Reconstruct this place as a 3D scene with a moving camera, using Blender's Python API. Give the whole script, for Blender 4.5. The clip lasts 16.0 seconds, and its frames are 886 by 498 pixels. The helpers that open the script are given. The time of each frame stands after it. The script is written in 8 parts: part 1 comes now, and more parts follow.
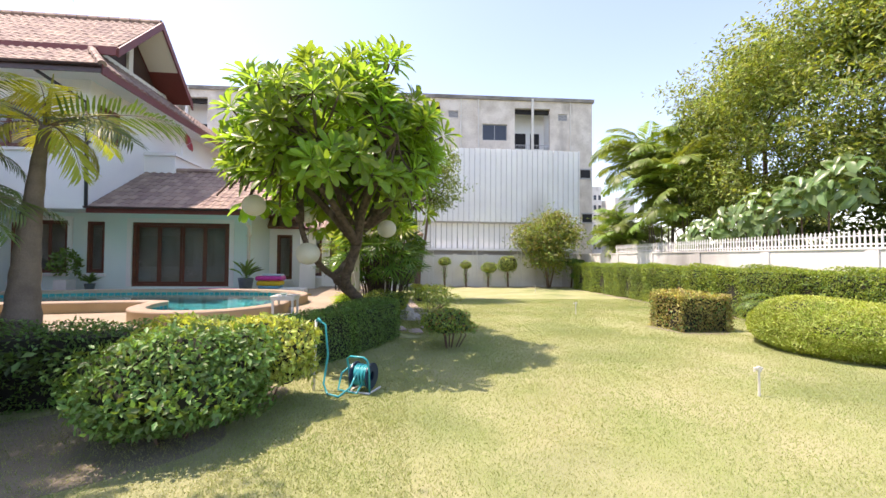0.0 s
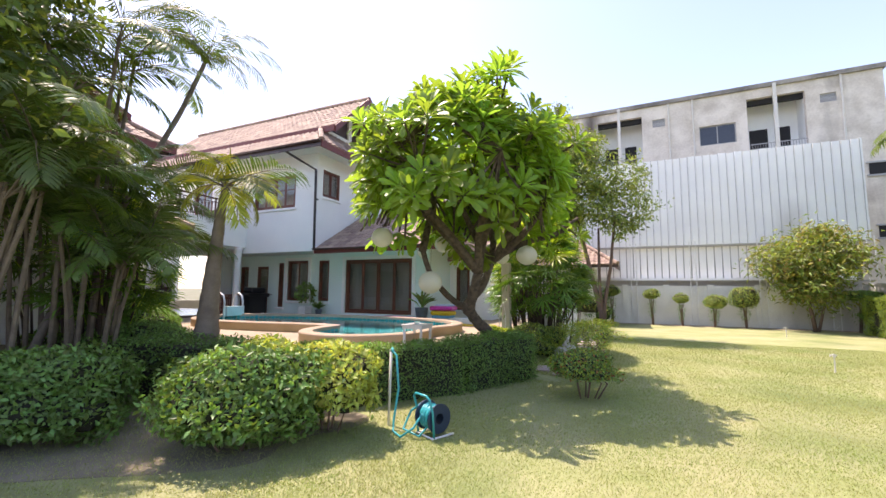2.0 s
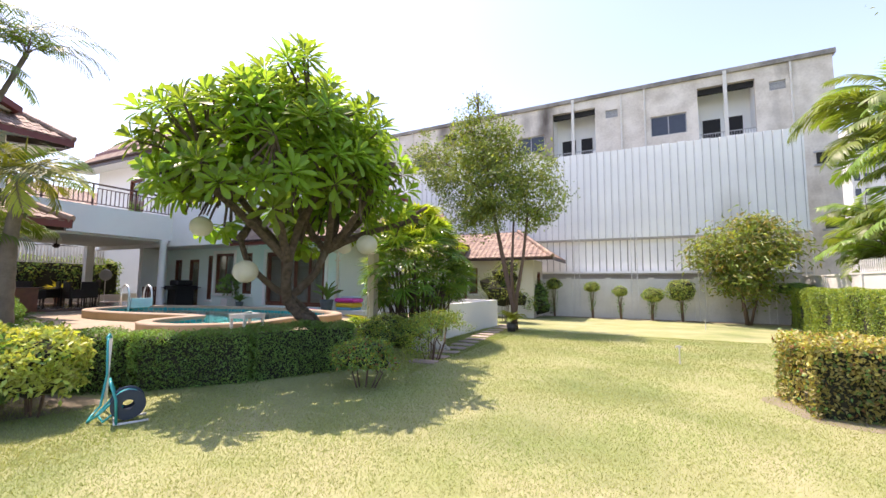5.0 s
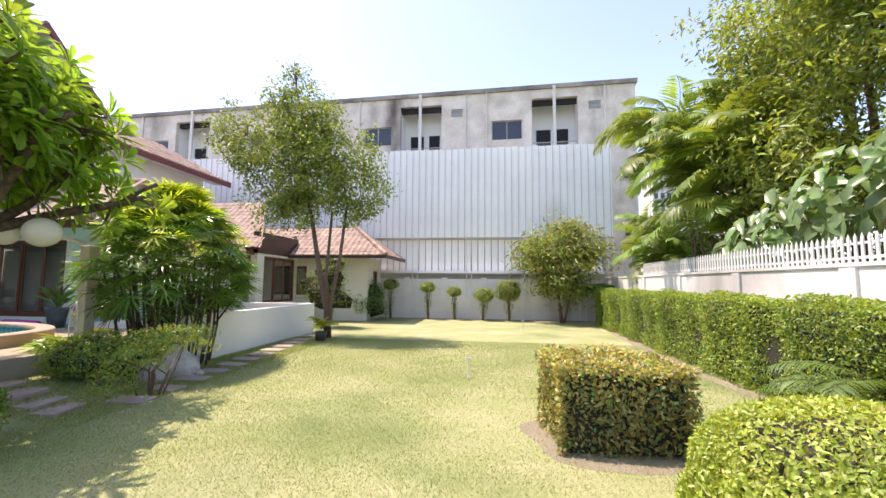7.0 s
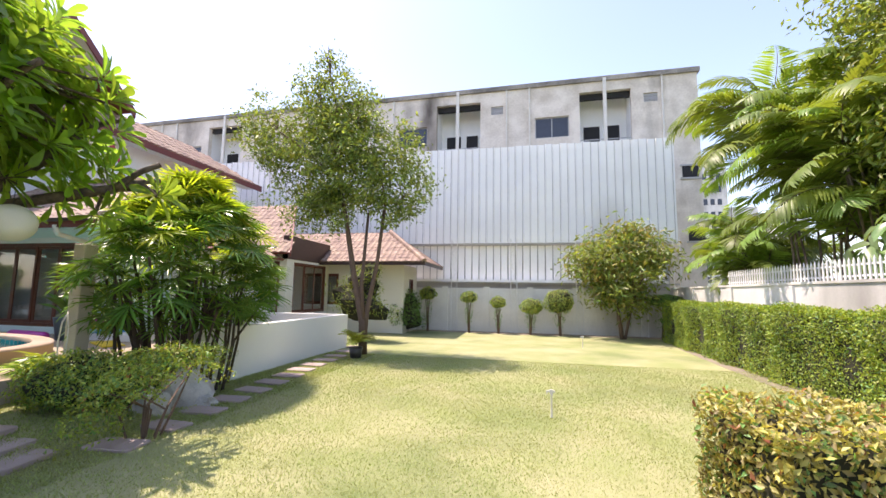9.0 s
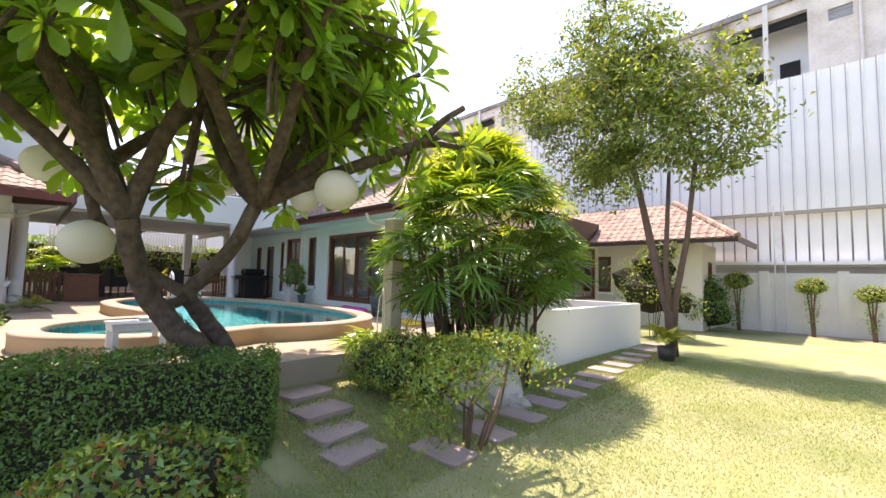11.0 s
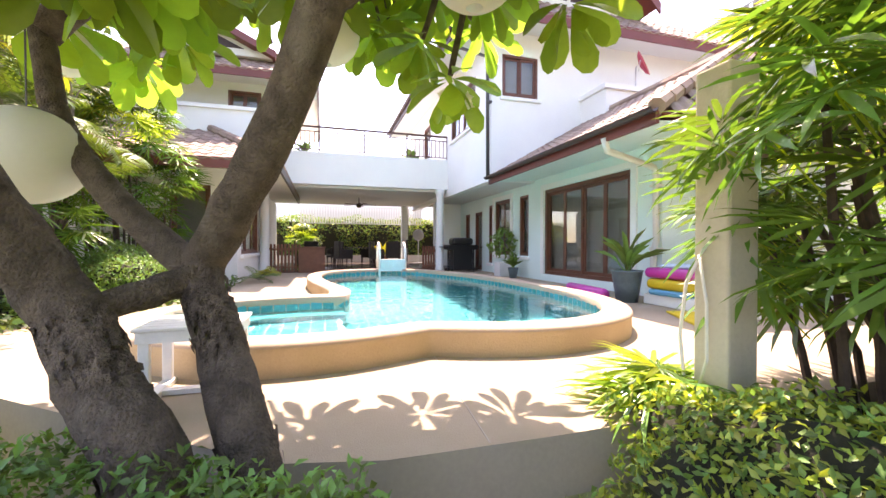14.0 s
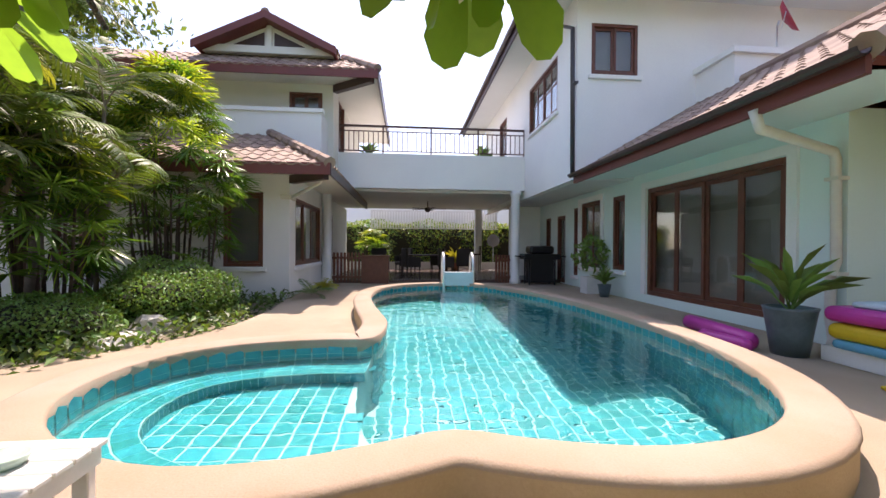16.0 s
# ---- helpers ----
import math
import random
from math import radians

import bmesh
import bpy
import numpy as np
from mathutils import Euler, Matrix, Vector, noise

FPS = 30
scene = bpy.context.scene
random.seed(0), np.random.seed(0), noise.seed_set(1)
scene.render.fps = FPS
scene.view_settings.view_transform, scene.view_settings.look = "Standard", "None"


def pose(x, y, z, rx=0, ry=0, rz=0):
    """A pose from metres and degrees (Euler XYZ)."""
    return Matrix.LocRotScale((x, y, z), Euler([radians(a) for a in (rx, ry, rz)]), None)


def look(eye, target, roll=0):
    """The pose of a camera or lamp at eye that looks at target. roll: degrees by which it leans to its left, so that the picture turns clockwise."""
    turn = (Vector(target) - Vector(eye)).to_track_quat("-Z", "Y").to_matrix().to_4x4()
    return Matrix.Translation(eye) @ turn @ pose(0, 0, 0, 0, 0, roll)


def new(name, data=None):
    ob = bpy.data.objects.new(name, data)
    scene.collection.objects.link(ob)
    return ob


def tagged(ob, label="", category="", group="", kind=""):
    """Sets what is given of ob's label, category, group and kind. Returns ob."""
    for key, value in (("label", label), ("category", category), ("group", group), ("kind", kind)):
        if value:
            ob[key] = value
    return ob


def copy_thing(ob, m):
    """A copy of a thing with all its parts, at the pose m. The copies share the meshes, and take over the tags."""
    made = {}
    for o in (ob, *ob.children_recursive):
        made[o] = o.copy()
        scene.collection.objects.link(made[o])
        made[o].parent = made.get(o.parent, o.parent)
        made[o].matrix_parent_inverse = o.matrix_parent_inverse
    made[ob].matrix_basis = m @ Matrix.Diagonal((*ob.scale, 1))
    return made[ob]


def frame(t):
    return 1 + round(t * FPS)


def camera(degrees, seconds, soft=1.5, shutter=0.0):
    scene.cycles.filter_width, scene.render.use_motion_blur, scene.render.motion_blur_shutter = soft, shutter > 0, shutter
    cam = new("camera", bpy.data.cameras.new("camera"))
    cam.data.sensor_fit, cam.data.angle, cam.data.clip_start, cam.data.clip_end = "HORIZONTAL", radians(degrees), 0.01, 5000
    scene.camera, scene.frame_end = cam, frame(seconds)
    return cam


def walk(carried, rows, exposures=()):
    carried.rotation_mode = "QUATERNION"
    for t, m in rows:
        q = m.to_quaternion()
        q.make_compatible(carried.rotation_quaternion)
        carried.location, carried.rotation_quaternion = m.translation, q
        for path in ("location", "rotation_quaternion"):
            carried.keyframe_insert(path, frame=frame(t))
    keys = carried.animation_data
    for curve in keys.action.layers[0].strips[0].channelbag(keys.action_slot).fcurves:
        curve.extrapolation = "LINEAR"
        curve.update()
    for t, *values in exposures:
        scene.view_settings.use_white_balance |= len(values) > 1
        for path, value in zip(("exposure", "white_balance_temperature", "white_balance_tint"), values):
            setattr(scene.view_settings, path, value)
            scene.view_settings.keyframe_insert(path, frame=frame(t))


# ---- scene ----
cam = camera(94.6, 16.0)
PATH = [
    (0, (0.081, 0.029, 1.796), (0.293, 2.017, 1.843), 0.5),
    (0.5, (0.421, 0.375, 1.716), (0.308, 2.369, 1.81), 0.5),
    (1, (0.832, 0.611, 1.757), (0.43, 2.566, 1.888), 0.5),
    (1.5, (1.332, 0.846, 1.765), (0.701, 2.737, 1.933), 0.4),
    (2, (1.81, 1.082, 1.725), (0.989, 2.895, 1.925), 0.5),
    (2.5, (2.356, 1.234, 1.737), (1.391, 2.973, 1.947), 0.7),
    (3, (3.01, 1.423, 1.727), (1.937, 3.098, 1.936), 0.7),
    (3.2, (3.277, 1.503, 1.713), (2.174, 3.158, 1.919), 0.6),
    (5.3, (5.409, 3.033, 1.608), (4.641, 4.872, 1.781), 0.5),
    (5.5, (5.58, 3.227, 1.591), (4.883, 5.094, 1.762), 0.5),
    (6, (5.936, 3.807, 1.659), (5.423, 5.733, 1.819), 0.4),
    (6.5, (6.243, 4.373, 1.726), (5.873, 6.332, 1.886), 0.5),
    (7, (6.458, 4.945, 1.808), (6.189, 6.919, 1.976), 0.5),
    (7.5, (6.459, 5.399, 1.895), (6.24, 7.378, 2.076), 0.5),
    (8, (6.313, 5.98, 1.883), (6.098, 7.958, 2.082), 0.6),
    (8.2, (6.175, 6.139, 1.865), (5.951, 8.116, 2.07), 0.7),
    (10.5, (4.13, 7.377, 1.65), (2.999, 9.017, 1.833), 1.2),
    (11, (3.626, 7.805, 1.603), (2.232, 9.232, 1.743), 1.4),
    (11.5, (3.054, 8.144, 1.598), (1.485, 9.381, 1.677), 1.1),
    (12, (2.473, 8.525, 1.545), (0.775, 9.58, 1.575), 0.7),
    (12.5, (1.984, 8.814, 1.501), (0.205, 9.728, 1.506), 0.4),
    (13, (1.53, 9.054, 1.523), (-0.307, 9.844, 1.51), 0.4),
    (13.5, (1.133, 9.27, 1.478), (-0.746, 9.955, 1.463), 0.5),
    (14, (0.593, 9.502, 1.473), (-1.325, 10.066, 1.459), 0.2),
    (14.5, (0.107, 9.731, 1.471), (-1.844, 10.172, 1.454), 0.5),
    (15, (-0.337, 9.958, 1.548), (-2.31, 10.284, 1.524), 0.5),
    (15.5, (-0.664, 10.074, 1.64), (-2.65, 10.308, 1.618), 0.5),
    (16, (-0.887, 10.118, 1.721), (-2.879, 10.296, 1.71), 0.4),
]
walk(cam, [(t, look(eye, target, roll)) for t, eye, target, roll in PATH],
     [(0.0, 1.45, 7350, 26), (3.0, 1.52, 7350, 27), (8.0, 1.47, 7200, 26), (10.5, 1.68, 7400, 27), (11.5, 2.1, 7600, 29), (12.5, 2.8, 7800, 32), (13.5, 2.85, 7800, 32), (14.5, 2.35, 7800, 31), (15.0, 1.95, 7600, 30), (16.0, 1.52, 7200, 28)])

# ---- world ----
SUN = Vector((-0.45, 0.11, 1.0)).normalized()
world = bpy.data.worlds.new("world")
scene.world = world
world.use_nodes = True
_nt = world.node_tree
_nt.nodes.clear()
_sky = _nt.nodes.new("ShaderNodeTexSky")
_sky.sky_type, _sky.sun_disc = "NISHITA", False
_sky.sun_elevation = math.asin(SUN.z)
_sky.sun_rotation = math.atan2(SUN.x, SUN.y)
_sky.air_density, _sky.dust_density, _sky.ozone_density = 1.0, 1.0, 0.8
_bg = _nt.nodes.new("ShaderNodeBackground")
_bg.inputs["Strength"].default_value = 0.15
_out = _nt.nodes.new("ShaderNodeOutputWorld")
_nt.links.new(_sky.outputs[0], _bg.inputs[0])
_nt.links.new(_bg.outputs[0], _out.inputs[0])
_sd = bpy.data.lights.new("sun", "SUN")
_sd.energy, _sd.angle, _sd.color = 2.75, radians(0.5), (1.0, 0.95, 0.86)
sun = new("sun", _sd)
sun.matrix_world = look(SUN * 50, (0, 0, 0))


# ---- materials ----
def mat(name, col, rough=0.7, col2=None, scale=4.0, fine=60.0, bump=0.15, metal=0.0, island=0.0, rnd=0.0,
        spec=0.5, transl=0.0, stain=None, stain_at=0.55, fac=0.6, backcol=None):
    """Procedural surface: two scales of noise between col and col2, fine relief, per-island or per-object shift, stains."""
    m = bpy.data.materials.new(name)
    m.use_nodes = True
    nt = m.node_tree
    N, Lk = nt.nodes.new, nt.links.new
    b = nt.nodes["Principled BSDF"]
    tc = N("ShaderNodeTexCoord")
    src = tc.outputs["Object"]
    n1 = N("ShaderNodeTexNoise")
    n1.inputs["Scale"].default_value, n1.inputs["Detail"].default_value = scale, 5
    n2 = N("ShaderNodeTexNoise")
    n2.inputs["Scale"].default_value, n2.inputs["Detail"].default_value = fine, 3
    Lk(src, n1.inputs["Vector"])
    Lk(src, n2.inputs["Vector"])
    mix = N("ShaderNodeMix")
    mix.data_type = "RGBA"
    col2 = col2 or tuple(c * 0.8 for c in col)
    mix.inputs[6].default_value, mix.inputs[7].default_value = (*col, 1), (*col2, 1)
    ramp = N("ShaderNodeMapRange")
    ramp.inputs[1].default_value, ramp.inputs[2].default_value = 0.35, 0.68
    ramp.inputs[4].default_value = fac
    add = N("ShaderNodeMath")
    add.operation = "ADD"
    mul = N("ShaderNodeMath")
    mul.operation = "MULTIPLY"
    mul.inputs[1].default_value = 0.35
    Lk(n2.outputs[0], mul.inputs[0])
    Lk(n1.outputs[0], add.inputs[0])
    sub = N("ShaderNodeMath")
    sub.operation = "SUBTRACT"
    sub.inputs[1].default_value = 0.175
    Lk(mul.outputs[0], sub.inputs[0])
    Lk(sub.outputs[0], add.inputs[1])
    Lk(add.outputs[0], ramp.inputs[0])
    Lk(ramp.outputs[0], mix.inputs[0])
    out = mix.outputs[2]
    if stain:
        ns = N("ShaderNodeTexNoise")
        ns.inputs["Scale"].default_value, ns.inputs["Detail"].default_value = scale * 0.35, 8
        mp = N("ShaderNodeMapping")
        mp.inputs["Scale"].default_value = (1, 1, 0.35)
        Lk(src, mp.inputs[0])
        Lk(mp.outputs[0], ns.inputs["Vector"])
        mr = N("ShaderNodeMapRange")
        mr.inputs[1].default_value, mr.inputs[2].default_value = stain_at, stain_at + 0.2
        Lk(ns.outputs[0], mr.inputs[0])
        m3 = N("ShaderNodeMix")
        m3.data_type = "RGBA"
        m3.inputs[7].default_value = (*stain, 1)
        Lk(out, m3.inputs[6])
        Lk(mr.outputs[0], m3.inputs[0])
        out = m3.outputs[2]
    if island or rnd:
        hs = N("ShaderNodeHueSaturation")
        src2 = N("ShaderNodeNewGeometry").outputs["Random Per Island"] if island else N("ShaderNodeObjectInfo").outputs["Random"]
        amt = island or rnd
        v = N("ShaderNodeMapRange")
        v.inputs[3].default_value, v.inputs[4].default_value = 1 - amt, 1 + amt
        Lk(src2, v.inputs[0])
        Lk(v.outputs[0], hs.inputs["Value"])
        h = N("ShaderNodeMapRange")
        h.inputs[3].default_value, h.inputs[4].default_value = 0.5 - amt * 0.05, 0.5 + amt * 0.05
        Lk(src2, h.inputs[0])
        Lk(h.outputs[0], hs.inputs["Hue"])
        Lk(out, hs.inputs["Color"])
        out = hs.outputs[0]
    Lk(out, b.inputs["Base Color"])
    b.inputs["Roughness"].default_value = rough
    b.inputs["Metallic"].default_value = metal
    b.inputs["Specular IOR Level"].default_value = spec
    if bump:
        bp = N("ShaderNodeBump")
        bp.inputs["Strength"].default_value, bp.inputs["Distance"].default_value = bump, 0.01
        Lk(n2.outputs[0], bp.inputs["Height"])
        Lk(bp.outputs[0], b.inputs["Normal"])
    if transl:
        tr = N("ShaderNodeBsdfTranslucent")
        br = N("ShaderNodeMix")
        br.data_type = "RGBA"
        br.blend_type = "MULTIPLY"
        br.inputs[0].default_value = 1.0
        br.inputs[7].default_value = (*(backcol or (1.5, 1.35, 0.5)), 1)
        Lk(out, br.inputs[6])
        Lk(br.outputs[2], tr.inputs[0])
        ms = N("ShaderNodeMixShader")
        ms.inputs[0].default_value = transl
        o = nt.nodes["Material Output"]
        Lk(b.outputs[0], ms.inputs[1])
        Lk(tr.outputs[0], ms.inputs[2])
        Lk(ms.outputs[0], o.inputs[0])
    return m


def glassy(name, col, rough=0.0, ior=1.45):
    m = bpy.data.materials.new(name)
    m.use_nodes = True
    b = m.node_tree.nodes["Principled BSDF"]
    b.inputs["Base Color"].default_value = (*col, 1)
    b.inputs["Roughness"].default_value = rough
    b.inputs["IOR"].default_value = ior
    b.inputs["Transmission Weight"].default_value = 1.0
    return m


WHITE = mat("white_painted_render", (0.87, 0.88, 0.85), 0.75, (0.76, 0.77, 0.77), 0.6, 40, 0.1, stain=(0.6, 0.62, 0.6), stain_at=0.62)
CREAM = mat("cream_painted_render", (0.78, 0.76, 0.68), 0.75, (0.68, 0.66, 0.58), 0.6, 40, 0.1)
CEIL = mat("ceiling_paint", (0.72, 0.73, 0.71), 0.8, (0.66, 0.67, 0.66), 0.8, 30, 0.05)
MINT = mat("pale_mint_render", (0.72, 0.86, 0.83), 0.7, (0.66, 0.8, 0.77), 0.7, 40, 0.1)
CONC = mat("weathered_concrete", (0.8, 0.74, 0.65), 0.9, (0.55, 0.49, 0.41), 1.1, 9, 0.35, fac=0.9, stain=(0.12, 0.1, 0.085), stain_at=0.55)
CONC_W = mat("whitewashed_concrete", (0.76, 0.75, 0.71), 0.9, (0.55, 0.54, 0.5), 0.8, 18, 0.35, stain=(0.24, 0.23, 0.21), stain_at=0.54)
SHEET = mat("white_metal_sheet", (0.9, 0.9, 0.88), 0.45, (0.76, 0.76, 0.76), 0.5, 25, 0.05, island=0.05, stain=(0.5, 0.47, 0.42), stain_at=0.66)
SHEET_G = mat("grey_metal_sheet", (0.45, 0.45, 0.45), 0.5, (0.3, 0.3, 0.3), 0.8, 25, 0.05, island=0.12)
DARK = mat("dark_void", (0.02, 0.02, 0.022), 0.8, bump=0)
TILE = mat("terracotta_roof_tile", (0.33, 0.235, 0.18), 0.75, (0.22, 0.15, 0.12), 2.5, 60, 0.25, island=0.2, stain=(0.45, 0.33, 0.25), stain_at=0.6)
TILE_O = mat("terracotta_roof_tile_piece", (0.34, 0.225, 0.18), 0.75, (0.22, 0.15, 0.12), 2.5, 60, 0.25, rnd=0.2)
FASCIA = mat("red_brown_fascia_paint", (0.19, 0.045, 0.035), 0.5, (0.14, 0.035, 0.03), 2, 40, 0.1)
GUTTER = mat("dark_brown_gutter", (0.07, 0.04, 0.035), 0.4, (0.05, 0.03, 0.028), 3, 30, 0.05)
WOOD = mat("red_brown_stained_wood", (0.17, 0.06, 0.035), 0.4, (0.1, 0.035, 0.022), 8, 90, 0.15)
DWOOD = mat("dark_stained_wood", (0.06, 0.03, 0.022), 0.5, (0.035, 0.02, 0.015), 8, 90, 0.15)
PIPE_D = mat("dark_drainpipe", (0.05, 0.045, 0.05), 0.4, bump=0.02)
PIPE_W = mat("white_pvc_pipe", (0.72, 0.7, 0.64), 0.4, (0.62, 0.58, 0.5), 3, 20, 0.02)
DECK = mat("pebble_wash_deck", (0.4, 0.325, 0.235), 0.9, (0.3, 0.235, 0.165), 0.9, 140, 0.5, fac=0.8)
RIM = mat("sandstone_pool_rim", (0.385, 0.3, 0.23), 0.85, (0.33, 0.235, 0.155), 1.2, 90, 0.3, fac=0.9, stain=(0.4, 0.3, 0.2), stain_at=0.66)
RIM_S = mat("ochre_rim_side_render", (0.46, 0.345, 0.21), 0.9, (0.37, 0.27, 0.155), 1.6, 60, 0.4, fac=0.8, stain=(0.24, 0.17, 0.1), stain_at=0.62)
GROUT = mat("pool_grout", (0.28, 0.56, 0.56), 0.8, bump=0)
POOLT = mat("turquoise_pool_tile", (0.008, 0.27, 0.3), 0.2, (0.006, 0.2, 0.24), 3, 30, 0.02, island=0.2)
POOLT_O = mat("turquoise_pool_tile_piece", (0.008, 0.27, 0.3), 0.2, (0.006, 0.2, 0.24), 3, 30, 0.02, rnd=0.2)
WALLF = mat("retaining_wall_render", (0.42, 0.36, 0.29), 0.9, (0.3, 0.26, 0.21), 1.5, 40, 0.3, stain=(0.2, 0.17, 0.14), stain_at=0.56)
STONE = mat("pinkish_stepping_stone", (0.42, 0.33, 0.3), 0.9, (0.34, 0.26, 0.24), 3, 60, 0.4, rnd=0.08)
ROCK = mat("grey_rock", (0.58, 0.56, 0.52), 0.9, (0.25, 0.24, 0.22), 4, 40, 0.8)
SOIL = mat("dry_soil", (0.27, 0.23, 0.17), 0.95, (0.16, 0.13, 0.09), 2, 40, 0.6)
LAWN = mat("mown_lawn", (0.265, 0.3, 0.115), 0.95, (0.38, 0.365, 0.2), 0.9, 120, 0.9, fac=0.95, stain=(0.14, 0.19, 0.06), stain_at=0.5)
GRASS = mat("grass_blade", (0.27, 0.35, 0.12), 0.7, (0.4, 0.39, 0.2), 0.8, 5, 0, island=0.3, transl=0.3)
EARTH = mat("far_ground", (0.14, 0.15, 0.08), 0.95, (0.2, 0.18, 0.13), 0.1, 3, 0.2)
BARK = mat("rough_grey_brown_bark", (0.17, 0.125, 0.095), 0.95, (0.06, 0.045, 0.035), 14, 110, 1.0, fac=0.85, stain=(0.26, 0.22, 0.18), stain_at=0.6)
for _n in BARK.node_tree.nodes:
    if _n.type == "BUMP":
        _n.inputs["Distance"].default_value = 0.03
BARK_S = mat("smooth_brown_bark", (0.16, 0.1, 0.07), 0.8, (0.1, 0.065, 0.045), 7, 40, 0.5)
BARK_P = mat("ringed_palm_trunk", (0.22, 0.18, 0.145), 0.9, (0.1, 0.08, 0.065), 6, 50, 0.6)
CANE = mat("dark_palm_cane", (0.13, 0.1, 0.075), 0.85, (0.24, 0.19, 0.14), 7, 50, 0.3, island=0.3)
LANT = mat("white_paper_lantern", (0.82, 0.82, 0.76), 0.9, (0.76, 0.76, 0.7), 3, 40, 0.1, transl=0.35, backcol=(1, 1, 0.95))
PLASTIC_W = mat("white_plastic", (0.75, 0.75, 0.73), 0.35, bump=0.02)
STEEL = mat("polished_steel", (0.85, 0.85, 0.85), 0.3, metal=1.0, bump=0)
GLASS = glassy("window_glass", (0.9, 0.95, 0.93))
WATER = glassy("pool_water", (0.72, 0.97, 0.96), 0.0, 1.33)
_nt = WATER.node_tree
_n = _nt.nodes.new("ShaderNodeTexNoise")
_n.inputs["Scale"].default_value = 4.0
_b = _nt.nodes.new("ShaderNodeBump")
_b.inputs["Strength"].default_value, _b.inputs["Distance"].default_value = 0.17, 0.05
_t = _nt.nodes.new("ShaderNodeTexCoord")
_nt.links.new(_t.outputs["Object"], _n.inputs["Vector"])
_nt.links.new(_n.outputs[0], _b.inputs["Height"])
_nt.links.new(_b.outputs[0], _nt.nodes["Principled BSDF"].inputs["Normal"])


def leaf(name, a, b, island=0.25, transl=0.35, rough=0.45, rnd=0.0):
    return mat(name, a, rough, b, 1.3, 25, 0, island=0 if rnd else island, rnd=rnd, transl=transl, fac=0.8)


LF_PLUM = leaf("plumeria_leaf", (0.12, 0.2, 0.03), (0.06, 0.12, 0.022), transl=0.4, rough=0.38)
LF_HEDGE = leaf("dark_hedge_leaf", (0.19, 0.34, 0.1), (0.09, 0.19, 0.055), 0.5, transl=0.4)
LF_LIME = leaf("lime_hedge_leaf", (0.33, 0.42, 0.06), (0.2, 0.3, 0.045), 0.3)
LF_YEL = leaf("yellow_green_leaf", (0.5, 0.55, 0.14), (0.3, 0.4, 0.09), 0.35)
LF_VAR = leaf("variegated_leaf", (0.46, 0.42, 0.15), (0.2, 0.18, 0.06), 0.45)
LF_BUSH = leaf("shrub_leaf", (0.17, 0.3, 0.08), (0.1, 0.2, 0.055), 0.4)
LF_TREE = leaf("fine_tree_leaf", (0.19, 0.27, 0.065), (0.11, 0.17, 0.045), 0.4)
# leaf tone with shade put into the colour
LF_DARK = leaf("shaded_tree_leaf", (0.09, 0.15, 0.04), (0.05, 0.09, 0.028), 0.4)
LF_BRIGHT = leaf("bright_tree_leaf", (0.36, 0.42, 0.1), (0.2, 0.28, 0.06), 0.4)
LF_MANGO = leaf("mango_leaf", (0.2, 0.28, 0.08), (0.42, 0.28, 0.11), 0.4)
LF_RED = leaf("red_tipped_leaf", (0.35, 0.12, 0.06), (0.24, 0.17, 0.06), 0.4)
# fan leaf in a sunlit colour, then a copy with shade in its colour
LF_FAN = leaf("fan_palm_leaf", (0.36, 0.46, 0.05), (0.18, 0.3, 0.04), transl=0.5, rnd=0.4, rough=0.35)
LF_FAN_SHADE = leaf("shaded_fan_palm_leaf", (0.13, 0.25, 0.05), (0.06, 0.14, 0.035), transl=0.35, rnd=0.4, rough=0.25)
LF_PALM = leaf("palm_leaf", (0.12, 0.2, 0.045), (0.07, 0.13, 0.03), transl=0.32, rnd=0.3)
LF_YPALM = leaf("yellowing_palm_leaf", (0.44, 0.44, 0.07), (0.22, 0.32, 0.055), transl=0.4, rnd=0.3)
LF_BIG = leaf("broad_glossy_leaf", (0.2, 0.31, 0.12), (0.11, 0.2, 0.07), 0.3, rough=0.3)
# near-black colour that stands in for the shade deep inside foliage
CORE_SHADE = mat("shade_core", (0.03, 0.028, 0.016), 0.95, (0.02, 0.025, 0.012), 6, 60, 0.5)


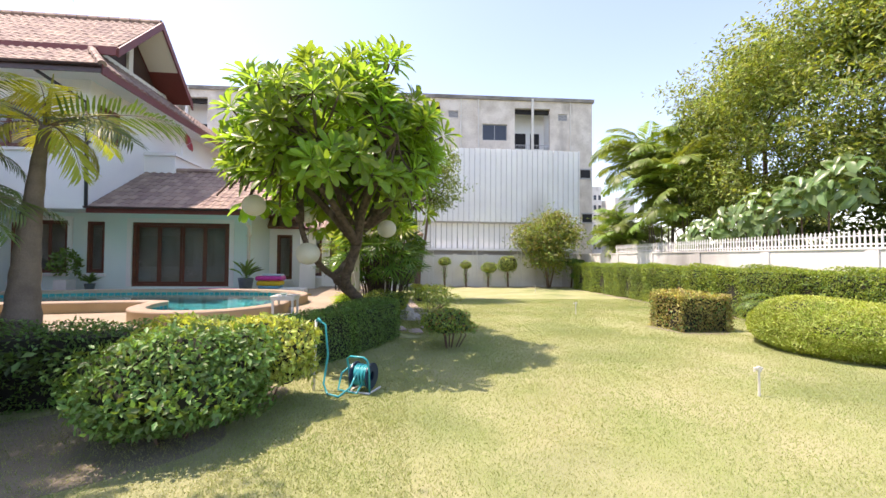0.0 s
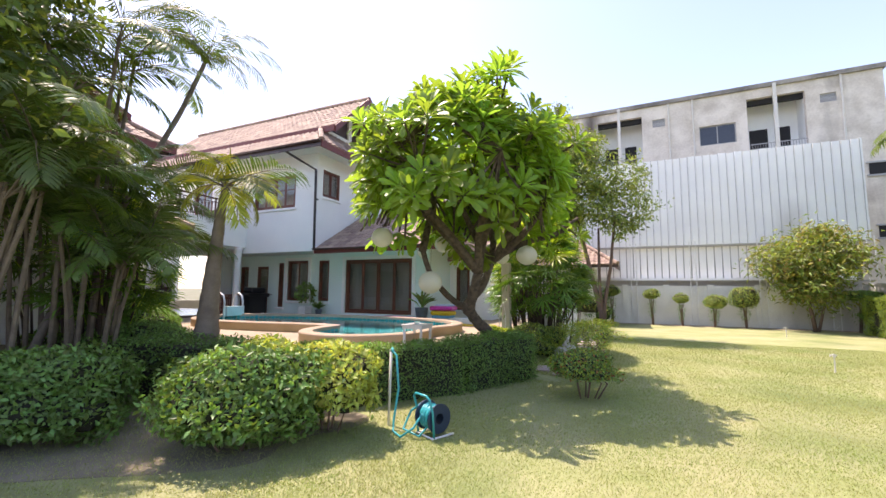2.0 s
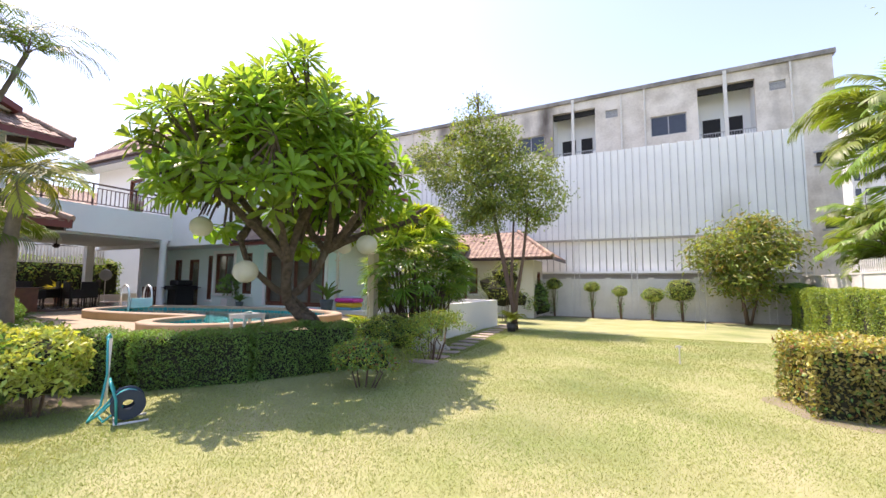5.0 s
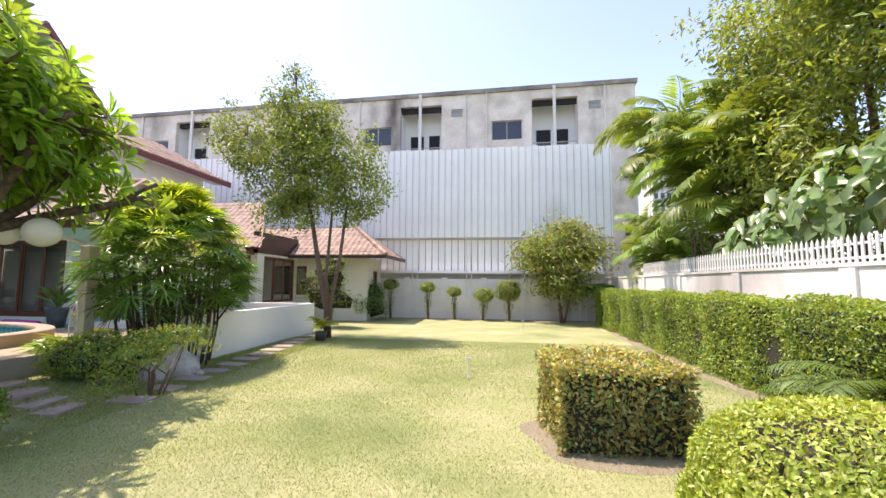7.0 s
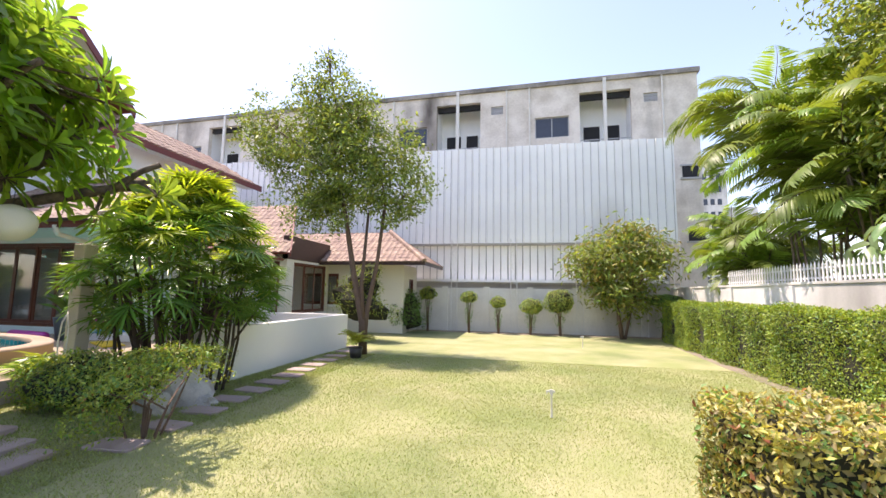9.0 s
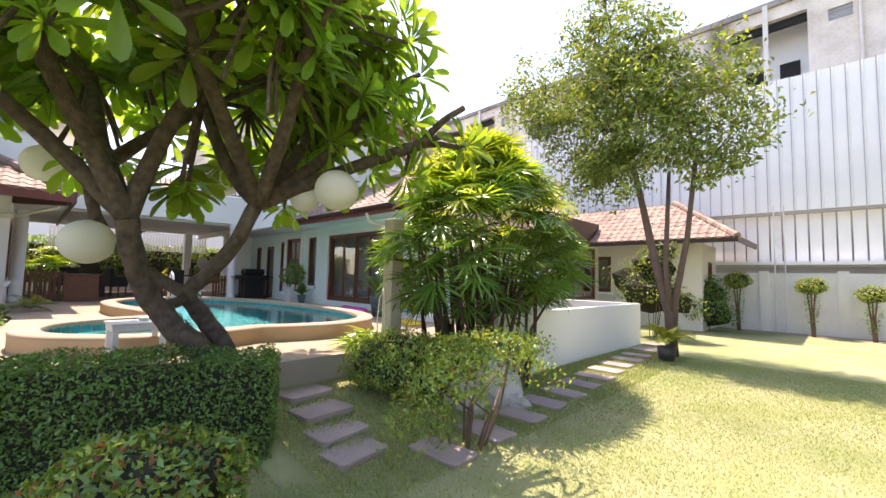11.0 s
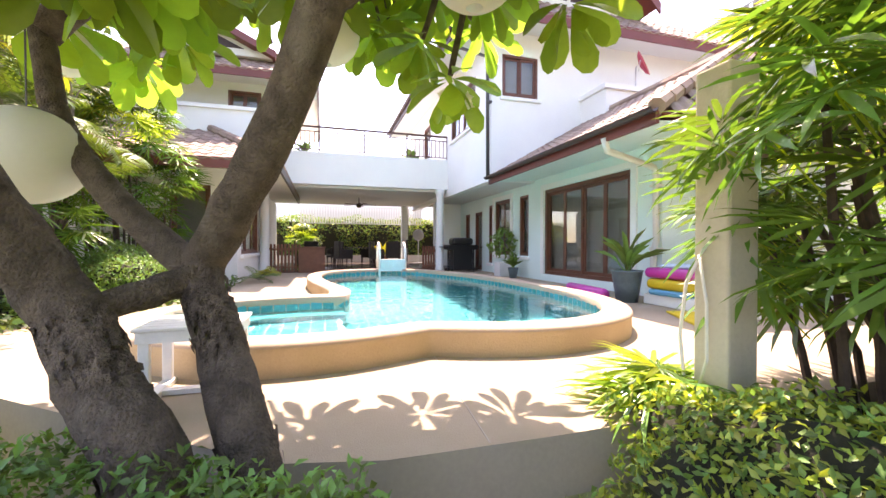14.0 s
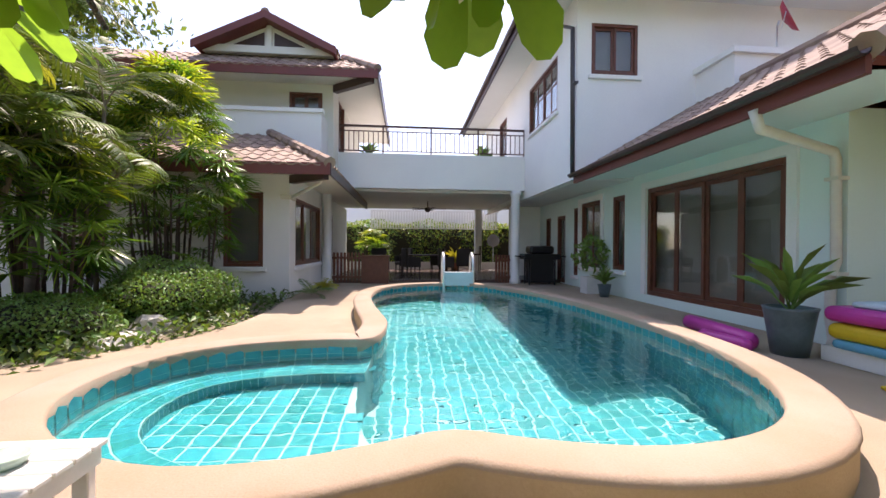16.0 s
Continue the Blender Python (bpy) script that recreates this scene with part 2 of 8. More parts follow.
# ---- mesh helpers ----
class MB:
    """Collects vertices and faces for one mesh."""

    def __init__(self):
        self.v, self.f = [], []

    def quad(self, *p):
        n = len(self.v)
        self.v += [tuple(q) for q in p]
        self.f.append(tuple(range(n, n + len(p))))
        return self

    def box(self, x0, x1, y0, y1, z0, z1, m=None):
        n = len(self.v)
        pts = [(x, y, z) for z in (z0, z1) for x, y in ((x0, y0), (x1, y0), (x1, y1), (x0, y1))]
        if m is not None:
            pts = [tuple(m @ Vector(p)) for p in pts]
        self.v += pts
        self.f += [tuple(n + i for i in q) for q in ((3, 2, 1, 0), (4, 5, 6, 7), (0, 1, 5, 4), (1, 2, 6, 5), (2, 3, 7, 6), (3, 0, 4, 7))]
        return self

    def tube(self, pts, radii, n=8, cap=True, jit=0.0):
        pts = [Vector(p) for p in pts]
        if hasattr(radii, "__len__"):
            radii = (list(radii) + [radii[-1]] * len(pts))[: len(pts)]
        else:
            radii = [radii] * len(pts)
        base = len(self.v)
        side = None
        for i, p in enumerate(pts):
            d = (pts[min(i + 1, len(pts) - 1)] - pts[max(i - 1, 0)]).normalized()
            if side is None:
                side = d.orthogonal().normalized()
            side = (side - d * side.dot(d)).normalized()
            up = d.cross(side)
            for k in range(n):
                a = 2 * math.pi * k / n
                r = radii[i] * (1 + (jit * (random.random() - 0.5) if jit else 0))
                self.v.append(tuple(p + side * (r * math.cos(a)) + up * (r * math.sin(a))))
        for i in range(len(pts) - 1):
            for k in range(n):
                a, b = base + i * n + k, base + i * n + (k + 1) % n
                self.f.append((a, b, b + n, a + n))
        if cap:
            self.f.append(tuple(base + k for k in reversed(range(n))))
            self.f.append(tuple(base + (len(pts) - 1) * n + k for k in range(n)))
        return self

    def prism(self, poly, z0, z1):
        """A polygon (counter-clockwise, x y) drawn up from z0 to z1."""
        n, k = len(self.v), len(poly)
        self.v += [(x, y, z0) for x, y in poly] + [(x, y, z1) for x, y in poly]
        self.f.append(tuple(n + i for i in reversed(range(k))))
        self.f.append(tuple(n + k + i for i in range(k)))
        self.f += [(n + i, n + (i + 1) % k, n + k + (i + 1) % k, n + k + i) for i in range(k)]
        return self

    def lathe(self, prof, n=20, c=(0, 0, 0), sx=1.0, sy=1.0):
        base = len(self.v)
        for r, z in prof:
            for k in range(n):
                a = 2 * math.pi * k / n
                self.v.append((c[0] + r * sx * math.cos(a), c[1] + r * sy * math.sin(a), c[2] + z))
        for i in range(len(prof) - 1):
            for k in range(n):
                a, b = base + i * n + k, base + i * n + (k + 1) % n
                self.f.append((a, b, b + n, a + n))
        return self


def mesh_of(name, mb, material, smooth=False):
    me = bpy.data.meshes.new(name)
    me.from_pydata(mb.v, [], mb.f)
    me.materials.append(material)
    if smooth:
        me.polygons.foreach_set("use_smooth", [True] * len(me.polygons))
    me.update()
    return me


def thing(name, label, category, at=(0, 0, 0), group="", kind="", turn=0):
    ob = new(name)
    ob.location = at
    ob.rotation_euler = (0, 0, radians(turn))
    ob.empty_display_size = 0.2
    return tagged(ob, label, category, group, kind)


def part(name, mb, material, parent=None, label="", smooth=False, kind=""):
    me = mb if isinstance(mb, bpy.types.Mesh) else mesh_of(name, mb, material, smooth)
    ob = new(name, me)
    if parent is not None:
        ob.parent = parent
    return tagged(ob, label, "", "", kind)


def struct(name, mb, material, label="", smooth=False):
    return part(name, mb, material, None, label, smooth, "structure")


def bevelled(ob, w=0.01, seg=2):
    m = ob.modifiers.new("bevel", "BEVEL")
    m.width, m.segments, m.limit_method = w, seg, "ANGLE"
    return ob


rng = np.random.default_rng(7)
LEAF2 = (np.array([(0, 0, 0), (-0.5, 0.45, 0.1), (0, 1, -0.12), (0.5, 0.45, 0.1)]), np.array([(0, 3, 2), (0, 2, 1)]))
LEAF4 = (np.array([(0, 0, 0), (-0.4, 0.3, 0.1), (0, 0.45, 0), (0.4, 0.3, 0.1), (-0.38, 0.72, 0.02), (0, 1, -0.2), (0.38, 0.72, 0.02)]),
         np.array([(0, 3, 2), (0, 2, 1), (2, 3, 6), (2, 6, 5), (2, 5, 4), (2, 4, 1)]))


def leaf_mesh(name, P, A, N, L, W, material, tmpl=LEAF2):
    """One mesh of many leaves: places P, axes A, normals N, lengths L and widths W."""
    A = A / np.linalg.norm(A, axis=1, keepdims=True)
    X = np.cross(A, N)
    X /= np.linalg.norm(X, axis=1, keepdims=True) + 1e-9
    Z = np.cross(X, A)
    T, F = tmpl
    L, W = np.broadcast_to(L, len(P)), np.broadcast_to(W, len(P))
    V = P[:, None] + X[:, None] * (T[None, :, :1] * W[:, None, None]) + A[:, None] * (T[None, :, 1:2] * L[:, None, None]) + Z[:, None] * (T[None, :, 2:] * L[:, None, None])
    faces = (F[None] + (np.arange(len(P)) * len(T))[:, None, None]).reshape(-1, 3)
    me = bpy.data.meshes.new(name)
    me.vertices.add(len(P) * len(T))
    me.vertices.foreach_set("co", V.astype(np.float32).ravel())
    me.loops.add(faces.size)
    me.loops.foreach_set("vertex_index", faces.astype(np.int32).ravel())
    me.polygons.add(len(faces))
    me.polygons.foreach_set("loop_start", np.arange(0, faces.size, 3, dtype=np.int32))
    me.polygons.foreach_set("loop_total", np.full(len(faces), 3, dtype=np.int32))
    me.polygons.foreach_set("use_smooth", np.ones(len(faces), dtype=bool))
    me.materials.append(material)
    me.update(calc_edges=True)
    return me


def unit(n):
    v = rng.normal(size=(n, 3))
    return v / np.linalg.norm(v, axis=1, keepdims=True)


def leaves_at(name, P, Nrm, size, material, spread=0.8, aspect=0.5, droop=0.0, tmpl=LEAF2):
    n = len(P)
    N = Nrm + spread * unit(n)
    N /= np.linalg.norm(N, axis=1, keepdims=True)
    A = np.cross(N, unit(n)) + 0.35 * Nrm
    A[:, 2] -= droop
    L = size * rng.uniform(0.7, 1.3, n)
    return leaf_mesh(name, P, A, N, L, L * aspect, material, tmpl)


def lumps(n, seed, amp=0.12, k=3.0):
    """Slow uneven factor round 1 for directions n."""
    r = np.random.default_rng(seed)
    out = np.ones(len(n))
    for _ in range(7):
        d = r.normal(size=3) * k
        out += amp / 2 * np.sin(n @ d + r.uniform(0, 6.28))
    return out


def blob_points(n, c, r, seed, depth=0.22, low=-0.6, amp=0.14):
    u = unit(int(n * 1.6))
    u = u[u[:, 2] > low][:n]
    rad = lumps(u, seed, amp) * (1 - depth * rng.random(len(u)) ** 1.5)
    return np.array(c) + u * np.array(r) * rad[:, None], u


# dark inner blob, added to close the gaps between leaves with painted shade
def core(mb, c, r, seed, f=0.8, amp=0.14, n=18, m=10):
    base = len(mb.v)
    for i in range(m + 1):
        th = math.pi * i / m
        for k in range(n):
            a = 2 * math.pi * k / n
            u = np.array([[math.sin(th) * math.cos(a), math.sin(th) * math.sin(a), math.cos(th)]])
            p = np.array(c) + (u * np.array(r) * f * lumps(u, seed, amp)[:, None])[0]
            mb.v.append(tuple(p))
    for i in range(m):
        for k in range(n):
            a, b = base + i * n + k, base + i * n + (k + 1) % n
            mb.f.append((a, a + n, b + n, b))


def bush(name, label, at, blobs, size, density, mats, stems=0, aspect=0.5, category="bush", group="", amp=0.14, low=-0.6, depth=0.22):
    """A bush: blobs ((cx, cy, cz), (rx, ry, rz)) in its own frame; mats: leaf materials with shares."""
    t = thing(name, label, category, at, group)
    Ps, Ns = [], []
    cm = MB()
    for i, (c, r) in enumerate(blobs):
        area = 4 * math.pi * ((r[0] * r[1]) ** 1.6 / 3 + (r[0] * r[2]) ** 1.6 / 3 + (r[1] * r[2]) ** 1.6 / 3) ** (1 / 1.6)
        P, N = blob_points(int(area * density), c, r, i + 3, depth, low, amp)
        Ps.append(P)
        Ns.append(N)
        if density > 500 or size > 0.08:
            core(cm, c, r, i + 3, amp=amp)
    P, N = np.concatenate(Ps), np.concatenate(Ns)
    keep = P[:, 2] > 0.02
    P, N = P[keep], N[keep]
    pick = rng.random(len(P))
    lo = 0
    for m, share in mats:
        s = (pick >= lo) & (pick < lo + share)
        lo += share
        if s.sum():
            part("foliage", leaves_at("foliage", P[s], N[s], size, m, aspect=aspect), m, t, kind="stuff")
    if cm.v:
        part("shade_core", cm, CORE_SHADE, t)
    if stems:
        for _ in range(stems):
            sm = MB()
            a, q = random.uniform(0, 6.28), random.uniform(0.03, 0.2)
            c, r = random.choice(blobs)
            sm.tube([(q * math.cos(a), q * math.sin(a), -0.05), (q * 2 * math.cos(a), q * 2 * math.sin(a), c[2] * 0.5), (c[0] + random.uniform(-0.4, 0.4) * r[0], c[1] + random.uniform(-0.4, 0.4) * r[1], c[2])], [0.014, 0.012, 0.008], 6)
            part("stem", sm, BARK_S, t)
    return t


def hedge(name, label, path, width, z0, z1, size, density, mats, group="", amp=0.05):
    """A clipped hedge along a path of (x, y), width across, from z0 to z1."""
    t = thing(name, label, "hedge", (*path[0], z0), group)
    o = np.array([*path[0], z0])
    Ps, Ns, cm = [], [], MB()
    H, w = z1 - z0, width / 2
    for (x0, y0), (x1, y1) in zip(path, path[1:]):
        d = np.array([x1 - x0, y1 - y0, 0.0])
        Lg = np.linalg.norm(d)
        d /= Lg
        s = np.array([d[1], -d[0], 0])
        for kind_, share in (("r", Lg * H), ("l", Lg * H), ("t", Lg * width), ("e0", H * width), ("e1", H * width)):
            n = int(share * density)
            a, b = rng.random(n), rng.random(n)
            j = (rng.random(n) ** 1.4) * 0.12 - 0.02
            if kind_ in "rl":
                sg = 1 if kind_ == "r" else -1
                loc = np.array([x0, y0, z0]) + np.outer(a * Lg, d) + np.outer(sg * (w - j), s) + np.outer(b * H, (0, 0, 1))
                nr = np.tile(sg * s, (n, 1))
            elif kind_ == "t":
                loc = np.array([x0, y0, z0]) + np.outer(a * Lg, d) + np.outer((b * 2 - 1) * w, s) + np.outer(H - j, (0, 0, 1))
                nr = np.tile((0, 0, 1.0), (n, 1))
            else:
                e = 0 if kind_ == "e0" else 1
                loc = np.array([x0, y0, z0]) + np.outer(e * Lg + (j if e == 0 else -j), d) + np.outer((b * 2 - 1) * w, s) + np.outer(a * H, (0, 0, 1))
                nr = np.tile(d * (1 if e else -1), (n, 1))
            wob = amp * (np.sin(loc[:, 0] * 3.1 + loc[:, 2] * 4) + np.sin(loc[:, 1] * 2.3 + 1) + np.sin(loc[:, 0] * 7 + loc[:, 1] * 5)) / 2
            loc = loc + nr * wob[:, None]
            # rounded top edges
            edge = np.clip((loc[:, 2] - z0) / H - 0.8, 0, 0.2) / 0.2
            if kind_ in "rl":
                loc -= nr * (edge**2 * 0.07)[:, None]
            Ps.append(loc - o)
            Ns.append(nr)
        m = Matrix.Translation((x0 - o[0], y0 - o[1], 0)) @ Matrix(((d[0], s[0], 0, 0), (d[1], s[1], 0, 0), (0, 0, 1, 0), (0, 0, 0, 1)))
        # added dark box inside the hedge, as shade behind the leaves
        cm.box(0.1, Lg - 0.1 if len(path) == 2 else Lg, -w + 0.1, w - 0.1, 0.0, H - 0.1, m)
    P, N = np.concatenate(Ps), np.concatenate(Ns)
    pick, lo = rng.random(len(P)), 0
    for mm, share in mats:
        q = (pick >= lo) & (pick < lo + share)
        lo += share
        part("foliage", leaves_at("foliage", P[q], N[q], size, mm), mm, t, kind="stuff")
    part("shade_core", cm, CORE_SHADE, t)
    return t

# ---- ground ----
g = MB()
R_ = 900
hx0, hx1, hy0, hy1 = -11.6, -2.3, 7.2, 13.5
g.v = [(-R_, -R_, -0.06), (R_, -R_, -0.06), (R_, R_, -0.06), (-R_, R_, -0.06), (hx0, hy0, -0.06), (hx1, hy0, -0.06), (hx1, hy1, -0.06), (hx0, hy1, -0.06)]
g.f = [(0, 1, 5, 4), (1, 2, 6, 5), (2, 3, 7, 6), (3, 0, 4, 7)]
struct("ground", g, EARTH, "dry ground that runs to the horizon")
g = MB()
nx, ny = 110, 210
X0, X1, Y0, Y1 = -9.0, 11.7, -14.0, 26.25
for j in range(ny + 1):
    for i in range(nx + 1):
        x, y = X0 + (X1 - X0) * i / nx, Y0 + (Y1 - Y0) * j / ny
        g.v.append((x, y, 0.008 * noise.noise(Vector((x * 0.7, y * 0.7, 0)))))
for j in range(ny):
    for i in range(nx):
        a = j * (nx + 1) + i
        if g.v[a][0] < -2.6 and g.v[a][1] > 6.6:
            continue
        g.f.append((a, a + 1, a + nx + 2, a + nx + 1))
struct("lawn", g, LAWN, "sunlit mown lawn with drier straw-coloured patches", True)


def patch(name, label, c, r, z, material, seed, n=40, amp=0.15, turn=0):
    p = MB()
    pts = []
    rr = random.Random(seed)
    ph = [rr.uniform(0, 6.28) for _ in range(4)]
    for k in range(n):
        a = 2 * math.pi * k / n
        f = 1 + amp * (math.sin(2 * a + ph[0]) + math.sin(3 * a + ph[1]) + 0.6 * math.sin(5 * a + ph[2])) / 2
        q = Matrix.Rotation(radians(turn), 2) @ Vector((r[0] * f * math.cos(a), r[1] * f * math.sin(a)))
        pts.append((c[0] + q.x, c[1] + q.y))
    p.prism(pts, z - 0.04, z - 0.016)
    return struct(name, p, material, label)


patch("soil_bed", "bare soil under the shrubs at the lawn's edge", (-3.9, 3.9), (2.7, 1.2), 0.02, SOIL, 1, 90, 0.3, turn=25)
patch("soil_bed", "bare soil and dead leaves under a round bush", (7.75, 10.15), (1.0, 0.85), 0.02, SOIL, 2, 70, 0.22)
patch("soil_bed", "soil strip at the foot of the boundary wall", (6.3, 25.9), (6.2, 0.55), 0.02, SOIL, 4, amp=0.05)
patch("soil_bed", "soil under the long hedge", (11.2, 15.5), (0.75, 9.5), 0.022, SOIL, 5, amp=0.05)

m = MB()
m.v = [(-1.15, 9.2, -0.05), (0.75, 9.2, -0.02), (0.75, 12.4, -0.02), (-1.15, 12.4, -0.05), (-1.15, 9.5, 0.27), (-0.1, 9.5, 0.09), (0.1, 12.0, 0.09), (-1.15, 12.2, 0.27)]
m.f = [(0, 1, 5, 4), (1, 2, 6, 5), (2, 3, 7, 6), (4, 5, 6, 7)]
struct("lawn_slope", m, LAWN, "grass slope rising to the terrace step")

# ---- deck and pool ----
DZ, RZ = 0.57, 0.81
LOBE = [(-5.05, 9.78), (-5.0, 9.36), (-4.93, 8.9), (-4.76, 8.45), (-4.45, 8.14), (-4.02, 8.0), (-3.5, 8.05), (-3.1, 8.3), (-2.82, 8.67), (-2.66, 9.1), (-2.68, 9.6), (-2.8, 10.0)]
MAIN = [(-2.91, 10.36), (-2.78, 10.75), (-2.68, 11.2), (-2.7, 11.65), (-2.86, 12.08), (-3.18, 12.44), (-3.75, 12.78), (-4.5, 12.98), (-5.4, 13.06), (-6.4, 13.06), (-7.6, 12.98),
        (-8.8, 12.75), (-9.8, 12.42), (-10.6, 12.05), (-11.0, 11.6), (-11.12, 11.1), (-11.05, 10.6), (-10.75, 10.05), (-10.2, 9.66), (-9.5, 9.48), (-8.5, 9.46), (-7.5, 9.58), (-6.6, 9.75), (-5.8, 9.88)]
POOL = LOBE + MAIN


def offset(poly, d):
    out = []
    n = len(poly)
    for i in range(n):
        a, b, c = Vector(poly[i - 1]), Vector(poly[i]), Vector(poly[(i + 1) % n])
        t = ((b - a).normalized() + (c - b).normalized()).normalized()
        out.append((b.x + t.y * d, b.y - t.x * d))
    return out


def smooth_loop(poly, k=3):
    out, n = [], len(poly)
    for i in range(n):
        p0, p1, p2, p3 = (Vector(poly[(i + j - 1) % n]) for j in range(4))
        for s in range(k):
            t = s / k
            q = 0.5 * ((2 * p1) + (p2 - p0) * t + (2 * p0 - 5 * p1 + 4 * p2 - p3) * t * t + (3 * p1 - p0 - 3 * p2 + p3) * t**3)
            out.append((q.x, q.y))
    return out


INNER = smooth_loop(POOL)
rim = MB()
n = len(INNER)
prof = [(0.0, -0.14), (-0.02, -0.01), (0.0, 0.0), (0.25, 0.0), (0.28, -0.01), (0.29, -0.035), (0.28, -0.06), (0.28, RZ * -1 + 0.52)]
rings = [offset(INNER, d) for d, _ in prof]
for (d, dz), ring in zip(prof, rings):
    rim.v += [(x, y, RZ + dz) for x, y in ring]
for r in range(len(prof) - 1):
    for i in range(n):
        a, b = r * n + i, r * n + (i + 1) % n
        rim.f.append((a, a + n, b + n, b))
rim_ob = struct("pool_rim", rim, RIM, "raised sandstone-coloured rim with ochre sides round the free-form pool", True)
rim_ob.data.materials.append(RIM_S)
for f in rim_ob.data.polygons:
    if f.index >= 5 * n:
        f.material_index = 1

# deck plate with a hole for the pool, cut as strips
DECKP = [(-1.12, 9.76), (-1.22, 9.3), (-2.5, 7.6), (-3.2, 6.75), (-4.0, 6.3), (-4.95, 6.42), (-5.6, 6.95), (-6.3, 7.45), (-7.2, 7.66), (-8.5, 7.72), (-10.2, 7.5), (-14.0, 7.5), (-14.0, 15.2), (-5.0, 15.2), (-5.0, 16.6), (-1.3, 16.6), (-1.3, 14.5), (-1.18, 12.2), (-1.12, 10.6)]
bm = bmesh.new()
dv = [bm.verts.new((x, y, DZ)) for x, y in reversed(DECKP)]
mid = offset(INNER, 0.2)
hv = [bm.verts.new((x, y, DZ)) for x, y in mid]
es = [bm.edges.new((dv[i], dv[(i + 1) % len(dv)])) for i in range(len(dv))] + [bm.edges.new((hv[i], hv[(i + 1) % n])) for i in range(n)]
bmesh.ops.triangle_fill(bm, use_beauty=True, edges=es)
top = [f for f in bm.faces]
ext = bmesh.ops.extrude_edge_only(bm, edges=[e for e in bm.edges if e.is_boundary and all(v in dv for v in e.verts)])
for v in ext["geom"]:
    if isinstance(v, bmesh.types.BMVert):
        v.co.z = -0.1
bmesh.ops.recalc_face_normals(bm, faces=bm.faces)
me = bpy.data.meshes.new("deck")
bm.to_mesh(me)
bm.free()
me.materials.append(DECK)
me.materials.append(WALLF)
for f in me.polygons:
    if abs(f.normal.z) < 0.5:
        f.material_index = 1
part("pool_deck", me, DECK, None, "pebble-wash terrace round the pool with a low rendered edge", kind="structure")

# pool shell
WZ = RZ - 0.13
shell = MB()
FL, LFL = -0.85, 0.16
for a, b in zip(INNER, INNER[1:] + INNER[:1]):
    shell.quad((*a, FL), (*b, FL), (*b, RZ - 0.05), (*a, RZ - 0.05))
struct("pool_wall", shell, GROUT, "pool side walls")
fl = MB()
fl.v = [(x, y, FL) for x, y in offset(INNER, 0.02)]
fl.f = [tuple(range(n))]
struct("pool_floor", fl, GROUT, "pool floor")
# shallow part for children: floor, round bench and the curved dividing wall
DIV = [(-5.05, 9.78), (-4.8, 9.73), (-4.5, 9.71), (-4.2, 9.72), (-3.9, 9.76), (-3.6, 9.86), (-3.3, 10.0), (-3.08, 10.18), (-2.91, 10.36)]
LOB_IN = INNER[:34] + [INNER[36]]
lobe_poly = LOB_IN + list(reversed(DIV))[1:-1]
BENCH = offset(LOB_IN, -0.42)
BENCH[0] = (-4.62, 9.76)
sf = MB()
sf.prism(lobe_poly, FL, LFL)
struct("pool_step", sf, GROUT, "shallow children's part of the pool")
ben = MB()
for i in range(len(LOB_IN) - 1):
    a, b = LOB_IN[i], LOB_IN[i + 1]
    c, d = BENCH[i], BENCH[i + 1]
    if i > 26:
        continue
    ben.quad((*a, LFL + 0.24), (*b, LFL + 0.24), (*d, LFL + 0.24), (*c, LFL + 0.24))
    ben.quad((*c, LFL), (*c, LFL + 0.24), (*d, LFL + 0.24), (*d, LFL))
ben.quad((*LOB_IN[27], LFL), (*LOB_IN[27], LFL + 0.24), (*BENCH[27], LFL + 0.24), (*BENCH[27], LFL))
ben.quad((*LOB_IN[0], LFL), (*BENCH[0], LFL), (*BENCH[0], LFL + 0.24), (*LOB_IN[0], LFL + 0.24))
struct("pool_bench", ben, GROUT, "curved step in the children's pool")
wt = MB()
wt.v = [(x, y, WZ) for x, y in INNER]
wt.f = [tuple(range(n))]
w = struct("pool_water", wt, WATER, "clear turquoise pool water, nearly still")
w["kind"] = "structure"
w.visible_shadow = False


# ---- walls ----
def wall(name, label, material, axis, at, thick, a0, a1, z0, z1, holes=()):
    """A wall in the plane axis = at (its outer face), thick inward (signed), with rectangular holes (a0, a1, z0, z1)."""
    m = MB()
    As = sorted({a0, a1, *[h[0] for h in holes], *[h[1] for h in holes]})
    Zs = sorted({z0, z1, *[h[2] for h in holes], *[h[3] for h in holes]})
    lo, hi = min(at, at + thick), max(at, at + thick)
    for p, q in zip(As, As[1:]):
        run = None
        for r, s in zip(Zs, Zs[1:]):
            ca, cz = (p + q) / 2, (r + s) / 2
            solid = not any(h[0] < ca < h[1] and h[2] < cz < h[3] for h in holes)
            if solid:
                run = (run[0], s) if run else (r, s)
            if run and (not solid or s == Zs[-1]):
                if axis == "x":
                    m.box(lo, hi, p, q, *run)
                else:
                    m.box(p, q, lo, hi, *run)
                run = None
    return struct(name, m, material, label)


